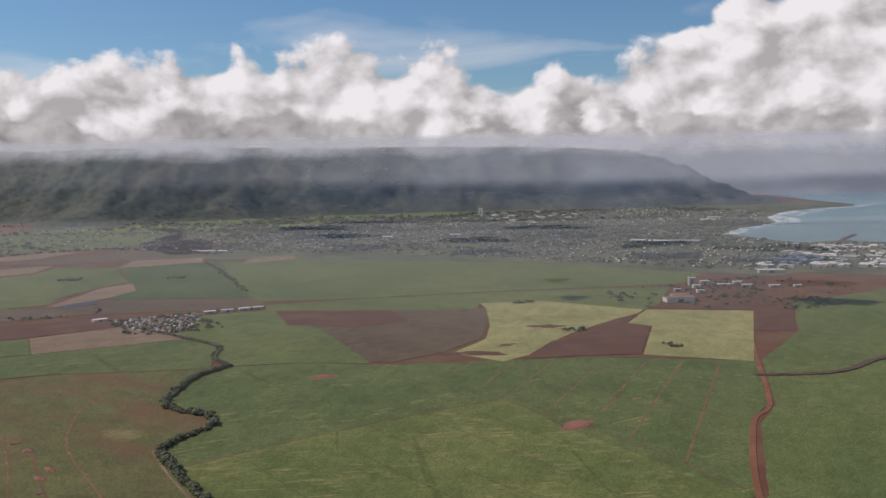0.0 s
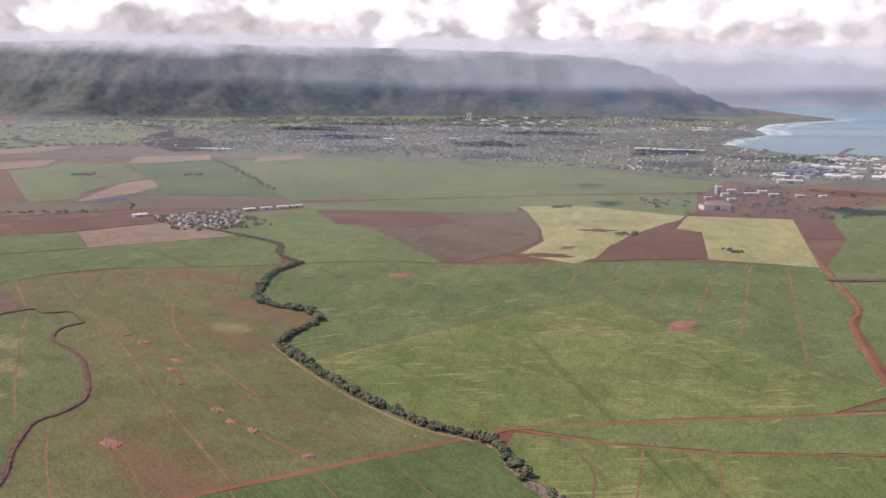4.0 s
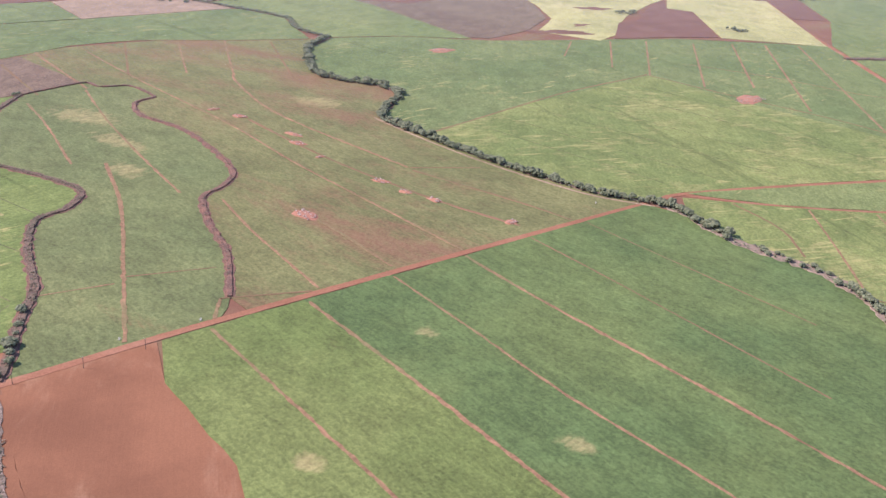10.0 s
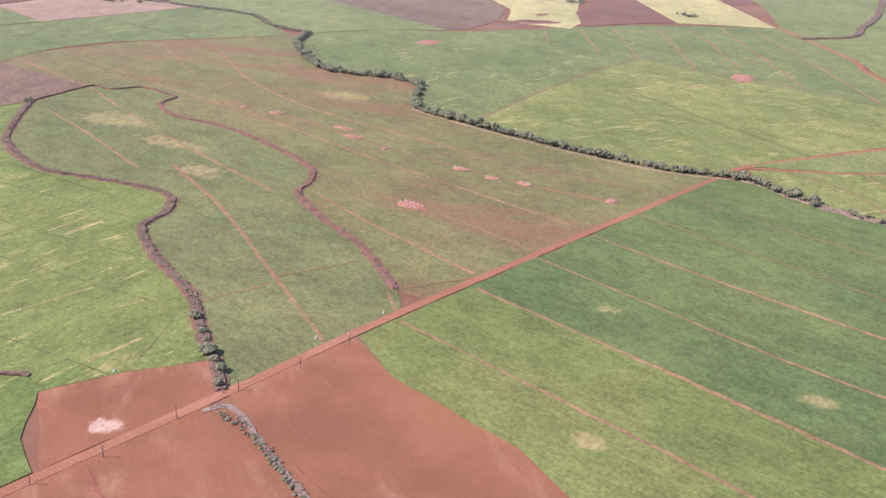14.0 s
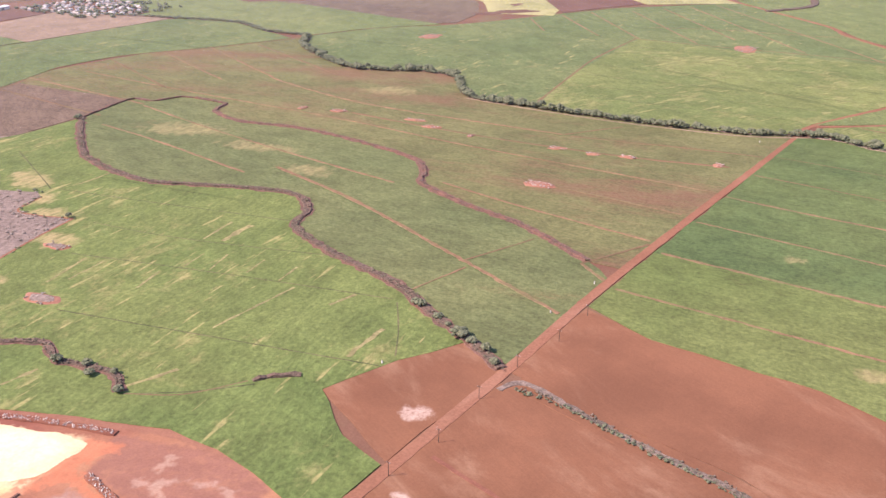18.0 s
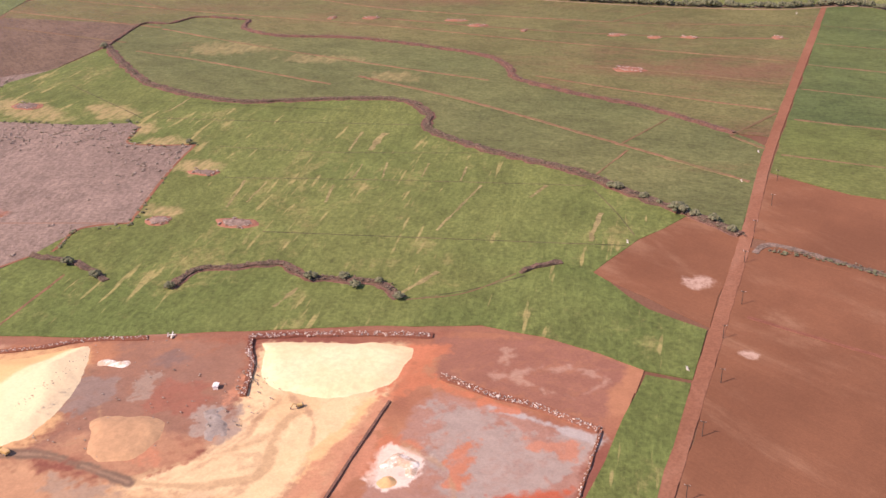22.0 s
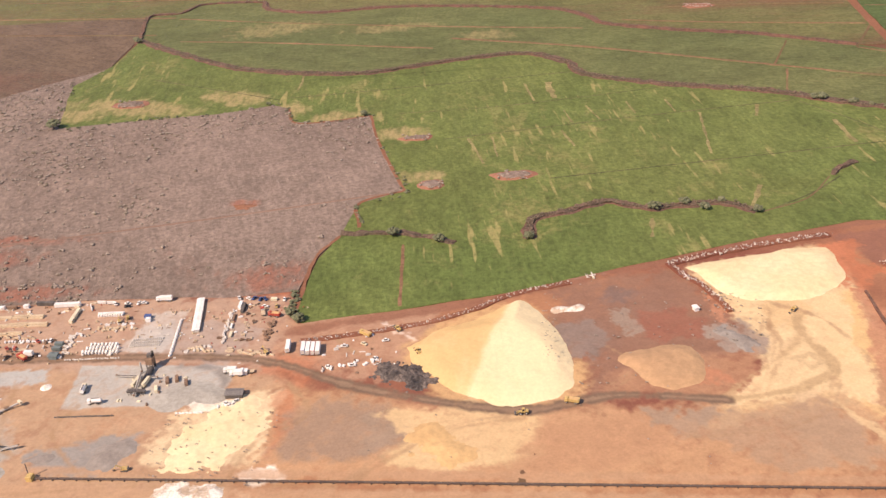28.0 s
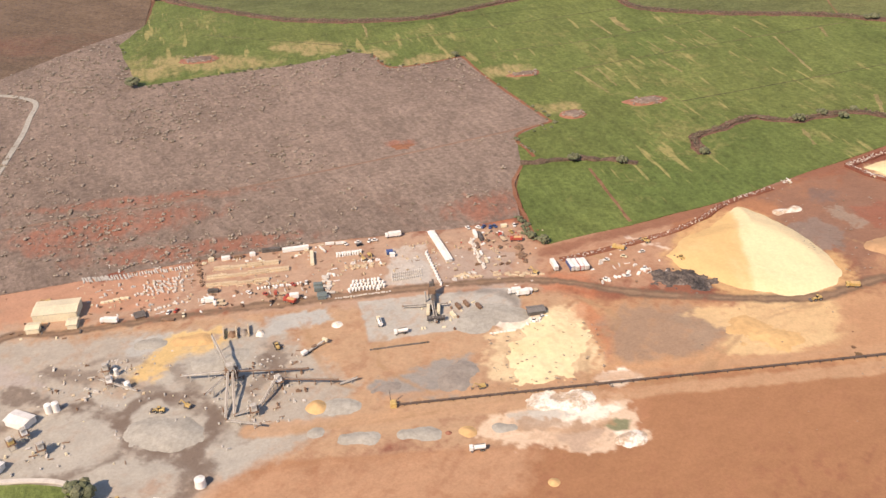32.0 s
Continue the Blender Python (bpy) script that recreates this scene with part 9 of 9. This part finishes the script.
field("foothill", [(600, 3500), (700, 2900), (800, 2620), (1300, 3060), (2000, 3160), (2750, 2910), (3300, 2700), (3400, 3400), (1900, 3900), (500, 4000)], 0.5, M["far_green"], "dark green foothill fields below the mountains", "field", 30, 8)
field("foothill", [(520, 2200), (600, 2190), (800, 2620), (700, 2880), (600, 2700), (500, 2470)], 0.5, M["far_brown"], "dull brown land beside the town", "field", 30, 8)
# mill beside the red yard
warehouse(968, 1030, -22, 42, 18, 7, "brown mill hall with a long rusty roof", "mill_hall", "mill", "mill buildings", "mill_roof")
warehouse(992, 1052, -22, 26, 18, 6, "rusty mill hall beside the larger one", "mill_hall", "mill", "mill buildings", "mill_roof")
for x, y, L, W, H in ((1108, 1150, 10, 7, 12), (1125, 1138, 14, 8, 7), (1090, 1120, 12, 8, 5), (1140, 1110, 20, 6, 4), (1165, 1085, 16, 6, 4), (1060, 1080, 12, 8, 4), (1180, 1120, 14, 7, 4), (1200, 1060, 16, 6, 3), (1040, 1110, 10, 6, 4), (1230, 1040, 12, 6, 3)):
    warehouse(x, y, -25, L, W, H, "small pale mill building on red ground", "mill_building", "mill", "mill buildings")
tube_thing = empty("mill_chimney", "slender pale chimney of the mill", "chimney", pose(1100, 1146, 0.3))
tube("shaft", 1.2, 17, M["concrete"], tube_thing, None, 10, 0.9)
tube("rim", 1.1, 0.6, M["dark_steel"], tube_thing, Matrix.Translation((0, 0, 17)), 10)
stuff("mill_trees", [(rnd.uniform(890, 1290), rnd.uniform(960, 1170), 0.3, rnd.uniform(2, 5), 0) for _ in range(120)] + [(rnd.uniform(1040, 1160), rnd.uniform(880, 960), 0.3, rnd.uniform(2, 4), 0) for _ in range(60)]
      + [(700 + rnd.uniform(-14, 14), 925 + rnd.uniform(-7, 7), 0.4, rnd.uniform(2, 4), 0) for _ in range(12)] + [(775 + rnd.uniform(-16, 16), 1145 + rnd.uniform(-6, 6), 0.4, rnd.uniform(2, 4), 0) for _ in range(14)] + [(735 + rnd.uniform(-8, 8), 790 + rnd.uniform(-12, 12), 0.4, rnd.uniform(1.5, 3.5), 0) for _ in range(14)],
      lambda r: clumps(7, 1.0, 1.0, r, 0.2, 0.5), M["leaf"], "dark trees round the mill and pale fields", "trees")

# village at the head of the stream
VILLAGE = [(226, 1322), (345, 1318), (335, 1270), (296, 1186), (243, 1214)]
wall_me, roof_me, door_me = [], [], []
for i in range(4):
    L, W, H = (5.0, 3.6, 1.6) if i % 2 else (4.2, 3.9, 1.7)
    bm = bmesh.new()
    box_bm(bm, (L, W, H))
    me = bpy.data.meshes.new("wall")
    bm.to_mesh(me)
    bm.free()
    me.materials.append(M["pale_wall"])
    wall_me.append(me)
    bm = bmesh.new()
    v = [bm.verts.new(c) for c in ((-L / 2 - 0.4, -W / 2 - 0.4, H), (L / 2 + 0.4, -W / 2 - 0.4, H), (L / 2 + 0.4, W / 2 + 0.4, H), (-L / 2 - 0.4, W / 2 + 0.4, H), (-L / 2 * 0.6, 0, H + 1.2), (L / 2 * 0.6, 0, H + 1.2))]
    for f in ((0, 1, 5, 4), (2, 3, 4, 5), (0, 4, 3), (1, 2, 5), (3, 2, 1, 0)):
        bm.faces.new([v[j] for j in f])
    me = bpy.data.meshes.new("roof")
    bm.to_mesh(me)
    bm.free()
    me.materials.append(M["village_roof"])
    roof_me.append(me)
made = []
while len(made) < 110:
    x, y = rnd.uniform(225, 345), rnd.uniform(1186, 1322)
    if inside(x, y, VILLAGE) and all((x - a) ** 2 + (y - b) ** 2 > 40 for a, b in made):
        made.append((x, y))
        t = empty("house", "small pale village house with a hipped roof", "house", pose(x, y, 0.4, 0, 0, rnd.choice((20, 110)) + rnd.uniform(-6, 6)), "village houses")
        i = rnd.randrange(4)
        part("wall", wall_me[i], None, t)
        part("roof", roof_me[i], None, t)
for x in (360, 385, 410, 430):
    warehouse(x, 1316, -4, 16, 7, 3, "long white shed beside the village road", "village_shed", "shed", "village sheds")
warehouse(215, 1332, 10, 18, 8, 3, "white shed at the village's edge", "village_shed", "shed", "village sheds")
stuff("village_trees", [(rnd.uniform(225, 345), rnd.uniform(1186, 1325), 0.4, rnd.uniform(1.6, 3.6), 0) for _ in range(130)] + along([(345, 1322), (439, 1318)], 5, 3, 1.5, 3, rnd, 0.4) + along([(541, 1970), (498, 1668), (470, 1500)], 9, 5, 2, 4, rnd, 0.4)
      + along([(-150, 1526), (67, 1436), (180, 1390)], 9, 5, 2, 3.5, rnd, 0.4) + along([(160, 2390), (400, 2450), (520, 2300), (600, 2150)], 9, 8, 3, 6, rnd, 0.4) + [(250 + rnd.uniform(-20, 20), 1830 + rnd.uniform(-10, 10), 0.4, 4, 0) for _ in range(14)] + [(420 + rnd.uniform(-20, 20), 1750 + rnd.uniform(-6, 6), 0.4, 3.5, 0) for _ in range(12)],
      lambda r: clumps(7, 1.0, 1.0, r, 0.2, 0.5), M["leaf"], "dark trees round the village and along tracks", "trees")
